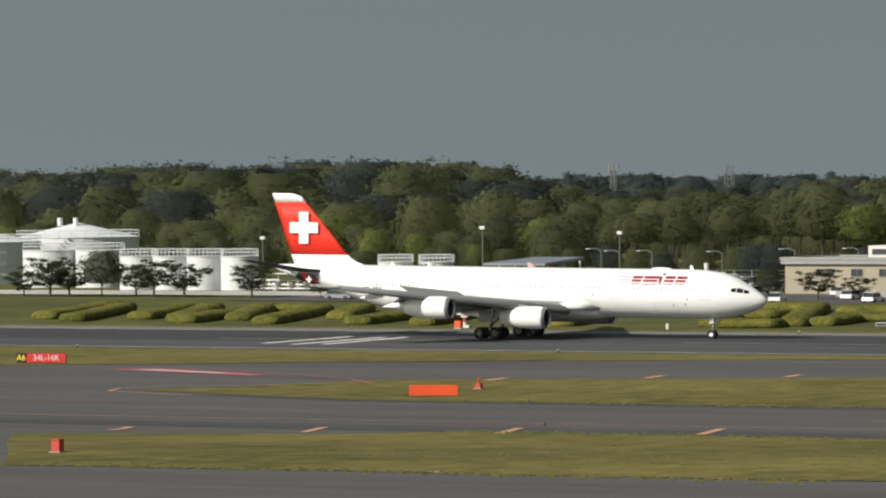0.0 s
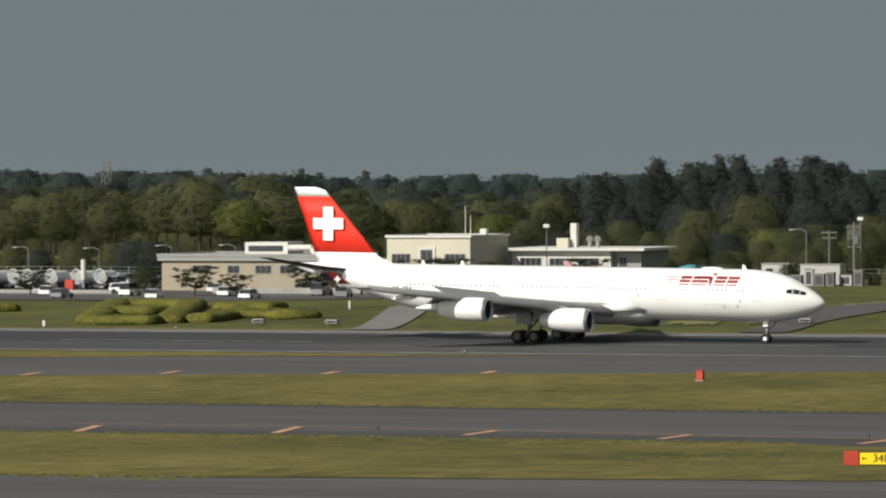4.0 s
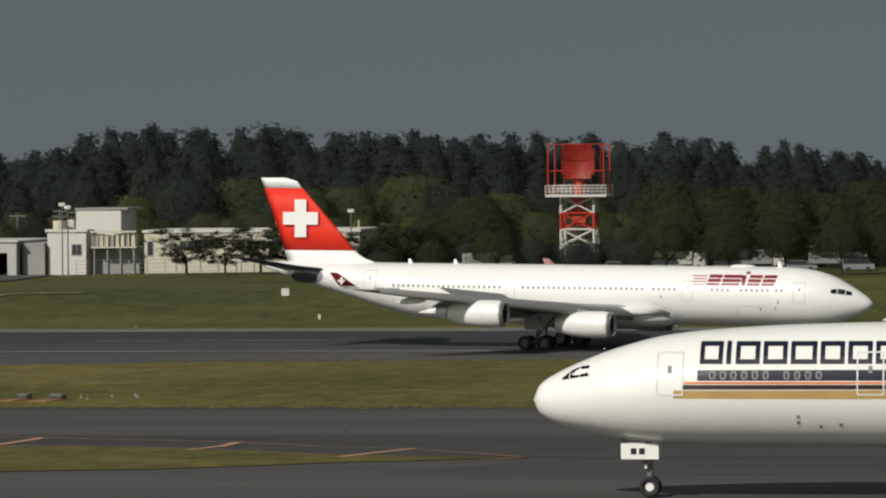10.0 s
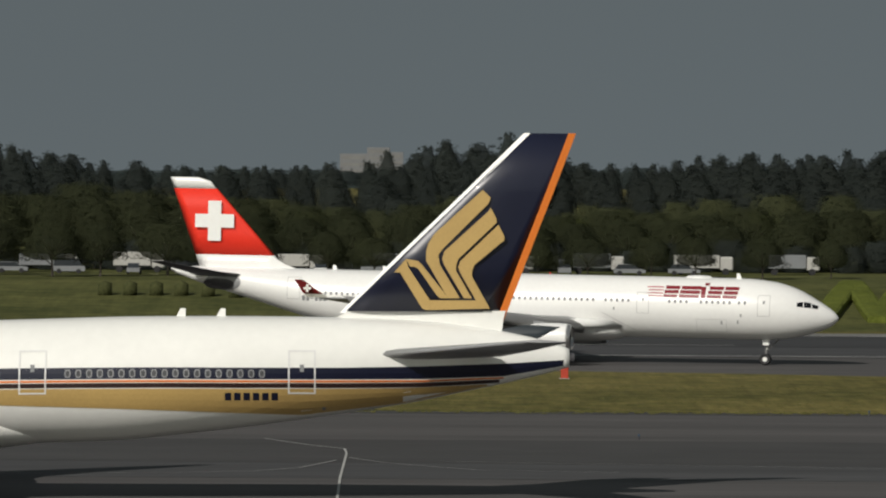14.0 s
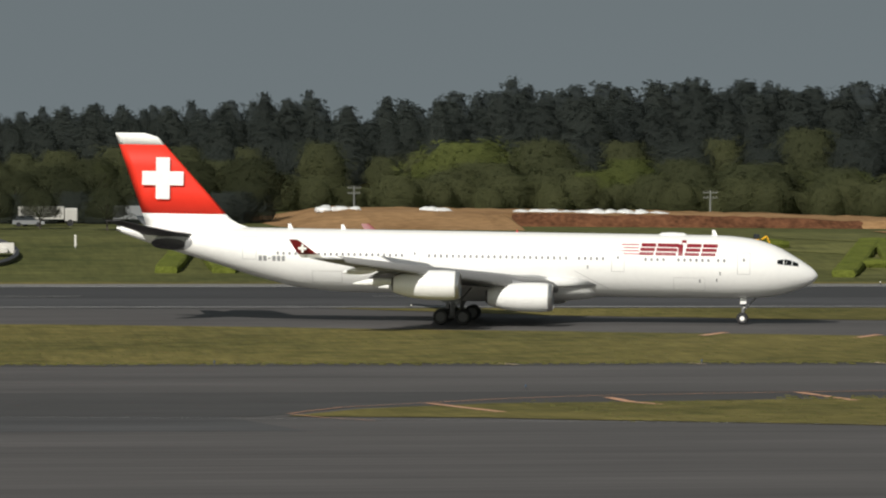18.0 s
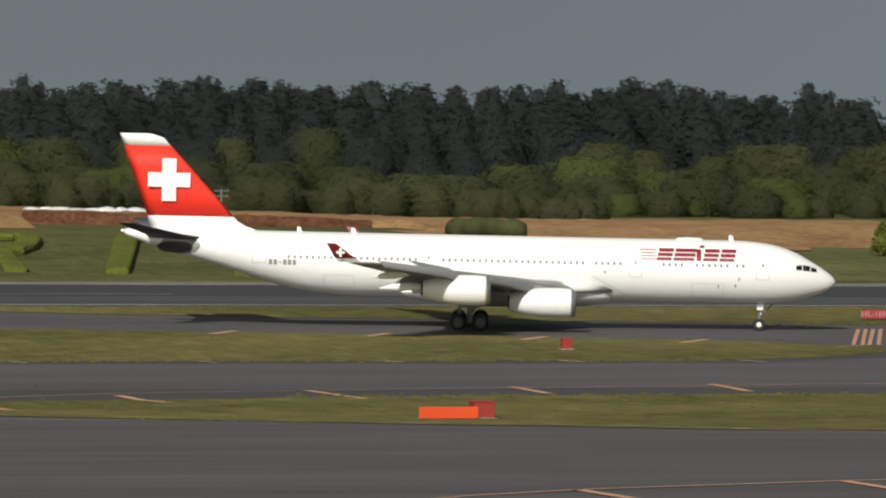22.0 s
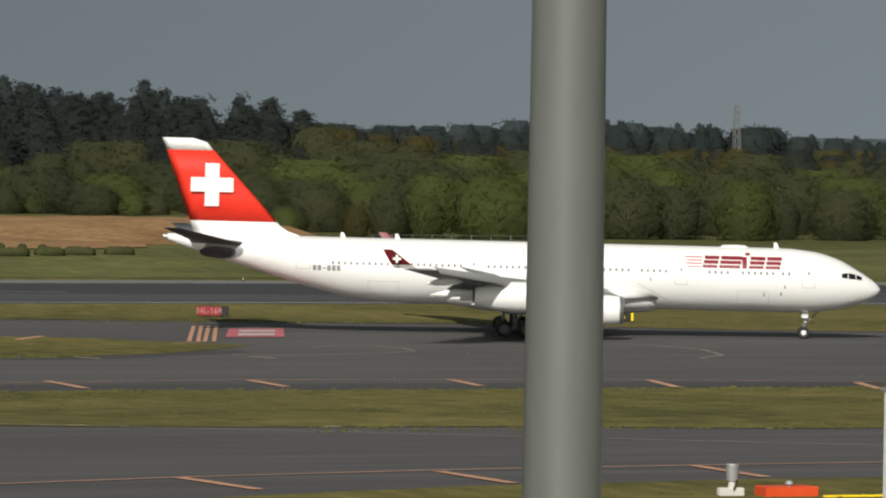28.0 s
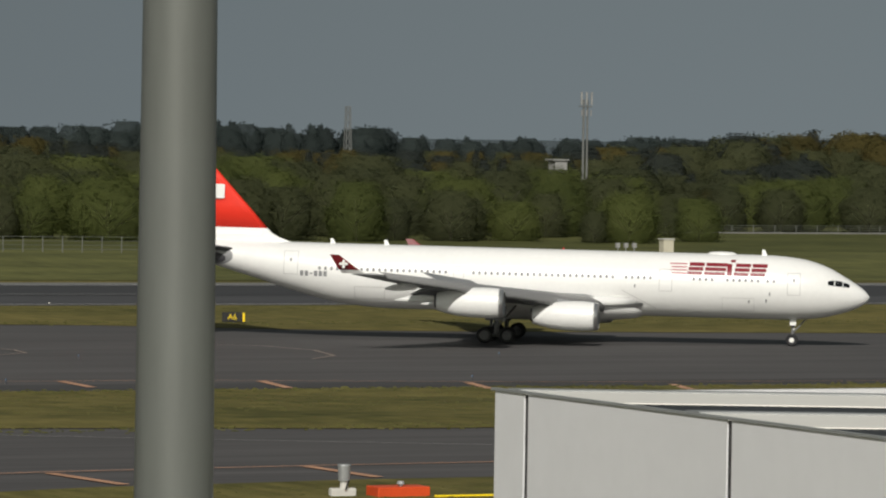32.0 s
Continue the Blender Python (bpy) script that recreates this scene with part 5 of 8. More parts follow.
    return np.concatenate([tri, np.array(core)]), np.concatenate([faces, shell + 3 * n]), np.concatenate([soft, np.array(cn)])


def limbs(h, rg, kind, n=5):
    bm = bmesh.new()
    top = h * {"conifer": 0.9, "slim": 0.9, "tall": 0.75, "open": 0.45}.get(kind, 0.6)
    add_tube(bm, (0, 0, -0.4), (rg.normal(0, 0.02 * h), 0, top), 0.022 * h, 0.006 * h, 7)
    if kind in ("broad", "open", "dome"):
        for k in range(n + 3):
            a = k * 6.28 / n + rg.uniform(-0.4, 0.4)
            z = h * rg.uniform(0.2, 0.4)
            q = Vector((0.26 * h * math.cos(a), 0.26 * h * math.sin(a), z + h * rg.uniform(0.2, 0.34)))
            add_tube(bm, (0, 0, z), q, 0.012 * h, 0.005 * h, 5)
            for _ in range(3 if kind == "open" else 0):
                b = a + rg.uniform(-0.9, 0.9)
                add_tube(bm, q, q + Vector((0.16 * h * math.cos(b), 0.16 * h * math.sin(b), h * rg.uniform(0.05, 0.2))), 0.005 * h, 0.002 * h, 4)
    return bm


def mesh_of(name, verts, tris, soft, mat, tones=None):
    """A mesh of triangles with soft leaf normals; tones gives every tree of a wood its own shade of green."""
    me = bpy.data.meshes.new(name)
    me.vertices.add(len(verts))
    me.vertices.foreach_set("co", np.ascontiguousarray(verts, np.float32).ravel())
    me.loops.add(3 * len(tris))
    me.loops.foreach_set("vertex_index", np.ascontiguousarray(tris, np.int32).ravel())
    me.polygons.add(len(tris))
    me.polygons.foreach_set("loop_start", np.arange(0, 3 * len(tris), 3, dtype=np.int32))
    me.materials.append(mat)
    if tones is not None:
        me.attributes.new("tone", "FLOAT", "POINT").data.foreach_set("value", np.ascontiguousarray(tones, np.float32))
    me.attributes.new("custom_normal", "FLOAT_VECTOR", "POINT").data.foreach_set("vector", np.ascontiguousarray(soft, np.float32).ravel())
    me.update(calc_edges=True)
    return me


VARIANT = {k: [crown(k, 10.0, TRNG, n, l, s, i) for _ in range(5)] for k, n, l, s, i in (("conifer", 800, 30, 0.9, 60), ("broad", 1250, 30, 0.95, 80), ("slim", 700, 20, 0.8, 120), ("open", 2400, 60, 1.2, 0), ("dome", 1700, 44, 0.9, 100), ("tall", 1100, 26, 0.9, 80))}
VARIANT["back"] = [crown("conifer", 10, TRNG, 400, 24, 1.15, 30) for _ in range(5)]
VARIANT["mid"] = [crown("broad", 10, TRNG, 500, 22, 1.3, 40) for _ in range(5)]
VARIANT["far"] = [crown("broad", 10, TRNG, 90, 10, 2.0, 40) for _ in range(4)] + [crown("conifer", 10, TRNG, 90, 10, 2.0, 40)]
CROWN_MESH = {}
LIMB_MESH = {}


def plant(x, y, h, kind, mat, label, category="tree", width=1.0, group="", sink=0.0):
    """One tree: trunk with limbs, and a crown."""
    i = random.Random(int(x * 7 + y * 13)).randrange(5)
    key = (kind, i, mat.name)
    if key not in CROWN_MESH:
        CROWN_MESH[key] = mesh_of("crown", *VARIANT[kind][i], mat)
    if (kind, i) not in LIMB_MESH:
        bm = limbs(10, TRNG, kind)
        me = bpy.data.meshes.new("trunk")
        bm.to_mesh(me)
        bm.free()
        me.materials.append(BARK)
        LIMB_MESH[kind, i] = me
    k = h / 10
    T = thing("tree", label, category, Matrix.Translation((x, y, ground_z(x, y) - sink)) @ pose(0, 0, 0, 0, 0, (x * 37) % 360) @ Matrix.Diagonal((k * width, k * width, k, 1)), group)
    for name, me in (("trunk", LIMB_MESH[kind, i]), ("crown", CROWN_MESH[key])):
        new(name, me).parent = T
    return T


def woods(name, label, rows, mat, category="woodland"):
    """Far woodland as one mass: rows of (x, y, z, height, width, kind)."""
    vs, fs, ns, tones, off = [], [], [], [], 0
    for x, y, z, h, w, kind in rows:
        v, f, soft = VARIANT[kind][TRNG.integers(5)]
        a = TRNG.uniform(0, 6.28)
        rot = np.array([[math.cos(a), -math.sin(a), 0], [math.sin(a), math.cos(a), 0], [0, 0, 1]])
        vs.append((v @ rot.T) * (h / 10 * w, h / 10 * w, h / 10) + (x, y, z))
        fs.append(f + off)
        ns.append(soft @ rot.T)
        tones.append(np.full(len(v), TRNG.uniform(0, 1)))
        off += len(v)
    return tagged(new(name, mesh_of(name, np.concatenate(vs), np.concatenate(fs), np.concatenate(ns), mat, np.concatenate(tones))), label, category, kind="stuff")


# skyline seen from the terrace: bearing in degrees and slope of the tree tops in thousandths
SKYLINE = [(-34, 0.5), (-31.3, 2.3), (-29.5, 2.8), (-27.5, 2.9), (-26.5, -0.5), (-25.9, -2.8), (-24.3, -2.5), (-22.5, -0.3), (-21.8, -3.6), (-19.8, -4.2), (-19.2, -2.5), (-18.6, 0.1), (-17.2, 1.8), (-16.3, 2.2), (-15.7, -2.5),
           (-15.3, -1.8), (-14.0, 0.8), (-13.2, 2.1), (-12.4, 6.4), (-11.0, 5.6), (-9.0, 3.9), (-7.1, 3.1), (-6.4, 3.4), (-4.8, 1.4), (-3.8, -1.6), (-2.0, -2.0), (-0.8, -1.0), (0.0, 2.6), (0.9, 3.2), (1.2, 0.9), (2.2, -1.8), (3.4, 0.8),
           (5.5, 2.0), (7.2, 2.4), (8.3, 4.6), (10.4, 6.2), (12.9, 5.0), (14.6, 6.4), (16.0, 5.8), (16.8, 4.3), (18.6, 2.4), (19.4, -2.5), (20.5, -3.6), (23, -4.8), (24.5, -4.8), (26.1, -4.5), (27.7, -2.0), (28.6, -0.4), (33, -0.7)]


def skyline(x, y):
    a = math.degrees(math.atan2(x, y))
    return 19.3 + math.hypot(x, y) * 0.001 * np.interp(a, [p[0] for p in SKYLINE], [p[1] for p in SKYLINE])


def swell(x, row):
    """Slow rise and fall of the crowns along a row."""
    return 1 + 0.13 * math.sin(x * 0.055 + 2.1 * row) + 0.1 * math.sin(x * 0.13 + 4.0 * row)


def build_woods():
    con, bro, och, far = [], [], [], []
    for row, (y0, share, gap) in enumerate(((1060, 1.05, 5.6), (1035, 1.06, 6.0), (1005, 0.97, 6.6), (975, 0.86, 7.2), (948, 0.74, 7.8), (922, 0.62, 8.2))):
        x = -760.0
        while x < 660:
            x += gap * TRNG.uniform(0.55, 1.45)
            y = y0 + TRNG.uniform(-13, 13)
            a = math.degrees(math.atan2(x, y))
            z = ground_z(x, y)
            h = (skyline(x, y) - z) * share * (TRNG.uniform(0.86, 1.03) if row < 2 else TRNG.uniform(0.8, 1.06) * swell(x, row))
            h = min(h, 0.97 * (skyline(x, y) - z)) if row > 1 else h
            if -19.3 < a < 18.9 and row < 5:
                tall = TRNG.random() < 0.12
                h *= (1.09 if tall else TRNG.uniform(0.92, 1.0)) * (1.045 if row < 2 else 1.0)
                con.append((x, y, z - 0.5, max(6, h), 1.15 if tall else TRNG.uniform(1.3, 2.2), "conifer" if row > 1 else "back"))
            elif -19.3 < a < 18.9:
                (con if TRNG.random() < 0.4 else bro).append((x, y, z - 0.5, max(6, h * 0.9), TRNG.uniform(1.1, 1.6), "broad"))
            else:
                k = TRNG.random()
                wide = TRNG.uniform(1.1, 1.75)
                if k < (0.6 if a < 0 and row < 3 else (0.4 if a > 0 else 0.15)):
                    con.append((x, y, z - 1.5, max(6, h * 1.1), wide, "mid" if a < 0 or TRNG.random() < 0.4 else "back"))
                else:
                    (och if a > 19 and row < 3 and k > 0.62 else bro).append((x, y, z - 1.5, max(6, h * 1.1), wide, "mid"))
    for y0 in (1850, 1950):
        x = -1250.0
        while x < 1100:
            x += TRNG.uniform(4.5, 7.5)
            far.append((x, y0 + TRNG.uniform(-30, 30), 1.5, TRNG.uniform(10.5, 14.0) + 1.5 * math.sin(x * 0.012) + (3.3 if x < 0 else 0.8) * ramp(250, 560, abs(x)) + 4.2 * ramp(745, 765, x) * ramp(850, 835, x) * TRNG.uniform(0.6, 1), TRNG.uniform(1.2, 1.7), "far"))
    woods("conifer_wood", "dense dark conifers on the rise behind the airfield", con, LEAF_CONIFER)
    woods("broadleaf_wood", "olive-green broadleaf woodland on the rise behind the airfield", bro, LEAF_BROAD)
    woods("ochre_wood", "ochre-tinged broadleaf woodland on the rise", och, LEAF_OCHRE)
    woods("distant_wood", "distant woodland with haze put into its grey-green colour", far, FARHILL)


def build_front_trees():
    """The wood's edge, with bushes down to the grass; towards the fuel tanks tall trees on bare stems."""
    mass = {"fresh": [], "olive": []}
    stems = bmesh.new()
    for y0, gap, low in ((885, 8.0, 1.0), (866, 8.5, 0.85), (852, 7.0, 0.5)):
        x = -640.0
        while x < 560:
            x += gap * TRNG.uniform(0.7, 1.3) * (1.8 if x > 60 and low > 0.6 else 1.0)
            y = y0 + TRNG.uniform(-7, 7)
            a = math.degrees(math.atan2(x, y))
            if a > 6.9:
                h, fresh = TRNG.uniform(7.5, 13.5) * swell(x * 1.3, y0) + (1.0 if a > 19 else 0), 0.4
            elif a > 5.2:
                h, fresh = TRNG.uniform(3.4, 5.0), 0.0
            elif a > -12:
                h, fresh = TRNG.uniform(6.5, 9.0), 0.1
            elif a > -19:
                h, fresh = TRNG.uniform(6, 9.5), 0.15
            else:
                h, fresh = TRNG.uniform(9, 13.0) * swell(x, y0), 0.15
            wide = TRNG.uniform(1.0, 1.75) * (1.5 if a > 4 else 1.0)
            if -26.0 < a < -19.4:
                if low == 0.5:
                    continue
                h = TRNG.uniform(10.5, 13.5) * swell(x, y0)
                z = ground_z(x, y)
                mass["fresh" if TRNG.random() < fresh else "olive"].append((x, y, z - 0.3, h, wide * 1.15, "tall"))
                for q in range(2):
                    xs = x + TRNG.uniform(-1.6, 1.6)
                    add_tube(stems, (xs, y - 1.0, z - 0.4), (xs + TRNG.uniform(-0.6, 0.6), y - 0.5, z + 0.6 * h), 0.17, 0.11, 5)
                continue
            h = max(3.2, h * low)
            mass["fresh" if TRNG.random() < fresh else "olive"].append((x, y, ground_z(x, y) - 0.14 * h, h, wide, "broad"))
    woods("wood_edge_fresh", "fresh green broadleaf trees and bushes along the wood's edge", mass["fresh"], LEAF_FRESH)
    woods("wood_edge_olive", "olive-green broadleaf trees and bushes along the wood's edge", mass["olive"], LEAF_BROAD)
    tagged(ob_from("bare_stems", stems, BARK), "slender bare stems below the crowns at the wood's edge", "tree stems", kind="stuff")


def build_right_trees():
    """Nearer trees below the wood at the end of the bank."""
    for y0, gap in ((705, 7.5), (735, 8.5), (775, 9), (820, 9.5)):
        x = 232.0 + (y0 - 705) * 0.25
        while x < (y0 * 0.515 if y0 < 770 else 520):
            x += gap * TRNG.uniform(0.7, 1.3)
            k = TRNG.random()
            mat, lab = (LEAF_FRESH, "fresh green broadleaf tree below the rise") if k < 0.38 else ((LEAF_BROAD, "olive-green broadleaf tree below the rise") if k < 0.985 else (LEAF_OCHRE, "ochre-tinged tree below the rise"))
            h = (6.5 + 4.0 * ramp(232, 275, x)) * TRNG.uniform(0.6, 1.2) * swell(x, y0) if y0 < 770 else TRNG.uniform(8.5, 12) * swell(x, y0)
            plant(x, y0 + TRNG.uniform(-8, 8), h, "broad", mat, lab, group="trees below the rise", width=TRNG.uniform(0.95, 1.7), sink=0.12 * h)


build_woods()
build_front_trees()
build_right_trees()

# ---- buildings behind the runway


def window(parent, x0, x1, y, z0, z1, panes=2, frame_mat=MASTGREY):
    """A window in a wall that faces the runway (plane y): frame, sill and separate panes."""
    bm = bmesh.new()
    t = 0.07
    add_box(bm, x0, x1, y - 0.06, y + 0.05, z1 - t, z1)
    add_box(bm, x0, x0 + t, y - 0.06, y + 0.05, z0, z1 - t)
    add_box(bm, x1 - t, x1, y - 0.06, y + 0.05, z0, z1 - t)
    w = part("window", bm, frame_mat, parent)
    part("sill", box(x0 - 0.08, x1 + 0.08, y - 0.12, y + 0.05, z0 - 0.06, z0), CONCRETE, w)
    step = (x1 - x0 - 2 * t) / panes
    for k in range(panes):
        part("pane", box(x0 + t + k * step + 0.03, x0 + t + (k + 1) * step - 0.03, y - 0.03, y + 0.02, z0, z1 - t), PANE, w)
    return w


def block(name, label, x0, x1, y0, y1, top, mat, windows=(), category="building", parapet=0.25, base=None, roof=WALLGREY, edge=None):
    """A flat-roofed building: wall, roof edge, roof, windows given as (x0, x1, z0, z1, panes)."""
    z = ground_z((x0 + x1) / 2, y0) - 0.3 if base is None else base
    B = thing(name, label, category)
    part("wall", box(x0, x1, y0, y1, z, top - 0.2), mat, B)
    part("roof", box(x0 + 0.1, x1 - 0.1, y0 + 0.1, y1 - 0.1, top - 0.2, top - 0.05), roof, B)
    bm = bmesh.new()
    for a, b, c, d in ((x0 - parapet, x1 + parapet, y0 - parapet, y0 + 0.1), (x0 - parapet, x1 + parapet, y1 - 0.1, y1 + parapet), (x0 - parapet, x0 + 0.1, y0 + 0.1, y1 - 0.1), (x1 - 0.1, x1 + parapet, y0 + 0.1, y1 - 0.1)):
        add_box(bm, a, b, c, d, top - 0.28, top + 0.1)
    part("roof_edge", bm, edge or WALLWHITE, B)
    for w in windows:
        window(B, w[0], w[1], y0 - 0.01, w[2], w[3], w[4] if len(w) > 4 else 2)
    return B


# cream two-storey block with a grey flank, and the long white wing beside it
b1 = block("cream_block", "cream two-storey flat-roofed block with small windows", -263.9, -251.2, 680, 696, 9.3, WALLCREAM,
           [(-263.2, -260.3, 5.45, 6.75, 4), (-258.7, -256.9, 4.9, 7.3, 2), (-255.1, -251.9, 5.45, 6.75, 4)])
bm = bmesh.new()
for q in ((-259.1, -258.75, 4.7, 7.6), (-256.85, -256.5, 4.7, 7.6), (-258.75, -256.85, 7.32, 7.6)):
    add_box(bm, q[0], q[1], 679.86, 679.98, q[2], q[3])
part("door_surround", bm, WALLWHITE, b1)
for x in (-255.6, -254.8):
    part("roof_aerial", tube((x, 690, 9.2), (x, 690, 13.6 if x < -255 else 12.2), 0.08, 0.04, 6), WALLWHITE, b1)
part("roof_box", box(-253.4, -252.4, 690, 691, 9.1, 10.2), WALLWHITE, b1)
b2 = thing("white_wing", "long white two-storey wing with a recessed lower floor", "building")
part("upper_wall", box(-249.2, -234.1, 692, 706, 4.2, 7.0), WALLWHITE, b2)
# end bay and recessed lower wall take grey in place of shade
part("end_wall", box(-234.1, -229.9, 693.2, 706, 1.5, 7.0), WALLGREY, b2, "end bay greyed for its shaded face")
part("lower_wall", box(-249.0, -234.1, 694.2, 706, 1.3, 4.2), WALLGREY, b2)
part("roof_slab", box(-249.5, -228.7, 690.9, 707, 7.0, 7.4), WALLWHITE, b2, "white projecting roof slab")
part("ledge", box(-249.3, -234.0, 691.5, 694.2, 4.02, 4.2), WALLWHITE, b2)
for x0, x1, z0, z1, k in ((-248.0, -244.6, 4.85, 6.0, 4), (-243.5, -240.1, 4.9, 5.95, 4), (-239.1, -235.8, 4.9, 5.98, 4), (-247.6, -245.6, 2.0, 3.5, 2), (-241.2, -237.6, 1.6, 3.6, 3)):
    window(b2, x0, x1, (691.99 if z0 > 4 else 694.19), z0, z1, k, WALLWHITE)
window(b2, -233.3, -232.0, 693.19, 4.75, 6.1, 2)
for k in range(5):
    part("column", box(-248.8 + 3.5 * k, -248.5 + 3.5 * k, 692.1, 692.4, 1.3, 4.02), WALLWHITE, b2)
bm = bmesh.new()
for k in range(9):
    add_box(bm, -246.0 + 0.42 * k, -245.4 + 0.42 * k, 691.2, 692.4, 1.5 + 0.28 * k, 1.6 + 0.28 * k)
part("outer_stair", bm, WALLGREY, b2, "grey outer stair")
part("chimney", box(-241.6, -240.7, 696, 697.2, 7.3, 10.9), WALLWHITE, b2)
part("roof_house", box(-243.4, -241.65, 695, 697.6, 7.3, 8.75), WALLCREAM, b2, "cream roof housing")
for x in (-238.6, -237.4):
    fan = part("roof_fan", tube((x, 696, 7.3), (x, 696, 8.2), 0.32, 0.3, 10), MASTGREY, b2)
    part("fan_cowl", tube((x, 695.7, 8.6), (x, 696.3, 8.6), 0.5, 0.5, 12), MASTDARK, fan)
block("low_annex", "low grey annex with a flat roof", -271.4, -264.4, 688, 700, 5.7, WALLGREY, [(-270, -268, 3.4, 4.6, 2), (-267, -265.5, 1.6, 4.0, 1)])
b3 = block("long_terminal", "long low fawn building with a grey roof edge", -300.9, -275.4, 684, 704, 6.5, WALLFAWN, [(-296, -293, 3.8, 4.95, 2), (-290.5, -288.5, 3.8, 4.95, 2), (-286.1, -283.5, 3.8, 4.95, 3), (-282.2, -279.6, 3.8, 4.95, 3), (-278, -276.9, 3.8, 4.95, 1)], parapet=0.6, edge=WALLGREY)
part("fascia", box(-301.4, -274.9, 683.5, 683.9, 5.6, 6.2), WALLGREY, b3, "grey roof fascia")
part("roof_house", box(-290.2, -283.4, 690, 696, 6.3, 8.2), WALLWHITE, b3)
part("roof_house_glass", box(-289.6, -284.2, 689.9, 689.98, 6.9, 7.7), PANE, b3)
bm = bmesh.new()
add_tube(bm, (-283.2, 690, 7.4), (-279.6, 690, 7.4), 0.45, 0.45, 12)
add_tube(bm, (-279.6, 690, 7.4), (-278.9, 690, 6.3), 0.45, 0.45, 12)
part("roof_duct", bm, WALLWHITE, b3, "white bent roof duct")

# fuel tanks with railings
def tank(x, y, r, top, label, cone=0.0, base=None, stairs=True):
    z = ground_z(x, y) - 0.3 if base is None else base
    stairs = stairs and r > 8
    T = thing("storage_tank", label, "storage tank", Matrix.Translation((x, y, 0)), "fuel tanks")
    n = 40
    rings = [[(q * math.cos(2 * math.pi * k / n), q * math.sin(2 * math.pi * k / n), zz) for k in range(n)] for q, zz in ((r, z), (r, top - 0.15), (r + 0.12, top - 0.1), (r + 0.12, top))]
    part("shell", loft(rings, False), TANKWHITE, T, smooth=False)
    bm = bmesh.new()
    bmesh.ops.create_cone(bm, cap_ends=False, segments=n, radius1=r + 0.1, radius2=0.3, depth=max(0.05, cone), matrix=Matrix.Translation((0, 0, top + max(0.05, cone) / 2)))
    part("roof", bm, TANKROOF, T)
    bm = bmesh.new()
    m = 28
    for k in range(m):
        a, b = 2 * math.pi * k / m, 2 * math.pi * (k + 1) / m
        p, q = (r * math.cos(a), r * math.sin(a)), (r * math.cos(b), r * math.sin(b))
        add_tube(bm, (*p, top), (*p, top + 1.1), 0.05, n=4)
        for hh in (0.6, 1.1):
            add_tube(bm, (*p, top + hh), (*q, top + hh), 0.05, n=4)
    part("railing", bm, TANKWHITE, T)
    if stairs:
        for k in range(14):
            a = -1.9 + 0.055 * k
            zz = z + (top - z) * (k + 1) / 14
            part("step", box((r + 0.35) * math.cos(a) - 0.3, (r + 0.35) * math.cos(a) + 0.3, (r + 0.35) * math.sin(a) - 0.3, (r + 0.35) * math.sin(a) + 0.3, zz - 0.08, zz), TANKWHITE, T)
    for k in range(3):
        part("hoop", loft([[(q * math.cos(2 * math.pi * j / n), q * math.sin(2 * math.pi * j / n), zz) for j in range(n)] for q, zz in ((r + 0.01, z + (top - z) * (k + 1) / 4), (r + 0.06, z + (top - z) * (k + 1) / 4 + 0.05), (r + 0.01, z + (top - z) * (k + 1) / 4 + 0.1))], False), TANKWHITE, T)
    return T


WT = "white cylindrical fuel tank with a railed roof"
big = tank(-464.4, 752, 10.6, 8.7, "large white fuel tank with a shallow cone roof", 2.4)
for dx in (-1.2, 2.0):
    part("roof_vent", tube((dx - 1.2, -2, 10.6), (dx - 1.2, -2, 12.0), 0.45, 0.45, 10), TANKWHITE, big)
tank(-471, 728, 12.0, 8.2, "large white fuel tank with a shallow cone roof", 2.2)
tank(-440.8, 705, 4.4, 7.2, WT)
tank(-431.8, 706, 4.0, 7.2, WT)
for x in (-416.2, -410.1, -403.9, -397.7):
    tank(x, 692, 2.95, 6.5, WT)
for x in (-374.2, -367.0):
    tank(x, 700, 2.75, 5.5, WT)
wall_ob = part("wall_low", box(-520, -300, 664, 664.4, 0.9, 1.75), CONCRETE, None)
tagged(wall_ob, "low pale concrete wall in front of the tanks", "wall", kind="structure")
wall_ob = part("wall_low", box(-286, -226, 668, 668.4, 0.9, 2.1), CONCRETE, None)
tagged(wall_ob, "low pale concrete wall in front of the buildings", "wall", kind="structure")

# open-sided canopy over a vehicle park
can = thing("car_park_canopy", "flat dark-edged canopy on thin columns over parked cars", "canopy")
part("roof", loft([[(-346.5, 676, 5.42), (-346.5, 676, 5.8), (-346.9, 694, 6.4), (-346.9, 694, 6.05)], [(-336.2, 676, 5.42), (-336.2, 676, 5.8), (-338.5, 694, 6.4), (-338.5, 694, 6.05)]]), SOLAR, can)
for k in range(4):
    for y in (679, 690):
        part("column", tube((-345.4 + 2.7 * k, y, 1.0), (-345.4 + 2.7 * k, y, 5.5 + 0.03 * (y - 676)), 0.16, n=8), WALLWHITE, can)


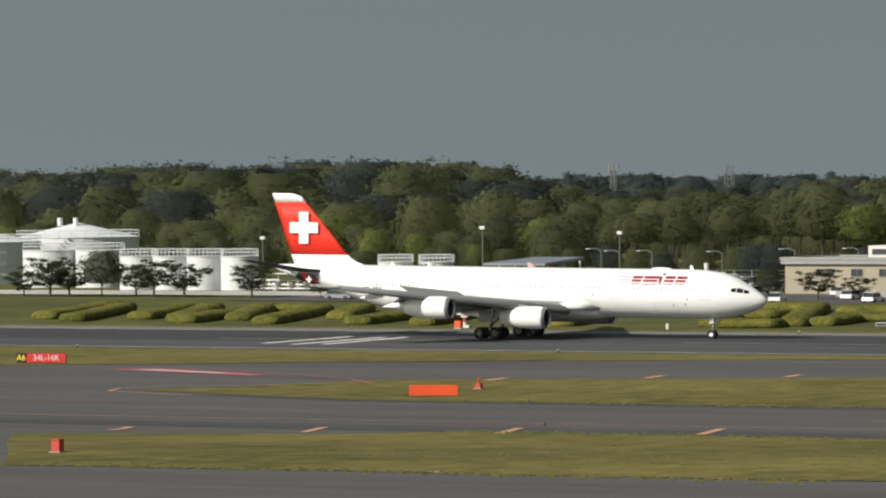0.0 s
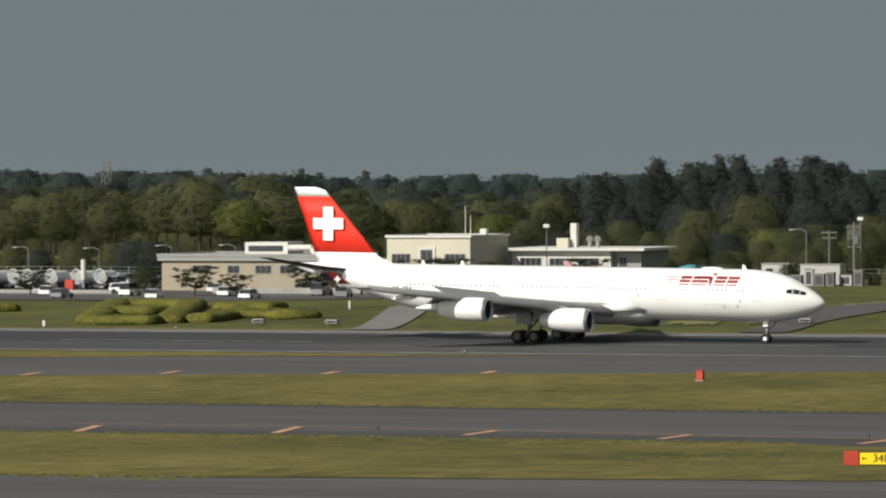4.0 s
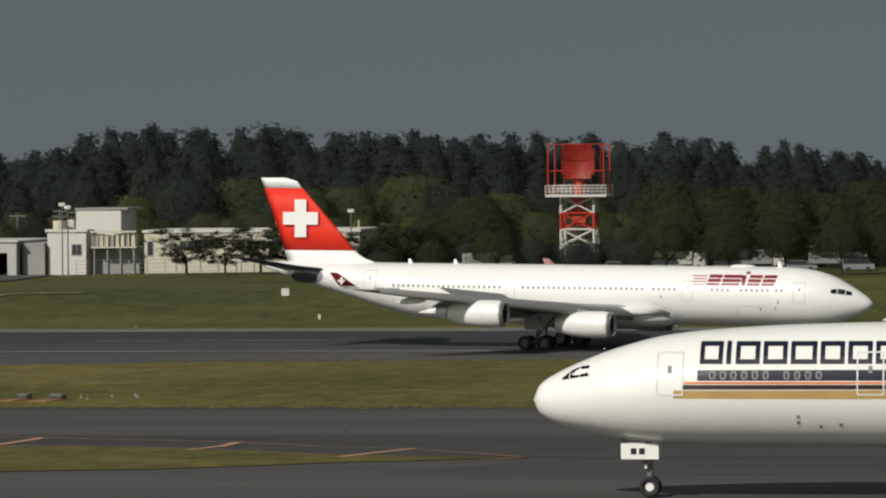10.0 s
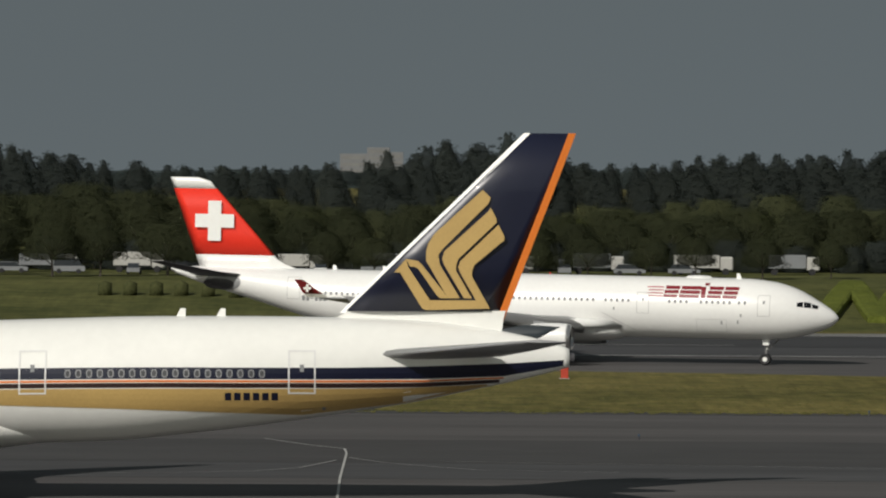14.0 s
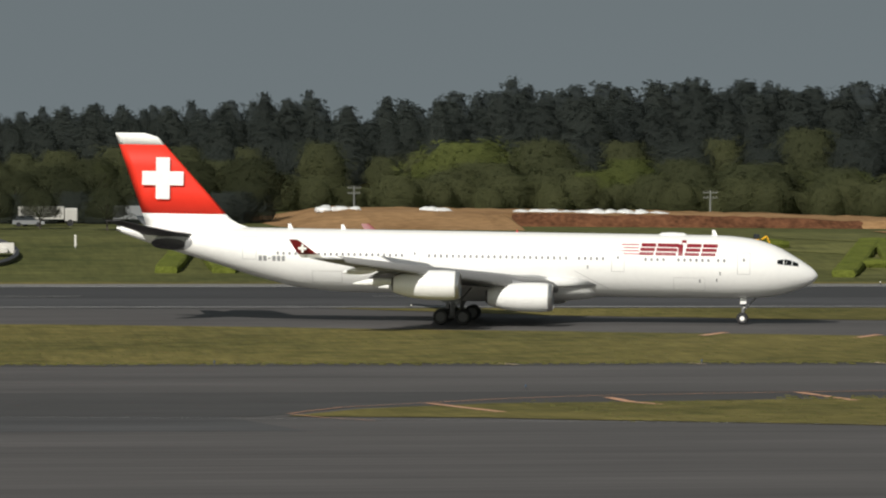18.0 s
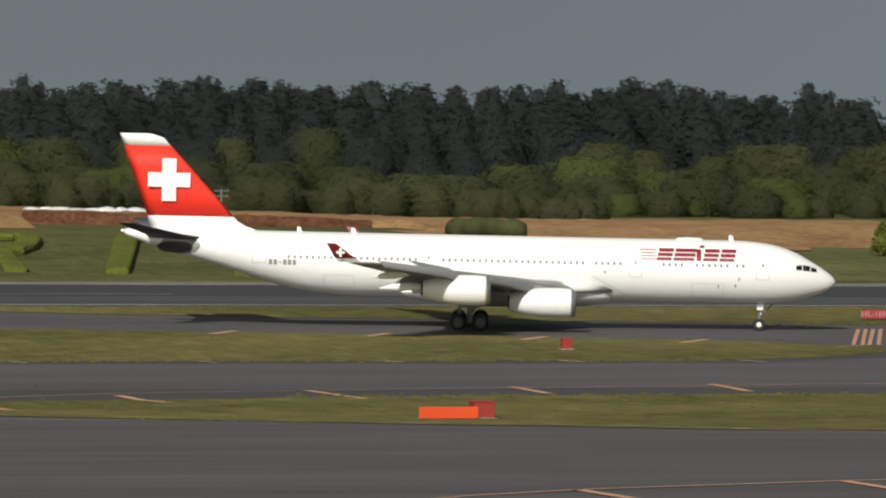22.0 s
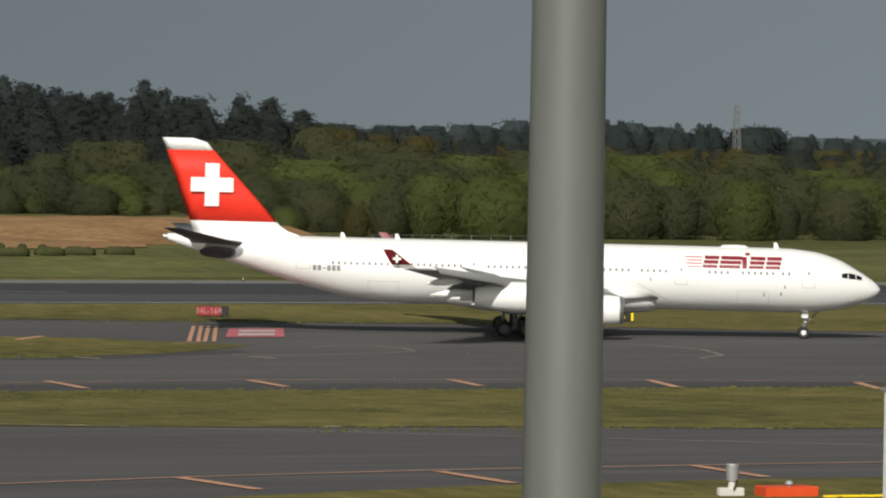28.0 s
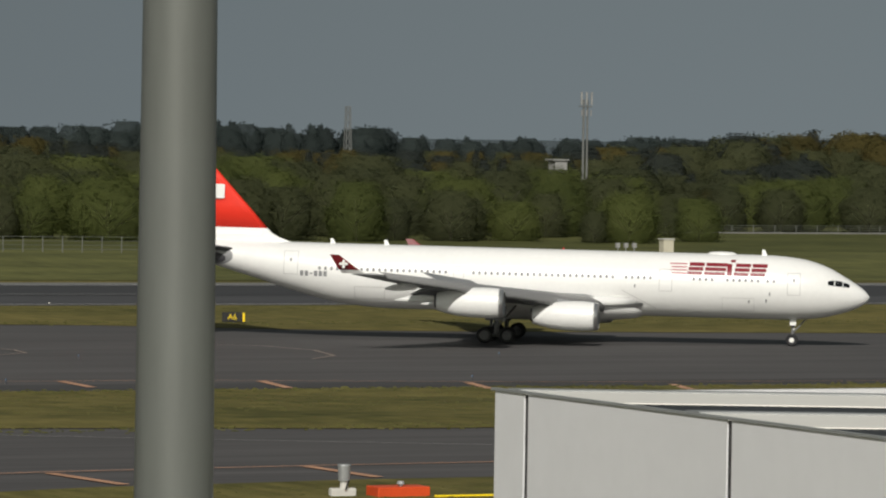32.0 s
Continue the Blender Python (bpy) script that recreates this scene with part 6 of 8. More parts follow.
def tanker(x, y, paint_mat, yaw=0.0):
    """A small refuelling lorry seen end on: cab, round tank, hose arch, wheels."""
    V = thing("refuelling_lorry", "white refuelling lorry with a round tank", "lorry", pose(x, y, ground_z(x, y) + 0.1, 0, 0, yaw), "refuelling lorries")
    part("tank", tube((0, -2.4, 1.75), (0, 2.0, 1.75), 0.95, 0.95, 18), TANKWHITE, V)
    part("tank_end", tube((0, -2.45, 1.75), (0, -2.52, 1.75), 0.8, 0.7, 18), MASTGREY, V)
    cab_part = part("cab", box(-1.05, 1.05, 2.2, 3.9, 0.6, 2.3, 0.12), paint_mat, V)
    part("windscreen", box(-0.9, 0.9, 3.88, 3.93, 1.4, 2.1), PANE, cab_part)
    part("chassis", box(-0.9, 0.9, -2.4, 3.6, 0.5, 0.85), DARKMETAL, V)
    bm = bmesh.new()
    for k in range(8):
        a, b = math.pi * k / 8, math.pi * (k + 1) / 8
        add_tube(bm, (0.9 * math.cos(a), -2.7, 1.7 + 1.25 * math.sin(a)), (0.9 * math.cos(b), -2.7, 1.7 + 1.25 * math.sin(b)), 0.1, n=6)
    part("hose_arch", bm, WALLWHITE, V, "white arched hose")
    for a in (-1.4, 2.9):
        for q in (-0.85, 0.85):
            part("wheel", tube((q - 0.15, a, 0.45), (q + 0.15, a, 0.45), 0.45, n=12), TYRE, V)
    return V


for x, y, yaw in ((-343.2, 688, 4), (-340.6, 690, -3), (-338.0, 687, 0), (-335.4, 690, 6), (-332.6, 691, 0), (-329.8, 689, -5), (-326.6, 690, 0), (-323.4, 688, 3), (-320.4, 690, 0), (-316.0, 690, -4), (-313.4, 692, 2)):
    tanker(x, y, CARWHITE, yaw)
vt = thing("white_cylinder", "upright white cylinder on a short stand", "tank", Matrix.Translation((-311.7, 680, 0)))
part("shell", tube((0, 0, 2.8), (0, 0, 5.8), 0.38, 0.38, 14), WALLWHITE, vt)
part("stand", tube((0, 0, 0.9), (0, 0, 2.8), 0.2, 0.2, 10), MASTGREY, vt)
rb = thing("red_cabinet", "small red cabinet beside the car park", "cabinet", Matrix.Translation((-313.0, 678, ground_z(-313, 678))))
part("body", box(-0.7, 0.7, -0.3, 0.3, 0.1, 1.7, 0.04), SIGNRED, rb)
part("door", box(-0.6, 0.6, -0.33, -0.302, 0.25, 1.6), MARKRED, rb)
pr = thing("pipe_rack", "white fuel pipes and valves under a thin flat roof", "pipe rack")
part("roof", box(-389.6, -382.3, 688, 692, 3.75, 3.92), WALLWHITE, pr)
for k in range(8):
    part("post", tube((-392.6 + 1.7 * k, 689.4, 0.9), (-392.6 + 1.7 * k, 689.4, 3.8 if 1 < k < 7 else 2.6), 0.11, n=8), WALLWHITE, pr)
for z, y in ((1.5, 689.0), (2.1, 689.2), (2.8, 689.6)):
    part("pipe", tube((-393.4, y, z), (-379.6, y, z), 0.14, n=8), TANKWHITE, pr)
for k in range(5):
    x = -391.6 + 2.5 * k
    v = part("valve", tube((x, 688.7, 1.5), (x, 688.7, 2.3), 0.09, n=6), MASTGREY, pr)
    part("hand_wheel", tube((x, 688.6, 2.3), (x, 688.8, 2.3), 0.34, 0.34, 12), MASTDARK, v)
part("filter_vessel", tube((-390.4, 690.6, 0.9), (-390.4, 690.6, 2.9), 0.7, 0.66, 14), TANKWHITE, pr)
part("filter_vessel", tube((-386.2, 690.8, 0.9), (-386.2, 690.8, 2.4), 0.6, 0.55, 14), WALLFAWN, pr)

for pts in ([(-366, 632), (-305, 632), (-305, 735), (-366, 735)], [(-305, 632), (-270, 632), (-270, 684), (-305, 684)], [(-270, 632), (-215, 632), (-215, 690), (-270, 690)], [(-215, 632), (-206, 632), (-206, 690), (-215, 690)]):
    laid("car_park", pts, ASPHALT, 0.1, "dark asphalt car park on top of the bank", category="car park")
# parked cars
def car(x, y, yaw, paint_mat, van=False, group="parked cars", label=None):
    z = ground_z(x, y)
    C = thing("parked_van" if van else "parked_car", label or ("white van in the car park" if van else "saloon car in the car park"), "van" if van else "car", pose(x, y, z, 0, 0, yaw), group)
    h1, h2 = (1.0, 1.95) if van else (0.85, 1.42)
    prof = [(-2.1, 0.32), (2.1, 0.32), (2.15, 0.7), (1.4 if not van else 2.05, h1), (-2.1, h1)]
    part("body", loft([[(a, s, b) for a, b in prof] for s in (-0.85, 0.85)]), paint_mat, C)
    cab = [(-1.95, h1), (1.15 if not van else 1.75, h1), (0.55 if not van else 1.25, h2), (-1.5 if not van else -2.0, h2)]
    part("glasshouse", loft([[(a, s, b) for a, b in cab] for s in (-0.74, 0.74)]), PANE, C)
    part("roof", box(-1.45 if not van else -1.95, 0.5 if not van else 1.2, -0.74, 0.74, h2, h2 + 0.05), paint_mat, C)
    for a in (-1.3, 1.3):
        for s in (-0.8, 0.8):
            w = part("wheel", tube((a, s - 0.1, 0.32), (a, s + 0.1, 0.32), 0.32, n=12), TYRE, C)
    return C


crng = random.Random(5)
for k in range(22):
    car(-352 + 4.6 * k + crng.uniform(-0.5, 0.5), (640, 655, 672)[k % 3] + crng.uniform(-1, 2), crng.choice((0, 90, 90, 100)), crng.choice((CARWHITE, CARWHITE, CARWHITE, CARGREY)), crng.random() < 0.3)
for k in range(15):
    car(-82 + 8.2 * k + crng.uniform(-1, 1), 668 + crng.uniform(-3, 6), crng.choice((0, 0, 90)), crng.choice((CARWHITE, CARGREY, CARGREY, CARGREY)), crng.random() < 0.6)
for k in range(48):
    car(-362 + 2.4 * (k % 24) + crng.uniform(-0.3, 0.3), (692, 712)[k // 24] + crng.uniform(-2, 2), crng.choice((90, 90, 86, 94, 0)), crng.choice((CARWHITE, CARWHITE, CARGREY)), crng.random() < 0.35)
for x, y, yaw, pm in ((-243, 682, 8, CARGREY), (-234.6, 660, 84, CARWHITE), (-221.9, 655, 20, CARWHITE), (-214.7, 655, 5, TEAL), (-209.4, 657, 0, CARWHITE), (-204.6, 658, 12, CARWHITE), (-226.5, 662, 90, CARGREY)):
    car(x, y, yaw, pm)
# lorries and stacked units glimpsed between the tree trunks, colours dimmed for tree shade
for x, w, hh, mt in ((-100, 5, 2.7, WALLGREY), (-74, 5, 2.6, WALLPALE), (-63, 4.4, 2.8, CARGREY), (-53, 6, 2.4, CARGREY), (-41, 5, 2.7, WALLPALE), (-30, 3.6, 2.8, TEAL), (-20, 5, 2.5, WALLPALE), (-6, 6, 2.7, CARGREY), (8, 5, 2.5, WALLPALE), (20, 5, 2.8, CARGREY), (34, 6, 2.6, WALLPALE), (46, 5, 2.7, CARGREY)):
    V = thing("box_lorry", "box lorry under trees, colours dimmed for their shade", "lorry", Matrix.Translation((x, 676, ground_z(x, 676))), "parked lorries")
    part("cargo_box", box(-w / 2, w / 2, -1.2, 1.2, 0.9, hh, 0.05), mt, V)
    part("cab", box(w / 2 + 0.1, w / 2 + 1.8, -1.1, 1.1, 0.6, 2.4, 0.15), WALLPALE, V)
    for a in (-w / 2 + 0.8, w / 2 + 0.8):
        for s in (-1.0, 1.0):
            part("wheel", tube((a, s - 0.12, 0.45), (a, s + 0.12, 0.45), 0.45, n=12), TYRE, V)

# dark shrub row added in place of the shade under the trees
rows = []
for k in range(70):
    x = -122 + 2.7 * k + TRNG.uniform(-1, 1)
    rows.append((x, 690 + TRNG.uniform(-3, 5), ground_z(x, 690) - 0.6, TRNG.uniform(3.5, 5.5), 1.5, "broad"))
rows2 = []
for k in range(62):
    x = 56 + 2.4 * k + TRNG.uniform(-1, 1)
    y = 772 + TRNG.uniform(-8, 10)
    rows2.append((x, y, ground_z(x, y) - 0.6, TRNG.uniform(4.5, 7.5), 1.6, "broad"))
woods("shrubbery", "olive-green shrubs behind the earth mound", rows2, LEAF_BROAD, "shrubs")
woods("shrubbery", "dark shrubs added as shade behind the lorry park", rows, LEAF_CONIFER, "shrubs")

# hangar with an open door and the white blocks beside it
HANGARGREY = material("pale grey hangar sheet", (0.4, 0.4, 0.39), 0.7, vary=0.08, scale=0.4, fine=4, streak=(1, 1, 0.3))
H = thing("fire_station_hangar", "low pale hangar with a wide open dark doorway", "hangar")
bm = bmesh.new()
add_box(bm, -187.4, -185.8, 700, 722, 2.4, 7.3)
add_box(bm, -171.3, -170.0, 700, 722, 2.4, 7.3)
add_box(bm, -185.8, -171.3, 700, 722, 5.75, 7.3)
part("wall", bm, HANGARGREY, H)
part("back_wall", box(-185.8, -171.3, 721, 721.6, 2.4, 5.75), INNERDARK, H)
part("roof", box(-187.7, -169.7, 699.7, 722.3, 7.3, 7.5), WALLWHITE, H)
part("floor", box(-185.8, -171.3, 700, 721, 2.4, 2.62), INNERDARK, H)
part("annex", box(-169.6, -166.4, 702, 720, 2.4, 7.1), WALLGREY, H)
fx = thing("fire_engine", "red fire engine parked inside the hangar", "fire engine", Matrix.Translation((-176.3, 705, 2.62)))
part("body", box(-1.3, 1.3, 0.2, 6, 0.5, 2.2, 0.08), SIGNRED, fx)
part("cab", box(-1.3, 1.3, -1.4, 0.1, 0.5, 2.4, 0.15), SIGNRED, fx)
part("windscreen", box(-1.1, 1.1, -1.45, -1.39, 1.5, 2.1), PANE, fx)
for s in (-1.1, 1.1):
    for a in (-0.6, 4.6):
        part("wheel", tube((s - 0.15, a, 0.5), (s + 0.15, a, 0.5), 0.5, n=12), TYRE, fx)
ho = thing("hangar_office", "pale two-storey office on columns beside the hangar", "building")
part("upper_wall", box(-194.5, -189.4, 700, 710, 3.6, 7.1), WALLPALE, ho)
part("side_wall", box(-189.4, -187.7, 700.6, 712, 1.9, 7.2), WALLGREY, ho, "grey side bay")
part("roof", box(-194.8, -187.6, 699.5, 712.3, 7.2, 7.4), WALLWHITE, ho)
part("lower_wall", box(-193.9, -189.4, 702.0, 710, 1.9, 3.6), INNERDARK, ho, "recessed lower floor, near-black for undercroft shade")
part("ledge", box(-194.6, -189.3, 699.6, 700, 4.75, 4.95), HANGARGREY, ho)
for q in (-194.3, -191.2, -189.7):
    part("column", box(q - 0.15, q + 0.15, 700.1, 700.4, 1.9, 3.6), WALLWHITE, ho)
window(ho, -193.8, -191.0, 699.99, 5.2, 6.2, 2, WALLWHITE)
window(ho, -190.6, -189.7, 699.99, 5.2, 6.2, 1, WALLWHITE)
wb = block("stepped_block", "white stepped block with roof plant and a railed platform", -166.2, -160.6, 703, 718, 8.9, WALLWHITE, [(-162.7, -161.2, 5.4, 6.9, 2)])
part("upper_storey", box(-162.9, -156.4, 707, 717, 2.3, 11.7), WALLWHITE, wb)
part("upper_roof", box(-163.1, -155.4, 706.8, 717.2, 11.7, 11.95), WALLGREY, wb)
part("lower_wing", box(-160.6, -153.6, 706, 718, 2.3, 6.4), WALLGREY, wb)
bm = bmesh.new()
for k in range(9):
    add_box(bm, -159.8 + 0.75 * k, -159.72 + 0.75 * k, 703.2, 703.28, 6.5, 8.6)
add_box(bm, -160.0, -153.4, 703.1, 703.35, 8.5, 8.75)
add_box(bm, -160.0, -153.4, 703.1, 706, 6.3, 6.5)
part("platform", bm, WALLCREAM, wb, "railed steel platform")
for k in range(8):
    part("rack_unit", box(-159.7 + 0.78 * k, -159.1 + 0.78 * k, 703.7, 705.6, 6.5, 8.1 + 0.2 * (k % 3 == 1), 0.05), WALLCREAM if k % 3 else WALLGREY, wb, "upright cooling unit on the platform")
part("roof_tank", tube((-165.1, 706, 8.7), (-165.1, 706, 10.2), 0.95, n=16), WALLCREAM, wb, "round tank on the roof")
bm = bmesh.new()
for k in range(4):
    add_tube(bm, (-159.5 + 1.9 * k, 703.4, 2.3), (-159.5 + 1.9 * k, 703.4, 6.3), 0.12, n=6)
part("stilts", bm, MASTGREY, wb)
for k in range(3):
    part("roof_unit", box(-165.8 + 1.3 * k, -164.8 + 1.3 * k, 708, 709.4, 8.8, 10.0 + 0.3 * (k % 2), 0.06), WALLWHITE, wb)
ws = block("long_store", "long low cream store with dark window strips", -152.6, -121.7, 705, 720, 8.7, WALLCREAM, [(-152.2, -151.3, 5.2, 7.2, 1), (-147.6, -141.1, 6.2, 7.25, 6), (-137.9, -132.7, 6.2, 7.25, 5), (-130.2, -124.6, 6.2, 7.25, 5)])
for x in (-148.2, -138.8, -131.2, -123.4):
    part("pilaster", box(x - 0.15, x + 0.15, 704.85, 705.02, 3.0, 8.4), WALLCREAM, ws)
for x, z in ((-133.8, 10.5), (-128.7, 9.8), (-121.95, 10.0)):
    part("roof_post", tube((x, 706, 8.4), (x, 706, z), 0.09, n=6), WALLWHITE, ws)


# ---- masts, lamps, fences
def lamp_post(x, y, h, label="tall grey lamp post", arm=False, head=True):
    P = thing("lamp_post", label, "lamp post", Matrix.Translation((x, y, ground_z(x, y) - 0.2)), "lamp posts")
    part("pole", tube((0, 0, 0), (0, 0, h), 0.12, 0.07, 8), MASTDARK, P)
    if arm:
        bm = bmesh.new()
        add_tube(bm, (0, 0, h), (-0.8, 0, h + 0.35), 0.07, n=6)
        add_tube(bm, (-0.8, 0, h + 0.35), (-2.0, 0, h + 0.3), 0.07, n=6)
        part("arm", bm, MASTDARK, P)
        part("lantern", box(-2.6, -1.9, -0.15, 0.15, h + 0.2, h + 0.35), MASTGREY, P)
    elif head:
        part("lantern", box(-0.45, 0.45, -0.2, 0.2, h, h + 0.5, 0.05), WALLWHITE, P)
    return P


for x, y, h, arm in ((-341, 705, 6.2, True), (-335.5, 700, 6.0, True), (-330, 700, 6.0, True), (-321, 706, 5.8, True), (-309, 706, 6.2, True), (-296, 700, 6.4, True), (-398, 700, 8, False), (-362, 706, 9.5, False),
                     (-345, 720, 8.5, False), (-204.9, 720, 9, False), (-198, 722, 8, True), (-161.0, 690, 10, False), (-160.2, 690, 9.6, False), (-122, 700, 8.4, False), (-238.2, 676, 9, False), (-212, 716, 7.5, True)):
    lamp_post(x, y, h, "grey curved-arm lamp post" if arm else "tall grey lamp post", arm)


def yard_pole(x, y, h, bars):
    """A utility pole with cross-arms and insulators."""
    P = thing("utility_pole", "grey utility pole with cross-arms", "utility pole", Matrix.Translation((x, y, ground_z(x, y) - 0.2)), "utility poles")
    part("pole", tube((0, 0, 0), (0, 0, h), 0.17, 0.11, 8), MASTDARK, P)
    for k in range(bars):
        z = h - 0.4 - 0.8 * k
        w = 0.9 + 0.5 * ((x * 3.7 + k * 1.9) % 1)
        part("cross_arm", box(-w, w, -0.06, 0.06, z, z + 0.12), MASTDARK, P)
        for s in (-0.85 * w, -0.4 * w, 0.4 * w, 0.85 * w):
            part("insulator", tube((s, 0, z + 0.12), (s, 0, z + 0.34), 0.06, 0.05, 6), OLDCONCRETE, P)
    return P


for x in (-203.6, -196.0, -194.4):
    P = thing("transformer_pole", "dark utility pole with a transformer drum and side brackets", "utility pole", Matrix.Translation((x, 712, ground_z(x, 712) - 0.2)), "utility poles")
    part("pole", tube((0, 0, 0), (0, 0, 8.8), 0.19, 0.14, 8), MASTDARK, P)
    part("transformer", tube((0.45, 0, 5.6), (0.45, 0, 6.8), 0.32, 0.32, 12), MASTDARK, P)
    for z in (5.2, 6.9, 7.6, 8.3):
        part("cross_arm", box(-1.0, 1.0, -0.05, 0.05, z, z + 0.1), MASTDARK, P)
    part("stay", tube((-0.9, 0, 5.2), (-0.9, 0, 8.4), 0.05, n=5), MASTDARK, P)
for x, y, h, bars in ((-212, 728, 7.5, 2), (-208.8, 730, 8.2, 3), (-201, 730, 8.5, 2), (-196.5, 728, 8.0, 2), (-188, 735, 9, 2), (-184.5, 736, 8.4, 2), (-179, 738, 8.6, 1), (-172.6, 738, 9.2, 2), (-169.8, 738, 9.0, 2), (85.2, 760, 4.3, 2), (139.6, 760, 4.0, 2)):
    yard_pole(x, y, h, bars)


def lattice_mast(name, label, x, y, base, h, w0, w1, mat, antennas=True, rungs=8):
    M = thing(name, label, "mast", Matrix.Translation((x, y, base)))
    bm = bmesh.new()
    c = [(-1, -1), (1, -1), (1, 1), (-1, 1)]
    for k in range(rungs):
        za, zb = h * k / rungs, h * (k + 1) / rungs
        wa, wb_ = w0 + (w1 - w0) * k / rungs, w0 + (w1 - w0) * (k + 1) / rungs
        for i in range(4):
            j = (i + 1) % 4
            add_tube(bm, (c[i][0] * wa, c[i][1] * wa, za), (c[i][0] * wb_, c[i][1] * wb_, zb), 0.11, n=4)
            add_tube(bm, (c[i][0] * wa, c[i][1] * wa, za), (c[j][0] * wb_, c[j][1] * wb_, zb), 0.06, n=4)
            add_tube(bm, (c[i][0] * wb_, c[i][1] * wb_, zb), (c[j][0] * wb_, c[j][1] * wb_, zb), 0.06, n=4)
    part("lattice", bm, mat, M)
    if antennas:
        for k in range(3):
            a = 2.1 * k
            part("antenna_panel", box(1.2 * math.cos(a) - 0.2, 1.2 * math.cos(a) + 0.2, 1.2 * math.sin(a) - 0.15, 1.2 * math.sin(a) + 0.15, h - 0.3, h + 2.0), MASTDARK, M)
    return M


lattice_mast("lattice_mast", "far grey lattice mast above the woods", -552.7, 1150, 8, 11.5, 0.7, 0.5, MASTDARK)
lattice_mast("lattice_mast", "far grey lattice mast above the woods", -520.8, 1150, 8, 12.5, 0.9, 0.8, MASTDARK, False)
lattice_mast("lattice_mast", "far grey lattice mast above the woods", 526, 1200, 6, 17, 0.9, 0.5, MASTDARK, False)
mm = thing("phone_mast", "grey monopole mast with white panel antennas", "mast", Matrix.Translation((425.8, 860, 0)))
part("pole", tube((-0.35, 0, 0), (-0.35, 0, 24.0), 0.28, 0.2, 10), MASTDARK, mm)
part("pole", tube((0.45, 0, 0), (0.45, 0, 24.0), 0.26, 0.18, 10), MASTDARK, mm)
for dx in (-1.0, 0.05, 1.1):
    part("antenna_panel", box(dx - 0.16, dx + 0.16, -0.5, -0.3, 23.0, 25.4), WALLGREY, mm)
    part("antenna_panel", box(dx * 0.9 - 0.1, dx * 0.9 + 0.1, -0.5, -0.3, 20.9, 22.0), WALLGREY, mm)
part("antenna_frame", box(-1.2, 1.3, -0.3, 0.3, 22.6, 22.8), MASTDARK, mm)
lp = thing("lightning_pole", "thin far pole above the woods", "pole", Matrix.Translation((-640, 1100, 4)))
part("pole", tube((0, 0, 0), (0, 0, 19.5), 0.22, 0.12, 6), MASTGREY, lp)
hut = thing("water_tank_hut", "small white flat-roofed hut on the wooded rise", "hut", Matrix.Translation((442.2, 905, 5.8)))
part("wall", box(-1.3, 1.3, -1.5, 1.5, 0, 6.3), WALLGREY, hut)
part("roof", box(-1.9, 1.5, -1.9, 1.9, 6.3, 6.55), WALLGREY, hut)

# radar tower: white lattice legs, railed platform, red scanner in a red frame
R = thing("radar_tower", "red and white lattice radar tower with a red scanner", "radar tower", Matrix.Translation((-97.8, 762, 0)))
base = 2.8
c = [(-1, -1), (1, -1), (1, 1), (-1, 1)]
for k in range(4):
    za, zb = base + (12.6 - base) * k / 4, base + (12.6 - base) * (k + 1) / 4
    paint_mat, lab = (MASTRED, "red steel strut") if k == 2 else (WALLWHITE, "white steel strut")
    for i in range(4):
        j = (i + 1) % 4
        part("leg", tube((c[i][0] * 2.5, c[i][1] * 2.5, za), (c[i][0] * 2.5, c[i][1] * 2.5, zb), 0.2, n=6), paint_mat, R, lab)
        part("brace", tube((c[i][0] * 2.5, c[i][1] * 2.5, za), (c[j][0] * 2.5, c[j][1] * 2.5, zb), 0.13, n=5), paint_mat, R, lab)
        part("brace", tube((c[j][0] * 2.5, c[j][1] * 2.5, za), (c[i][0] * 2.5, c[i][1] * 2.5, zb), 0.13, n=5), paint_mat, R, lab)
        part("girt", tube((c[i][0] * 2.5, c[i][1] * 2.5, zb), (c[j][0] * 2.5, c[j][1] * 2.5, zb), 0.16, n=5), paint_mat, R, lab)
part("stair_core", box(-1.0, 1.0, -0.4, 1.4, 8.2, 12.6), MASTRED, R, "red ladder core")
part("platform", box(-4.6, 4.6, -4.2, 4.2, 12.6, 12.95), WALLWHITE, R)
for s in (-4.2, 4.2):
    bm = bmesh.new()
    for k in range(15):
        add_tube(bm, (-4.6 + 0.657 * k, s, 12.95), (-4.6 + 0.657 * k, s, 14.3), 0.06, n=4)
    for z in (13.4, 13.85, 14.3):
        add_tube(bm, (-4.6, s, z), (4.6, s, z), 0.07, n=4)
    part("railing", bm, WALLWHITE, R)
for s in (-3.9, 3.9):
    bm = bmesh.new()
    for sx in (-4.2, 4.2):
        add_tube(bm, (sx, s, 13), (sx, s, 20.6), 0.1, n=5)
    for k in range(7 if s > 0 else 0):
        add_tube(bm, (-4.2 + 1.4 * k, s, 14), (-4.2 + 1.4 * k, s, 20.5), 0.05, n=4)
    for z in (16.5, 20.5):
        add_tube(bm, (-4.2, s, z), (4.2, s, z), 0.07, n=4)
    part("scanner_frame", bm, MASTRED, R, "thin red frame round the scanner")
bm = bmesh.new()
nx, nz = 10, 8
g = [[bm.verts.new((-2.5 + 5.0 * i / nx, -0.6 - 0.05 * ((i - nx / 2) ** 2) * 0.6 - 0.03 * ((j - nz / 2) ** 2), 15.3 + 5.2 * j / nz)) for j in range(nz + 1)] for i in range(nx + 1)]
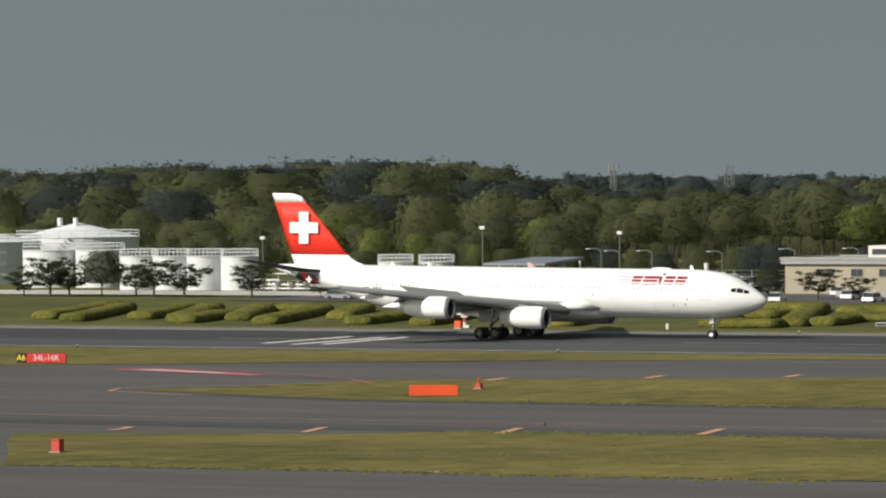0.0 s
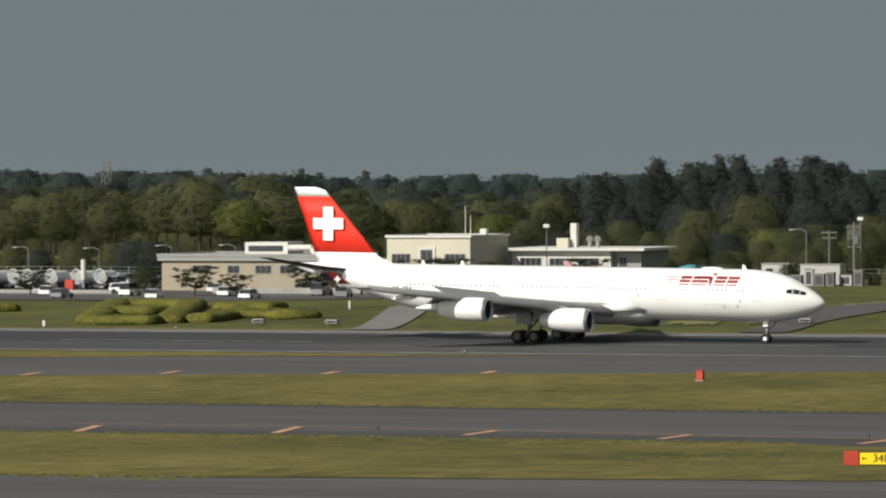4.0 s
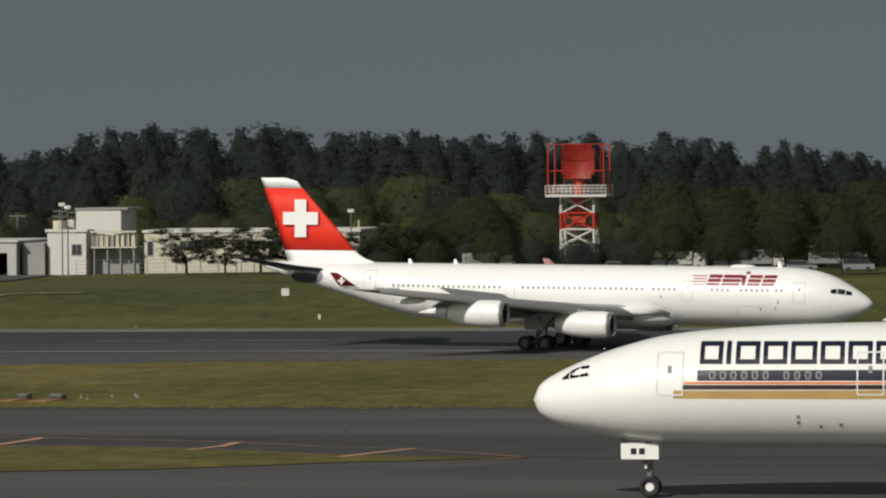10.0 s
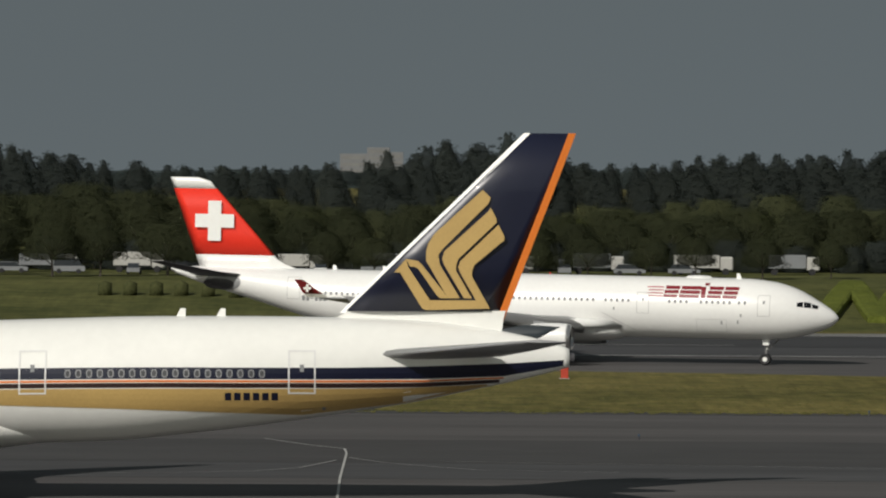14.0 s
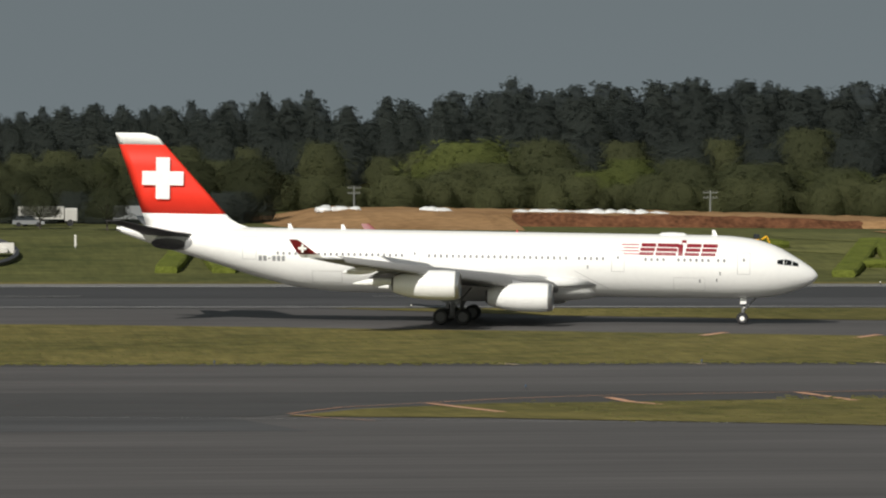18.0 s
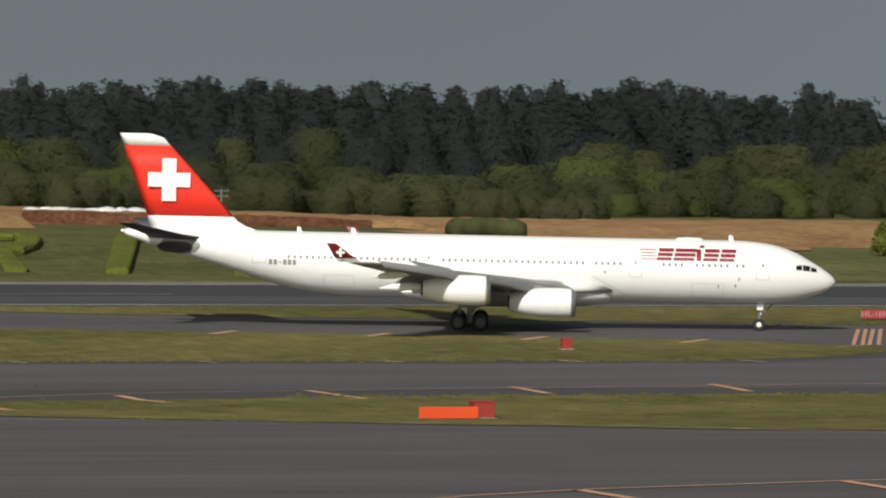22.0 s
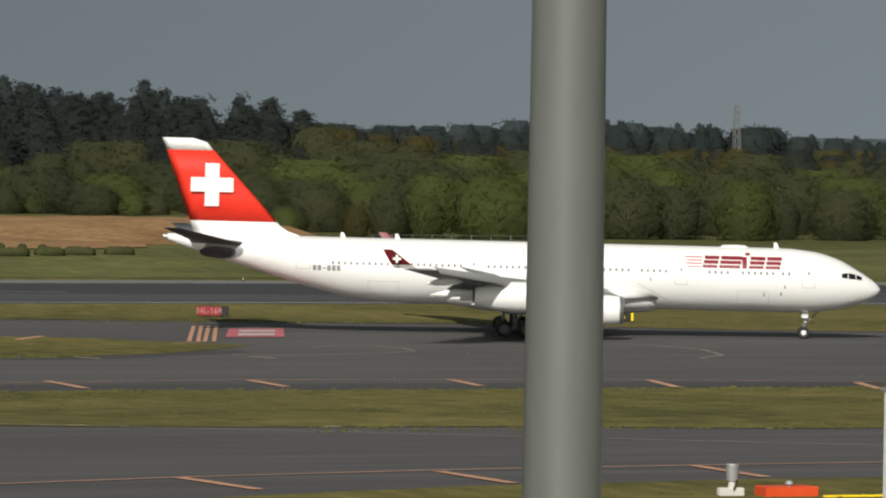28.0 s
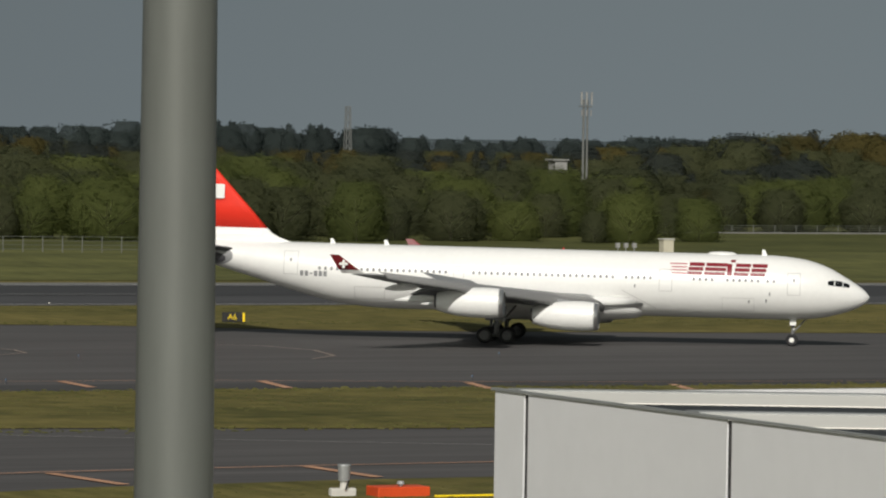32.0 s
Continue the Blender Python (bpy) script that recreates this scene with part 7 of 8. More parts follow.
for i in range(nx):
    for j in range(nz):
        if (i in (0, nx - 1)) and (j in (0, nz - 1)):
            continue
        bm.faces.new((g[i][j], g[i + 1][j], g[i + 1][j + 1], g[i][j + 1]))
bmesh.ops.solidify(bm, geom=bm.faces[:], thickness=0.12)
part("scanner", bm, MASTRED, R, "red curved radar scanner")
part("scanner_mount", tube((0, 0.3, 12.9), (0, 0.3, 16.8), 0.9, 0.6, 12), MASTRED, R)


def fence(points, h, label, gap=2.5, mat=MASTGREY, mesh_rails=4):
    F = thing("fence", label, "fence")
    for (x0, y0), (x1, y1) in zip(points, points[1:]):
        n = max(1, int(math.hypot(x1 - x0, y1 - y0) / gap))
        for k in range(n + 1):
            u = k / n
            x, y = x0 + (x1 - x0) * u, y0 + (y1 - y0) * u
            z = ground_z(x, y)
            part("post", tube((x, y, z - 0.2), (x, y, z + h), 0.06, n=5), mat, F)
            if k < n:
                x2, y2 = x0 + (x1 - x0) * (k + 1) / n, y0 + (y1 - y0) * (k + 1) / n
                z2 = ground_z(x2, y2)
                for r in range(mesh_rails):
                    zz = h * (r + 1) / mesh_rails - 0.05
                    part("rail", tube((x, y, z + zz), (x2, y2, z2 + zz), 0.025, n=4), mat, F)
    return F


fence([(-364, 738), (-306, 738)], 2.4, "thin grey wire fence round the car park", 3.0)
fence([(-212, 690), (-187, 694)], 2.2, "thin grey wire fence before the hangar", 2.5)
fence([(-160, 694), (-120, 697)], 2.2, "thin grey wire fence before the white store", 2.5)
fence([(226, 635), (248, 634)], 2.2, "grey wire fence along the airfield edge", 2.6, MASTDARK)
fence([(392, 760), (430, 762), (500, 764)], 1.5, "low dark wire fence on the bank", 4.0, MASTDARK)
wall_ob = part("wall_retaining", box(392, 620, 764.5, 765.3, 0.5, 1.4), OLDCONCRETE, None)
tagged(wall_ob, "low grey retaining wall below the wood", "wall", kind="structure")
cb = thing("cabinet_hut", "small cream equipment hut", "hut", Matrix.Translation((330, 640, 1.0)))
part("wall", box(-0.8, 0.8, -0.7, 0.7, 0, 2.2), WALLCREAM, cb)
part("roof", box(-0.95, 0.95, -0.85, 0.85, 2.2, 2.35), WALLWHITE, cb)
for k in range(3):
    gb = thing("meter_box", "small grey equipment box on a post", "equipment box", Matrix.Translation((322.3 + 1.3 * k, 640, 1.0)), "meter boxes")
    part("post", tube((0, 0, 0), (0, 0, 1.1), 0.07, n=6), MASTGREY, gb)
    part("box", box(-0.3, 0.3, -0.2, 0.2, 1.0, 1.7, 0.03), WALLGREY, gb)

# ---- small trees before the buildings
for x, y, h, dense in ((-411, 650, 3.6, 0), (-406.5, 650, 5.5, 0), (-403.0, 650, 5.2, 0), (-397.3, 650, 6.8, 1), (-393.6, 654, 4.6, 0), (-388.4, 650, 5.2, 0), (-382.9, 650, 5.0, 0), (-371.5, 650, 4.6, 0), (-359.9, 650, 3.6, 1), (-355.5, 652, 3.4, 0),
                       (-347.7, 652, 4.5, 0), (-343.6, 652, 5.0, 1), (-334.4, 652, 4.2, 1), (-328.5, 654, 3.8, 0), (-321.7, 652, 4.3, 1), (-317.6, 652, 2.8, 0), (-309, 656, 3.4, 0), (-291.2, 656, 4.4, 1), (-283.6, 656, 4.1, 0), (-277.3, 656, 3.0, 0),
                       (-267.4, 660, 4.6, 0), (-260.4, 661, 4.4, 0), (-254.5, 661, 4.6, 0), (-249.0, 660, 4.5, 0), (-246.4, 660, 4.7, 0), (-241.3, 660, 4.5, 1), (-226.2, 660, 4.4, 0), (-216.5, 664, 4.2, 1), (-212, 676, 5, 1),
                       (-143, 688, 6.0, 0), (-137.6, 688, 5.2, 0), (-132.6, 688, 6.2, 0), (-127.8, 688, 6.4, 0), (-120, 690, 5.5, 0), (-113, 690, 6, 0)):
    plant(x, y, h * (1.1 if dense else 1.2), "dome" if dense else "open", LEAF_BELT, "small dense dark tree beside a low wall" if dense else "small open-crowned tree beside a low wall", group="small trees before the buildings", width=0.95 if dense else 1.75, sink=0.25)
# a dense belt of wide-crowned trees with clear stems before the lorry park
for y0, gap, h0, h1 in ((654, 7.4, 6.6, 8.0), (694, 7.2, 9.0, 10.6), (726, 7.6, 10.6, 12.6)):
    x = start = -116.0 * y0 / 654
    while x < (49 if y0 < 660 else 58 * y0 / 654):
        x += gap * TRNG.uniform(0.75, 1.25)
        if abs(x / y0 + 0.1285) < (0.014 if y0 > 660 else 0.008):
            continue
        plant(x, y0 + TRNG.uniform(-4, 6), TRNG.uniform(h0, h1) * (0.55 + 0.45 * ramp(start + 4, start + 26, x)) * (1 - 0.26 * ramp(-60, 10, x)), "dome", LEAF_BELT, "wide-crowned dull green tree in a dense belt", group="trees in a belt", width=TRNG.uniform(0.95, 1.3), sink=0.2)


# ---- hedges on the bank
def hedge_shape(points, w, h, mat, label, group="flowering hedges", name="hedge"):
    """A clipped hedge that follows points along the bank; its top is rounded and uneven."""
    rg = random.Random(int(points[0][0] * 10))
    rings = []
    dense = []
    for (x0, y0), (x1, y1) in zip(points, points[1:]):
        n = max(2, int(math.hypot(x1 - x0, y1 - y0) / 0.6))
        dense += [(x0 + (x1 - x0) * k / n, y0 + (y1 - y0) * k / n) for k in range(n)]
    dense.append(points[-1])
    for i, (x, y) in enumerate(dense):
        a, b = dense[max(0, i - 1)], dense[min(len(dense) - 1, i + 1)]
        d = Vector((b[0] - a[0], b[1] - a[1])).normalized()
        z = ground_z(x, y) - 0.1
        e = 0.75 if i in (0, len(dense) - 1) else 1.0
        rg_h = h * e * rg.uniform(0.9, 1.1)
        prof = [(-0.5, 0), (-0.56, 0.5), (-0.45, 0.88), (-0.2, 1.0), (0.2, 1.0), (0.45, 0.88), (0.56, 0.5), (0.5, 0)]
        rings.append([(x - d.y * w * q * e * rg.uniform(0.94, 1.06), y + d.x * w * q * e, z + rg_h * u) for q, u in prof])
    ob = ob_from(name, loft(rings), mat, smooth=True)
    return tagged(ob, label, "hedge", group)


FL = "low clipped hedge with yellow blossom on the bank"
for pts in ([(-361.3, 576), (-367.9, 604.9)], [(-353.1, 570), (-362.7, 599.3)], [(-347.3, 577.6), (-349.8, 588.4), (-353.3, 600.2)], [(-338, 572.1), (-349.5, 600.7)], [(-335.2, 568.5), (-338.4, 584.6)], [(-331.3, 576), (-341.5, 601.3)],
            [(-322.6, 567.5), (-331.4, 598.9)], [(-339.9, 601.6), (-333.1, 602)], [(-319, 581.2), (-327.4, 602.8)], [(-309.7, 568.6), (-312, 590)], [(-300, 568), (-306, 594)], [(-306, 594), (-297, 596)], [(-289.5, 591.5), (-292.6, 605), (-285.7, 596.6)], [(-280.8, 569), (-283.5, 581.6)],
            [(-260.8, 570.7), (-275, 610.9)], [(-275, 611.5), (-263.9, 610.4)], [(-263.9, 610), (-250.9, 572.4)], [(-260, 570.5), (-251.5, 571.5)], [(-267.1, 593), (-260.4, 592.3)], [(-247.9, 574.3), (-247.9, 586.8)], [(-247.9, 586.8), (-241.9, 587), (-238, 582.8)], [(-256.4, 601), (-247.7, 601)]):
    hedge_shape(pts, 3.5 if abs(pts[0][1] - pts[-1][1]) > 6 else 6.0, 1.2, FLOWER, FL)
DRY = material("dry grass patch", (0.13, 0.135, 0.05), 0.95, vary=0.3, scale=0.4, fine=2, second=(0.22, 0.22, 0.1), spec=0.1)
for pts in ([(-202.4, 578.6), (-195.5, 581.5), (-199.3, 596.1), (-206.5, 594.7)], [(-188.3, 577), (-181.5, 574), (-184.8, 592.9), (-190.3, 594.3)], [(-176, 605), (-150, 610), (-140, 614), (-170, 609)]):
    laid("dry_patch", wavy(pts, 2.4, 1.2), DRY, 0.13, "low pale patch of dry growth on the bank", category="dry grass")

# clipped letters on the bank, spelling the town's name; each leans along the slope
def hedge_letter(ch, strokes, x0, x1, lean, y0, y1):
    L = thing("hedge_letter", "clipped green hedge letter %s on the grass bank" % ch, "hedge letter", group="hedge letters")
    rg = random.Random(int(x0))
    for pts in strokes:
        pts = [(x0 + (x1 - x0) * a + lean * b, y0 + (y1 - y0) * b) for a, b in pts]
        dense = []
        for (xa, ya), (xb, yb) in zip(pts, pts[1:]):
            n = max(2, int(math.hypot(xb - xa, yb - ya) / 1.2))
            dense += [(xa + (xb - xa) * k / n, ya + (yb - ya) * k / n) for k in range(n)]
        dense.append(pts[-1])
        rings = []
        for i, (x, y) in enumerate(dense):
            a, b = dense[max(0, i - 1)], dense[min(len(dense) - 1, i + 1)]
            d = Vector((b[0] - a[0], b[1] - a[1])).normalized()
            flat = abs(d.y)
            w = 2.7 * flat + 5.5 * (1 - flat)
            z = ground_z(x, y) - 0.1
            e = 0.9 if i in (0, len(dense) - 1) else 1.0
            h = 0.95 * e * rg.uniform(0.93, 1.07)
            rings.append([(x - d.y * w * q * e + rg.uniform(-0.08, 0.08), y + d.x * w * q * e, z + h * u) for q, u in ((-0.5, 0), (-0.53, 0.45), (-0.5, 0.85), (-0.4, 1.0), (0, 1.03), (0.4, 1.0), (0.5, 0.85), (0.53, 0.45), (0.5, 0))])
        part("stroke", loft(rings), HEDGE, L, smooth=False)


SH = {"N": [[(0.12, 0), (0.12, 1)], [(0.14, 0.97), (0.86, 0.03)], [(0.88, 0), (0.88, 1)]],
      "A": [[(0.1, 0), (0.42, 1)], [(0.58, 1), (0.9, 0)], [(0.3, 0.97), (0.7, 0.97)], [(0.2, 0.36), (0.8, 0.36)]],
      "R": [[(0.12, 0), (0.12, 1)], [(0.12, 0.95), (0.72, 0.95), (0.9, 0.82), (0.86, 0.62), (0.7, 0.52), (0.15, 0.5)], [(0.5, 0.5), (0.88, 0)]],
      "I": [[(0.5, 0), (0.5, 1)]], "T": [[(0.5, 0), (0.5, 0.95)], [(0, 0.95), (1, 0.95)]]}
for ch, x0, x1, lean, y0, y1 in (("N", 42.2, 50.8, 7.0, 577, 621), ("A", 60, 69, 7.5, 576, 619), ("R", 74.6, 82.9, 7.8, 575, 616), ("I", 89.5, 97, 8.0, 573, 614), ("T", 103.4, 112.2, 9.4, 571.5, 611), ("A", 119.5, 128.4, 9.5, 571, 613)):
    hedge_letter(ch, SH[ch], x0, x1, lean, y0, y1)

def round_bush(x, y, r, h):
    """A clipped bush with a domed top."""
    rg = random.Random(int(x * 11))
    rings = [[(x + r * q * rg.uniform(0.9, 1.08) * math.cos(6.2832 * k / 14), y + r * q * rg.uniform(0.9, 1.08) * math.sin(6.2832 * k / 14), ground_z(x, y) - 0.1 + h * u) for k in range(14)] for u, q in ((0, 0.8), (0.2, 0.98), (0.5, 1.04), (0.72, 0.95), (0.88, 0.72), (0.97, 0.4), (1.0, 0.08))]
    return tagged(ob_from("bush", loft(rings), DARKHEDGE, smooth=True), "round-topped dark clipped bush behind a low hedge", "bush", "round bushes")


# dark clipped blocks, round bushes, cone
for x, y in ((-39.9, 604), (-36.9, 604), (-33.8, 604), (-30.8, 604), (-27.6, 603), (-24.3, 602), (-21.3, 602)):
    hedge_shape([(x - 0.8, y), (x + 0.8, y)], 1.7, 1.9, DARKHEDGE, "dark clipped block of hedge", "clipped blocks")
for a, b in ((147.5, 157.8),):
    hedge_shape([(a, 640), ((a + b) / 2, 641), (b, 640)], 3.4, 2.4, DARKHEDGE, "long dark rounded hedge on the bank", "clipped blocks")
for x0, x1, y in ((146.4, 150, 590), (151.6, 156.6, 592), (158, 162.2, 594), (164, 168.2, 597), (169.6, 173.2, 599), (173.8, 177.7, 601), (180, 183.6, 604)):
    hedge_shape([(x0, y), (x1, y + 0.6)], 1.5, 1.15, DARKHEDGE, "long low clipped block of dark hedge", "clipped blocks")
for x, h in ((149.9, 2.2), (151.7, 1.3), (153.7, 1.5), (155.9, 1.9), (158.2, 1.3), (160.6, 1.8), (163.1, 1.3), (165.6, 1.4), (168.4, 1.4), (171.0, 1.4)):
    round_bush(x, 601, 0.62, h)
plant(199.2, 618, 4.6, "slim", HEDGE, "small yellow-green conical clipped conifer on the grass", width=2.2)

# ---- earth mound and its cut face
def mound():
    crest = [(57, 3.2), (65, 3.5), (69.4, 4.2), (73.2, 5.2), (77, 5.5), (92, 5.3), (107, 5.1), (131, 4.8), (155, 4.1), (177, 3.8), (202, 3.9), (219, 3.9), (228, 3.8), (233.5, 1.6), (237.5, 0.9)]
    rg = random.Random(8)
    verts, xs = [], []
    x = 56.0
    while x < 238.5:
        xs.append(x)
        x += 1.6
    prof = [(652, 0.0), (656, 0.12), (663, 0.4), (670, 0.72), (678, 0.97), (690, 1.0), (712, 1.0), (728, 0.6), (740, -0.05)]
    for x in xs:
        top = np.interp(x, [p[0] for p in crest], [p[1] for p in crest]) - ground_z(x, 690) + 0.25 + rg.uniform(-0.1, 0.1)
        for y, u in prof:
            steep = 97 < x < 150
            yy = y if not steep or y > 684 else 676 + (y - 652) * 0.14
            n = noise.noise(Vector((x * 0.12, y * 0.12, 3.0))) * 0.45 * (1 if 0.05 < u < 0.98 else 0.25)
            verts.append((x + (n * 2 if steep else 0), yy + n, ground_z(x, yy) - 0.25 + top * u + n * 0.5))
    m = len(prof)
    faces = [(i * m + j, (i + 1) * m + j, (i + 1) * m + j + 1, i * m + j + 1) for i in range(len(xs) - 1) for j in range(m - 1)]
    me = bpy.data.meshes.new("earth_mound")
    me.from_pydata(verts, [], faces)
    me.materials.append(EARTH)
    me.materials.append(EARTHRED)
    for f in me.polygons:
        if 97 < f.center.x < 146 and f.center.y < 684:
            f.material_index = 1
    return tagged(new("earth_mound", me), "long heap of bare orange earth with a dark cut face", "earth mound", kind="structure")


mound()
laid("earth_skirt", wavy([(142, 656), (143, 622), (150, 609), (165, 607), (180, 611), (192, 626), (201, 656)], 0.8, 3.0), EARTH, 0.17, "bare earth spread at the foot of the mound", category="bare earth")
# white sheets and rubble along the mound's top
for k, x in enumerate((73.4, 75.4, 77.6, 88.0, 89.8, 100.6, 102.8, 104.6, 106.9, 109.0, 111.2, 113.2, 115.2, 117.4, 119.6)):
    bm = bmesh.new()
    bmesh.ops.create_icosphere(bm, subdivisions=2, radius=1)
    w, d, hh = crng.uniform(1.0, 1.9), crng.uniform(0.8, 1.4), crng.uniform(0.45, 0.8)
    for v in bm.verts:
        n = noise.noise(v.co * 2 + Vector((k * 3.1, 0, 0)))
        v.co = Vector((v.co.x * w, v.co.y * d, max(-0.3, v.co.z) * hh)) * (1 + 0.35 * n)
    ob = ob_from("tarpaulin", bm, TANKWHITE)
    ob.location = (x, 692, 5.3 - (x - 77) * 0.012)
    tagged(ob, "crumpled white tarpaulin over a low pile on the mound", "tarpaulin", "tarpaulins on the mound")

# digger
D = thing("digger", "small yellow tracked digger on the mound", "excavator", Matrix.Translation((116.6, 606, ground_z(116.6, 606) - 0.05)) @ Matrix.Scale(0.75, 4))
part("tracks", box(-1.4, 1.4, -0.9, 0.9, 0, 0.6, 0.15), DARKMETAL, D)
part("house", box(-1.2, 0.9, -0.8, 0.8, 0.7, 1.6, 0.1), YELLOWMACHINE, D)
part("cab", box(0.0, 0.9, -0.8, 0.1, 1.6, 2.4, 0.06), PANE, D)
bm = bmesh.new()
add_tube(bm, (0.9, 0.3, 1.2), (2.3, 0.3, 2.0), 0.16, n=6)
add_tube(bm, (2.3, 0.3, 2.0), (2.9, 0.3, 0.6), 0.13, n=6)
part("boom", bm, YELLOWMACHINE, D)
part("bucket", box(2.6, 3.2, -0.1, 0.7, 0.2, 0.7, 0.08), DARKMETAL, D)

# low sheds, boxes, a picket fence and the concrete apron road before the hangar
sh = thing("teal_shed", "low open shed with a teal sheet roof", "shed")
part("roof", loft([[(-222.8, 688, 4.6), (-222.8, 688, 4.72), (-222.8, 693, 5.0), (-222.8, 693, 4.88)], [(-214.5, 688, 4.6), (-214.5, 688, 4.72), (-214.5, 693, 5.0), (-214.5, 693, 4.88)]]), TEAL, sh, "teal sheet roof")
for k in range(4):
    part("post", tube((-222.4 + 2.5 * k, 688.4, 2.2), (-222.4 + 2.5 * k, 688.4, 4.62), 0.1, n=6), MASTGREY, sh)
part("back_wall", box(-222.6, -214.7, 692.4, 692.6, 2.2, 4.8), WALLGREY, sh)
block("low_store", "low flat-roofed store with a cream end wall", -215.6, -207.0, 680, 686, 3.6, WALLCREAM, [(-213.5, -211.2, 2.75, 3.25, 3)])
for x0, x1, top in ((-210.9, -207.0, 5.3), (-205.2, -199.4, 5.2)):
    cabn = thing("site_cabin", "small white site cabin beside the hangar", "site cabin", group="site cabins")
    part("wall", box(x0, x1, 690, 693, 2.3, top - 0.12), WALLPALE, cabn)
    part("roof", box(x0 - 0.12, x1 + 0.12, 689.9, 693.1, top - 0.12, top), WALLGREY, cabn)
    window(cabn, x0 + 0.6, x0 + 1.7, 689.99, 3.7, 4.6, 2)
YARD = random.Random(21)
for k, (x, w, h) in enumerate(((-206.0, 1.5, 2.0), (-204.0, 1.9, 1.5), (-201.9, 1.2, 2.3), (-200.3, 1.6, 1.7), (-198.4, 1.1, 1.9), (-196.7, 1.8, 1.5), (-194.9, 1.3, 2.1))):
    yc = 683 + YARD.uniform(-1.5, 1.5)
    ec = thing("equipment_cabinet", "weathered grey equipment cabinet in the yard", "equipment cabinet", Matrix.Translation((x, yc, ground_z(x, yc))), "equipment cabinets")
    tone = (MASTDARK, OLDCONCRETE, HANGARGREY)[k % 3]
    part("body", box(-w / 2, w / 2, -0.5, 0.5, 0.1, h, 0.03), tone, ec)
    part("lid", box(-w / 2 - 0.06, w / 2 + 0.06, -0.58, 0.58, h, h + 0.08), WALLGREY, ec)
    part("door", box(-w * 0.32, w * 0.32, -0.54, -0.5, 0.3, h - 0.25), DARKMETAL, ec)
    part("plinth", box(-w / 2 - 0.05, w / 2 + 0.05, -0.55, 0.55, -0.2, 0.1), OLDCONCRETE, ec)
for x, y, h, w in ((-206.3, 687.5, 3.6, 1.0), (-215.0, 676, 4.8, 1.0), (-193.2, 686, 2.2, 1.2), (-197.2, 688.5, 2.4, 1.1)):
    plant(x, y, h, "broad", LEAF_BELT, "dense dark bush beside the site cabins", category="bush", group="bushes beside the cabins", width=w, sink=0.3)
fence([(-192.6, 622), (-185.3, 618.5)], 1.4, "dark close picket fence on the bank", 0.42, DARKMETAL, 2)
laid("apron_road", [(-173.1, 556), (-175.4, 573.8), (-177.2, 591.3), (-178.1, 597.8), (-173.9, 604.5), (-169.6, 609.8), (-169.5, 621.5), (-178.1, 640.5), (-184, 666), (-190, 699), (-164, 699), (-163, 668), (-169.5, 642), (-165.5, 622), (-164.4, 606.5), (-165.9, 601.7), (-167.4, 592.9), (-169, 587.3), (-169.9, 579.7), (-169.1, 571), (-167.2, 556)], ASPHALT, 0.14, "grey road up the bank to the hangar apron", category="road")

# pale apartment block on the horizon, haze put into its greys
FARWALL = material("haze-grey distant wall", (0.145, 0.148, 0.15), 0.9, vary=0.1, scale=0.3, fine=2)
fb = thing("distant_block", "pale stepped apartment block far beyond the woods", "building", Matrix.Translation((-31, 2250, -3.2)))
for k, (x0, x1, top) in enumerate(((-14, -2, 22.6), (-2, 8, 25.4), (8, 14, 23.4))):
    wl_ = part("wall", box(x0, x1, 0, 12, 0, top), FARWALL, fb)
    for f in range(3):
        # bands in a near-wall grey, contrast lowered for haze
        part("window_band", box(x0 + 0.8, x1 - 0.8, -0.06, -0.01, top - 2.4 - 3 * f, top - 1.2 - 3 * f), OLDCONCRETE, wl_)

# dark bushy trees between and behind the buildings
for y0, x0, x1, gap, h0, h1 in ((738, -310, -176, 6.5, 6.5, 9.0), (722, -232, -196, 6.0, 5.0, 6.5), (650, -232, -206, 7.0, 3.4, 4.6), (748, -366, -300, 4.6, 5.0, 7.5)):
    x = x0
    while x < x1:
        x += gap * TRNG.uniform(0.7, 1.3)
        plant(x, y0 + TRNG.uniform(-3, 3), TRNG.uniform(h0, h1), "broad", LEAF_BROAD if TRNG.random() < 0.6 else LEAF_CONIFER, "dark bushy tree beside the buildings", group="trees beside the buildings", width=TRNG.uniform(1.0, 1.3), sink=0.3)

# ---- airfield signs and markers
def lettering(text, size, mat, parent, m, name="lettering"):
    """Raised letters in the built-in font, as a mesh."""
    cu = bpy.data.curves.new("lettering", "FONT")
    cu.body, cu.size, cu.extrude, cu.align_x, cu.align_y = text, size, 0.01, "CENTER", "CENTER"
    tmp = bpy.data.objects.new("lettering", cu)
    me = bpy.data.meshes.new_from_object(tmp)
    bpy.data.objects.remove(tmp)
    me.materials.clear()
    me.materials.append(mat)
    ob = new(name, me)
    ob.parent = parent
    ob.matrix_local = m
    return ob


def arrow(parent, x, z, d, mat, s=0.16):
    bm = bmesh.new()
    pts = [(-1.1 * d, -0.14), (0.1 * d, -0.14), (0.1 * d, -0.6), (1.1 * d, 0), (0.1 * d, 0.6), (0.1 * d, 0.14), (-1.1 * d, 0.14)]
    f = bm.faces.new([bm.verts.new((x + a * s, -0.075, z + b * s)) for a, b in pts])
    bmesh.ops.recalc_face_normals(bm, faces=bm.faces)
    if f.normal.y > 0:
        bmesh.ops.reverse_faces(bm, faces=[f])
    return part("arrow", bm, mat, parent)


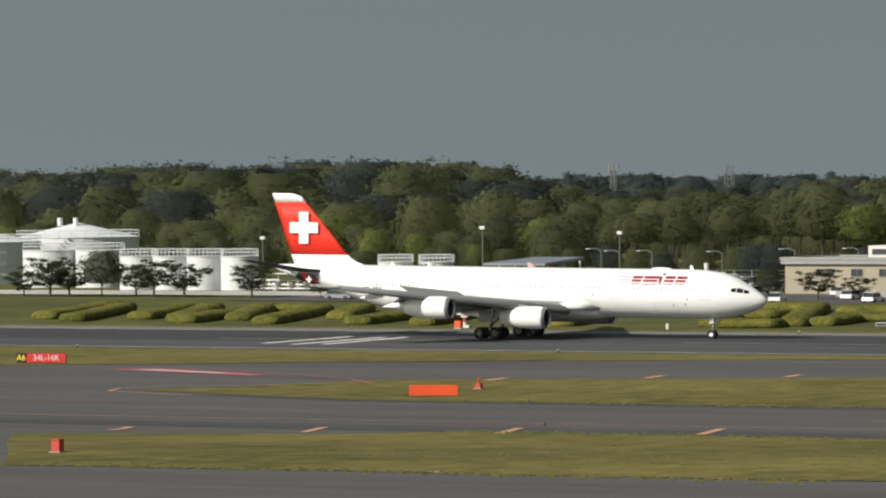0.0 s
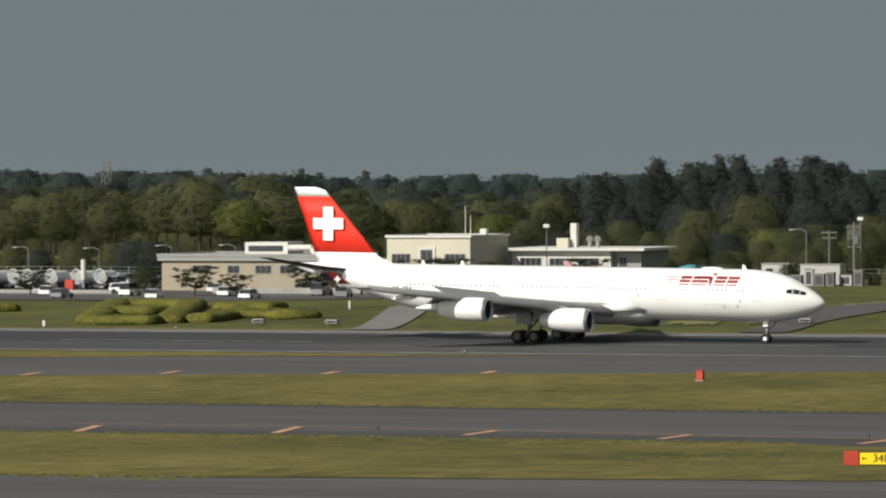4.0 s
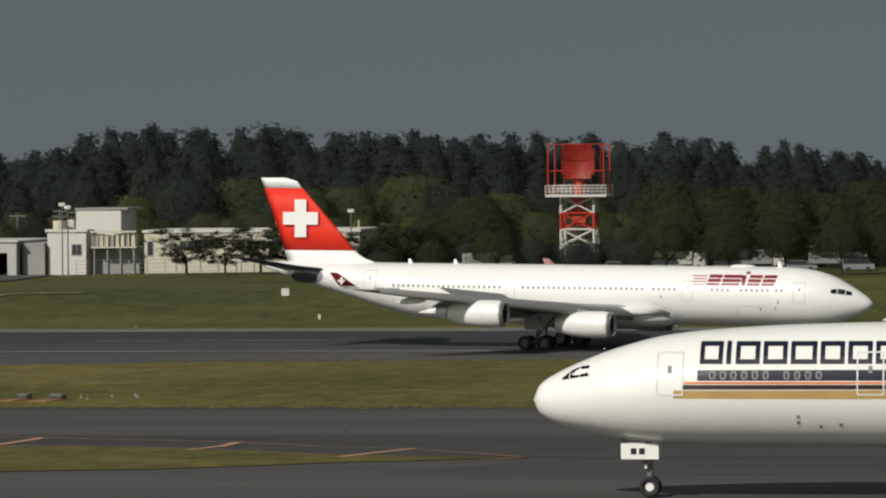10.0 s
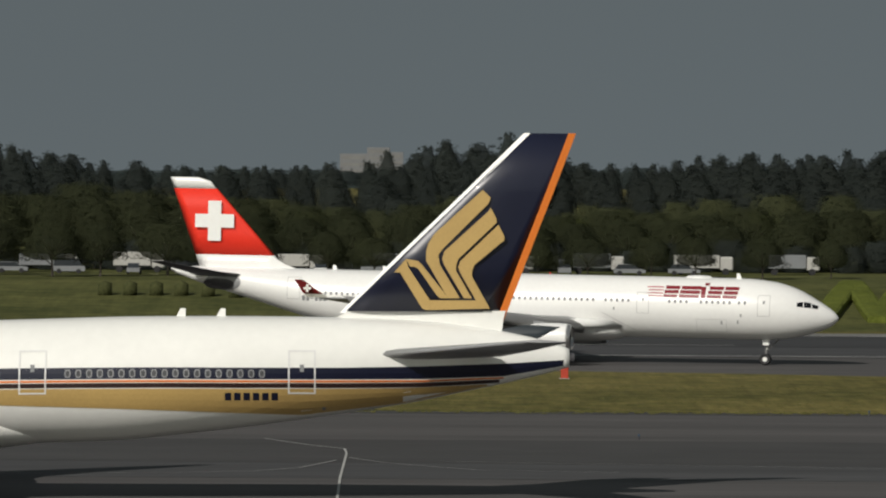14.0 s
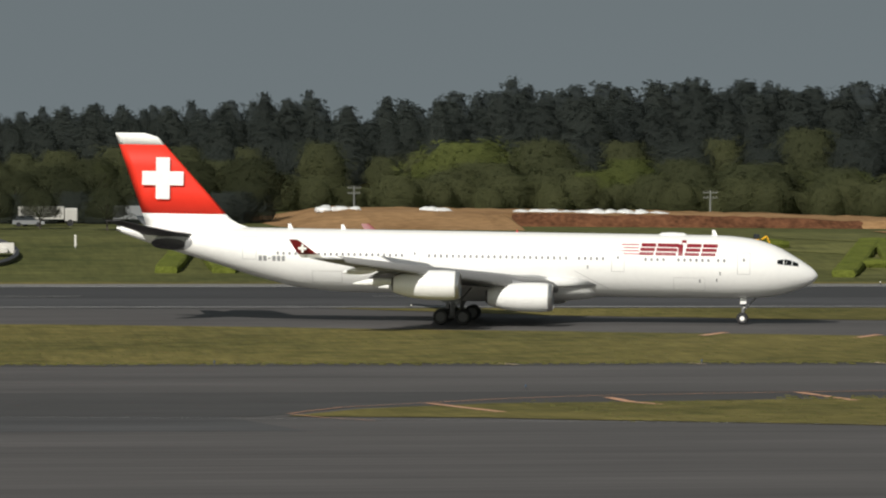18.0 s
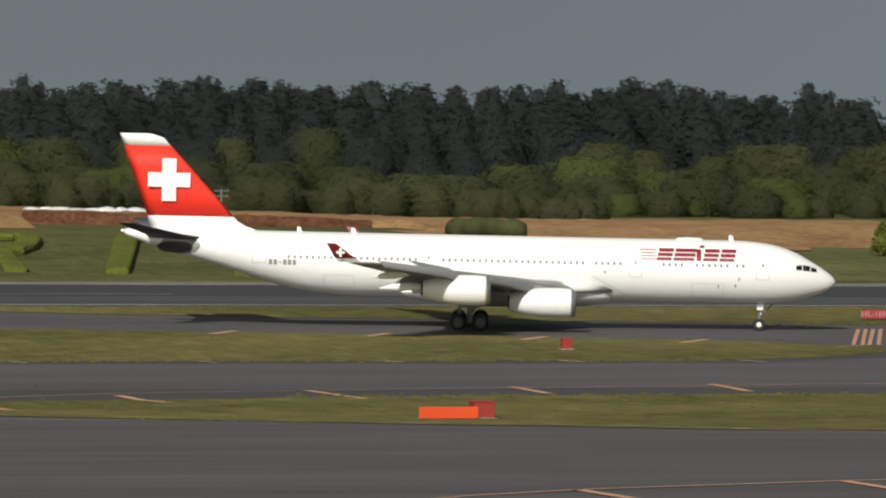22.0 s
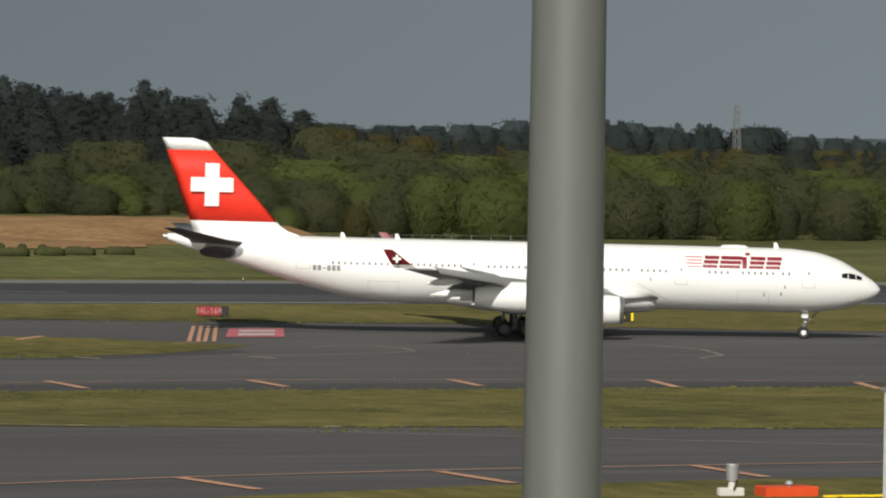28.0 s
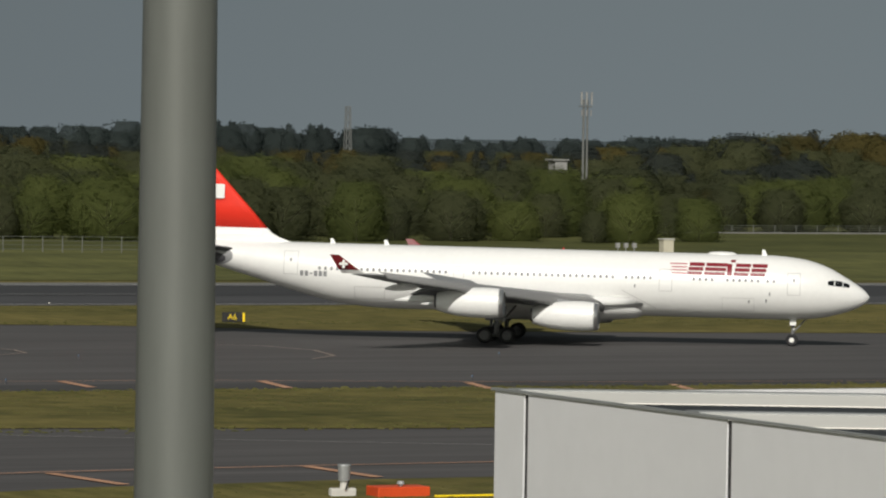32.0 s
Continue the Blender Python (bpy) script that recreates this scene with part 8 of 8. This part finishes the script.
def sign(label, p, q, h, panels, name="taxiway_sign"):
    """A lit airfield sign from p to q on short legs; panels: (share of width, back, ink, text, arrow side)."""
    (x0, y0), (x1, y1) = p, q
    w = math.hypot(x1 - x0, y1 - y0)
    z = ground_z((x0 + x1) / 2, (y0 + y1) / 2)
    S = thing(name, label, "airfield sign", pose(x0, y0, z, 0, 0, math.degrees(math.atan2(y1 - y0, x1 - x0))), "airfield signs")
    part("case", box(0, w, -0.02, 0.22, 0.14, h, 0.02), BLACK, S)
    for k in range(3):
        part("leg", tube((w * (0.1 + 0.4 * k), 0.1, -0.1), (w * (0.1 + 0.4 * k), 0.1, 0.15), 0.05, n=6), MASTGREY, S)
    x = 0.0
    total = sum(t[0] for t in panels)
    for share, back, ink, text, side in panels:
        pw = w * share / total
        f = part("sign_panel", box(x + 0.03, x + pw - 0.03, -0.06, -0.02, 0.18, h - 0.04), back, S)
        zc = (h + 0.14) / 2
        off = 0.0
        if side:
            off = -0.18 * side
            arrow(f, x + pw / 2 + side * (pw / 2 - 0.3), zc, side, ink)
        if text:
            lettering(text, h * 0.72, ink, f, Matrix.Translation((x + pw / 2 + off, -0.07, zc)) @ pose(0, 0, 0, 90, 0, 0))
        x += pw
    return S


ts = sign("long yellow taxiway direction sign with black letters and arrows", (-83.3, 292.3), (-75.5, 294.0), 0.92,
          [(65, SIGNYELLOW, BLACK, "34L", -1), (35, SIGNYELLOW, BLACK, "A", -1), (31, BLACK, SIGNYELLOW, "W7", 0), (35, SIGNYELLOW, BLACK, "A", 1), (70, SIGNYELLOW, BLACK, "16R", 1)])
part("end_box", box(-0.92, -0.02, -0.05, 0.5, 0.1, 0.95, 0.03), MARKRED, ts, "red end box")
sign("red holding sign with white letters and a black end panel", (-280.4, 441.8), (-275.2, 443.1), 1.15, [(17, BLACK, SIGNYELLOW, "A6", 0), (64, SIGNRED, WALLWHITE, "34L-16R", 0)], "holding_sign")
sign("dull red holding sign with faded letters and a dark end panel", (144.9, 456.1), (147.8, 455.4), 1.05, [(42, SIGNDULL, SIGNINK, "34L-16R", 0), (14, BLACK, SIGNYELLOW, "", 0)], "holding_sign")
sign("small yellow and black taxiway sign", (182.3, 444.8), (184.4, 444.2), 1.05, [(27, BLACK, SIGNYELLOW, "A6", 0), (4, SIGNYELLOW, BLACK, "", 0)])


def marker_box(x, y, w, d, h, mat, label, yaw=0.0, name="marker_box", lid=True):
    M = thing(name, label, "marker box", pose(x, y, ground_z(x, y) + 0.05, 0, 0, yaw), "airfield marker boxes")
    part("body", box(-w / 2, w / 2, -d / 2, d / 2, 0.05, h - 0.06, 0.03), mat, M)
    if lid:
        part("lid", box(-w / 2 - 0.03, w / 2 + 0.03, -d / 2 - 0.03, d / 2 + 0.03, h - 0.06, h, 0.015), mat, M)
    part("plinth", box(-w / 2 - 0.12, w / 2 + 0.12, -d / 2 - 0.12, d / 2 + 0.12, -0.1, 0.06), CONCRETE, M)
    return M


def panel(x0, y0, x1, y1, h, mat, label):
    """A flat orange board on legs."""
    w = math.hypot(x1 - x0, y1 - y0)
    P = thing("marker_board", label, "marker board", pose(x0, y0, ground_z(x0, y0), 0, 0, math.degrees(math.atan2(y1 - y0, x1 - x0))), "airfield marker boards")
    part("board", box(0, w, 0, 0.12, 0.1, h, 0.02), mat, P)
    for k in range(4):
        part("leg", tube((w * (0.08 + 0.28 * k), 0.3, -0.05), (w * (0.08 + 0.28 * k), 0.1, h * 0.9), 0.04, n=6), MASTGREY, P)
    part("foot_rail", box(0, w, 0.1, 0.4, -0.02, 0.08), MASTGREY, P)
    return P


panel(-205.8, 387.3, -201.8, 388.7, 1.0, ORANGE, "plain bright orange board standing on the grass")
panel(63.9, 284.4, 67.4, 284.5, 0.78, ORANGE, "plain bright orange board standing on the grass")
marker_box(68.2, 287.0, 1.25, 1.4, 1.0, BOXRED, "dark red equipment box behind the orange board")
marker_box(-169.1, 271.2, 0.6, 0.6, 0.85, MARKRED, "orange equipment box on the grass")
marker_box(101.8, 399, 0.8, 0.8, 0.9, BOXRED, "dark red equipment box beside the taxiway")
marker_box(10.7, 437.6, 0.65, 0.6, 0.95, MARKRED, "red marker box beside the exit")
marker_box(-137.7, 431.8, 0.6, 0.6, 0.95, MARKRED, "red marker box beside the exit")
rm = marker_box(-206.9, 402.6, 0.55, 0.5, 0.5, MARKRED, "red marker light on a small box")
part("light_stem", tube((0, 0, 0.45), (0, 0, 1.05), 0.1, 0.08, 8), MARKRED, rm)
marker_box(-289.8, 558.5, 0.9, 0.6, 0.95, ORANGE, "orange equipment box at the runway edge")
gs = thing("striped_mast", "short red and white striped mast with a white antenna", "mast", Matrix.Translation((-291, 562.5, ground_z(-291, 562.5))))
for k in range(6):
    part("band", tube((0, 0, 0.75 * k), (0, 0, 0.75 * (k + 1)), 0.2, 0.2, 8), MASTRED if k % 2 else WALLWHITE, gs)
part("antenna", box(-0.45, 0.45, -0.2, 0.2, 1.3, 1.9), WALLWHITE, gs)
part("antenna", box(-0.35, 0.35, -0.2, 0.2, 3.0, 3.5), MASTRED, gs)
part("base_box", box(-0.8, 0.8, -0.5, 0.5, -0.1, 0.35), WALLWHITE, gs)
# small boards and posts on the far grass
for x, y, h, w in ((-63.3, 598.7, 1.3, 0.22), (-57.3, 601.3, 1.2, 0.18), (-113.4, 604, 1.05, 0.95), (-84.4, 585, 1.05, 0.9), (-183, 590, 1.2, 0.2), (-238, 600, 1.2, 0.22), (-194, 560, 0.9, 0.5), (-104, 575, 0.6, 0.3), (-262, 560, 0.8, 0.35), (34.5, 605, 1.6, 0.25), (-208.8, 654, 2.2, 0.9)):
    bp = thing("marker_post", "small white marker board on the far grass", "marker post", Matrix.Translation((x, y, ground_z(x, y))), "white marker posts")
    part("stem", tube((0, 0, -0.1), (0, 0, h * 0.6), 0.06, n=6), MASTGREY, bp)
    part("board", box(-w / 2, w / 2, -0.06, 0.0, h * 0.15, h, 0.01), WALLWHITE, bp)
for x, y in ((-177.4, 576.5), (-171.0, 577.2), (-228.1, 569.3), (-238.2, 570.5)):
    pa = thing("approach_light_box", "low pale grey approach light box on the bank", "approach light", Matrix.Translation((x, y, ground_z(x, y))), "approach light boxes")
    part("case", box(-0.75, 0.75, -0.4, 0.5, 0.25, 0.75, 0.06), WALLGREY, pa)
    part("lens_strip", box(-0.6, 0.6, -0.43, -0.4, 0.4, 0.62), PANE, pa)
    for q in (-0.6, 0.6):
        part("leg", tube((q, 0, -0.1), (q, 0, 0.28), 0.06, n=6), MASTGREY, pa)
# inspection pits on the grass
for x, y, w in ((-99.2, 393, 2.6), (-95.4, 392.6, 1.6), (-92.6, 392.2, 1.9)):
    pt = thing("inspection_pit", "low concrete inspection pit in the grass", "inspection pit", pose(x, y, 0.05, 0, 0, -14), "inspection pits")
    part("slab", box(-w / 2, w / 2, -2.5, 2.5, -0.1, 0.06), EARTH, pt)
    part("box", box(-w * 0.28, w * 0.28, 0.8, 1.8, 0.06, 0.42, 0.04), OLDCONCRETE, pt)
    part("front", box(-w * 0.25, w * 0.25, 0.74, 0.795, 0.08, 0.34), DARKMETAL, pt)
for k, (x, y, h) in enumerate(((-91.0, 396, 0.9), (-89.8, 393, 0.7), (-88.9, 398, 1.1), (-87.2, 399, 0.9), (-86.4, 396, 0.6))):
    sk = thing("survey_stake", "thin pale stake in the grass", "stake", Matrix.Translation((x, y, 0.05)), "survey stakes")
    part("stake", tube((0, 0, -0.1), (0, 0, h * 0.7), 0.03, n=5), OLDCONCRETE, sk)
    part("peg", box(-0.08, 0.08, -0.08, 0.08, 0, 0.12), CONCRETE, sk)
LENSBLUE = material("blue lamp glass", (0.02, 0.06, 0.12), 0.3, vary=0.1)
# little blue-topped edge lights along the taxiway
for k in range(22):
    x = -190 + 18.5 * k
    for y in ((344.6,) if k % 2 else (378.9,)):
        el = thing("edge_light", "small taxiway edge light", "edge light", Matrix.Translation((x, y, 0.03)), "taxiway edge lights")
        part("stem", tube((0, 0, 0), (0, 0, 0.25), 0.07, 0.05, 6), DARKMETAL, el)
        part("lens", tube((0, 0, 0.25), (0, 0, 0.38), 0.08, 0.05, 6), LENSBLUE, el)
for k in range(14):
    x = -300 + 60 * k
    for y in (485.5, 549.5):
        el = thing("edge_light", "small runway edge light", "edge light", Matrix.Translation((x, y, 0.03)), "runway edge lights")
        part("stem", tube((0, 0, 0), (0, 0, 0.3), 0.08, 0.06, 6), DARKMETAL, el)
        part("lens", tube((0, 0, 0.3), (0, 0, 0.42), 0.09, 0.06, 6), WALLWHITE, el)
# white landing tee on the bank
W = thing("landing_tee", "white landing tee lying in a dark ring on the bank", "landing tee", pose(20.5, 596, ground_z(20.5, 596) + 0.6, 3, 0, 0))
for nm, a, b, c, d in (("arm", -0.6, 0.6, -11, 9), ("arm", -4.5, 5.5, -1.2, 0.8)):
    part(nm, loft([[(x_, y_, 0.0 + 0.045 * y_) for x_, y_ in ((a, c), (b, c), (b, d), (a, d))], [(x_, y_, 0.45 + 0.045 * y_) for x_, y_ in ((a, c), (b, c), (b, d), (a, d))]]), WALLWHITE, W)
for x, y, s in ((0, -11.5, 0.75), (0.2, 9, 0.85), (5.4, 0, 0.9), (-4.4, -0.5, 0.6)):
    part("end_plate", box(x - s, x + s, y - 0.3, y + 0.3, 0.045 * y - 0.2, 0.045 * y + 1.0), WALLWHITE, W)
bm = bmesh.new()
for k in range(36):
    a, b = 2 * math.pi * k / 36, 2 * math.pi * (k + 1) / 36
    add_tube(bm, (6.6 * math.cos(a), 14 * math.sin(a), 0.63 * math.sin(a)), (6.6 * math.cos(b), 14 * math.sin(b), 0.63 * math.sin(b)), 0.35, n=5)
part("ring", bm, DARKMETAL, W)
# service road up the bank
laid("service_road", [(-222.5, 556), (-216.5, 556), (-216.8, 560.5), (-227.9, 603), (-229, 640), (-235, 640), (-234, 603.7), (-221.7, 560.2)], OLDCONCRETE, 0.12, "pale concrete service road up the bank", category="road")
for x0, x1 in ((-520, -270), (-270, -228)):
    laid("service_road", [(x0, 656), (x1, 656), (x1, 660), (x0, 660)], OLDCONCRETE, 0.12, "pale concrete perimeter road", category="road")

# ---- near the viewer: light mast, panelled roof, apron equipment
pole = thing("light_mast", "thick green-grey painted steel mast", "mast", Matrix.Translation((11.14, 27.9, 0)))
n = 40
prof = [(0.29, 1.9), (0.268, 8), (0.248, 14), (0.231, 18.0), (0.217, 20.6), (0.2, 25), (0.18, 30)]
part("shaft", loft([[(r * math.cos(2 * math.pi * k / n), r * math.sin(2 * math.pi * k / n), z) for k in range(n)] for r, z in prof]), POLEGREY, pole, smooth=True)
part("base_flange", tube((0, 0, 1.88), (0, 0, 2.0), 0.6, 0.6, 24), POLEGREY, pole)

zt = 16.18
bb = thing("panelled_roof", "white metal-panelled bridge roof with dark joints", "roof", Matrix.Translation((0.08, 0, 0)))
joints = [54.2, 53.3, 48.26, 43.3, 38.4]
for a, b in zip(joints, joints[1:]):
    part("wall_panel", box(25.6, 25.625, b + 0.06, a - 0.06, 12.8, zt - 0.03), PANELWHITE, bb)
part("backing", box(25.63, 25.8, 38.4, 54.15, 12.8, zt - 0.05), BLACK, bb)
part("end_wall", box(25.81, 40, 54.05, 54.2, 12.8, zt - 0.05), PANELWHITE, bb)
part("coping", box(25.58, 25.65, 38.4, 54.22, zt - 0.03, zt), MASTGREY, bb, "thin grey metal coping")
# roof beams run obliquely to the side wall, black strips between them as shade
AX, RT = Vector((0.4185, 0.908)), Vector((0.908, -0.4185))


def roof_strip(v0, v1, z0, z1, u1=22.0):
    pts = []
    for v, u in ((v0, None), (v0, u1), (v1, u1), (v1, None)):
        u = (25.72 - 0.4185 * v) / 0.908 if u is None else u
        p = AX * v + RT * u
        pts.append((p.x, p.y))
    return loft([[(x, y, z0) for x, y in pts], [(x, y, z1) for x, y in pts]])


for k in range(6):
    v = 57.35 - 4.1 * k
    # beam tops are a brighter, creamier white to look sunlit
    part("roof_beam", roof_strip(v, v + 2.2, zt - 0.14, zt - 0.015), ROOFWHITE, bb, "white roof beam with sunlight put into its colour")
    part("beam_lip", roof_strip(v + 2.2, v + 2.5, zt - 0.14, zt + 0.004), MASTGREY, bb, "thin grey metal lip")
    part("gap_strip", roof_strip(v - 1.6, v, zt - 0.16, zt - 0.03), BLACK, bb, "black strip laid for the shade between beams")
# apron equipment seen over the edge: a camera housing, an orange cabinet, a yellow rail
ap = thing("apron_camera", "grey cylindrical camera housing on a white bracket", "camera housing", Matrix.Translation((94.4, 215.2, 1.9)))
part("housing", tube((0, 0, 0.75), (0, 0, 1.45), 0.27, 0.3, 16), MASTGREY, ap)
part("cap", tube((0, 0, 1.45), (0, 0, 1.52), 0.32, 0.3, 16), MASTGREY, ap)
part("bracket", box(-0.7, 0.55, -0.2, 0.2, 0.0, 0.42, 0.04), WALLWHITE, ap)
part("neck", tube((0, 0, 0.4), (0, 0, 0.78), 0.2, 0.17, 12), WALLWHITE, ap)
part("cable", tube((-0.05, -0.3, 0.35), (0.12, -0.3, 0.8), 0.04, n=6), BLACK, ap)
oc = thing("orange_cabinet", "bright orange equipment cabinet on the apron", "equipment cabinet", Matrix.Translation((97.0, 214.6, 1.9)))
part("body", box(-1.35, 1.3, -0.5, 0.9, -0.1, 0.5, 0.04), ORANGE, oc)
part("lamp_stem", tube((0, 0, 0.5), (0, 0, 0.72), 0.1, 0.1, 10), MASTGREY, oc)
part("lamp", tube((0, 0, 0.6), (0, 0, 0.75), 0.2, 0.14, 12), MASTGREY, oc)
yr = thing("yellow_rail", "low yellow guard rail on the apron", "guard rail", Matrix.Translation((99.9, 213.6, 1.9)))
part("rail", box(-1.6, 6, -0.1, 0.1, 0.02, 0.14, 0.02), SIGNYELLOW, yr)
for k in range(4):
    part("post", tube((-1.2 + 2.2 * k, 0, -0.1), (-1.2 + 2.2 * k, 0, 0.03), 0.05, n=6), SIGNYELLOW, yr)


def motions():
    """The two aircraft: the white one leaves the runway by a fast exit, the banded one taxis the other way."""
    rows = [(0.0, -268.4, 530.2, 1.6), (1.2, -243.4, 530.2, -0.1), (2.5, -216.7, 528.9, -2.0), (4.2, -181.2, 525.8, -5.4), (6.0, -145.8, 520.1, -8.6), (7.5, -115.6, 512.4, -10.8), (9.0, -85.9, 503.4, -11.6),
            (10.0, -66.4, 497.6, -11.6), (11.0, -47.5, 491.9, -11.7), (12.0, -29.2, 486.2, -11.8), (13.5, -3.2, 477.8, -11.9), (14.0, 4.9, 475.4, -11.9), (15.0, 20.2, 470.8, -12.1), (15.5, 27.5, 468.4, -12.1),
            (17.5, 54.3, 457.6, -12.2), (19.0, 72.1, 451.3, -12.5), (21.0, 93.1, 443.7, -13.1), (23.0, 113.7, 436.7, -13.7), (24.5, 129.1, 431.5, -14.6), (26.5, 148.6, 424.8, -16.9), (28.0, 162.7, 419.7, -19.3), (30.0, 178.9, 413.6, -23.6), (32.0, 193.8, 407.5, -30.3)]
    walk(QUADJET, [(t, pose(x, y, 0.02, 0, 0, r)) for t, x, y, r in rows])
    nose = [(0.0, 44.5), (9.0, -27.05), (10.0, -35.0), (11.0, -42.92), (12.0, -50.86), (13.0, -58.81), (13.5, -62.82), (14.0, -66.85), (14.5, -70.75), (15.0, -74.85), (15.5, -79.0), (17.5, -95.2), (32.0, -212.0)]
    walk(TWINJET, [(t, pose(x, 254.1, 1.93, 0, 0, 180)) for t, x in nose])


motions()
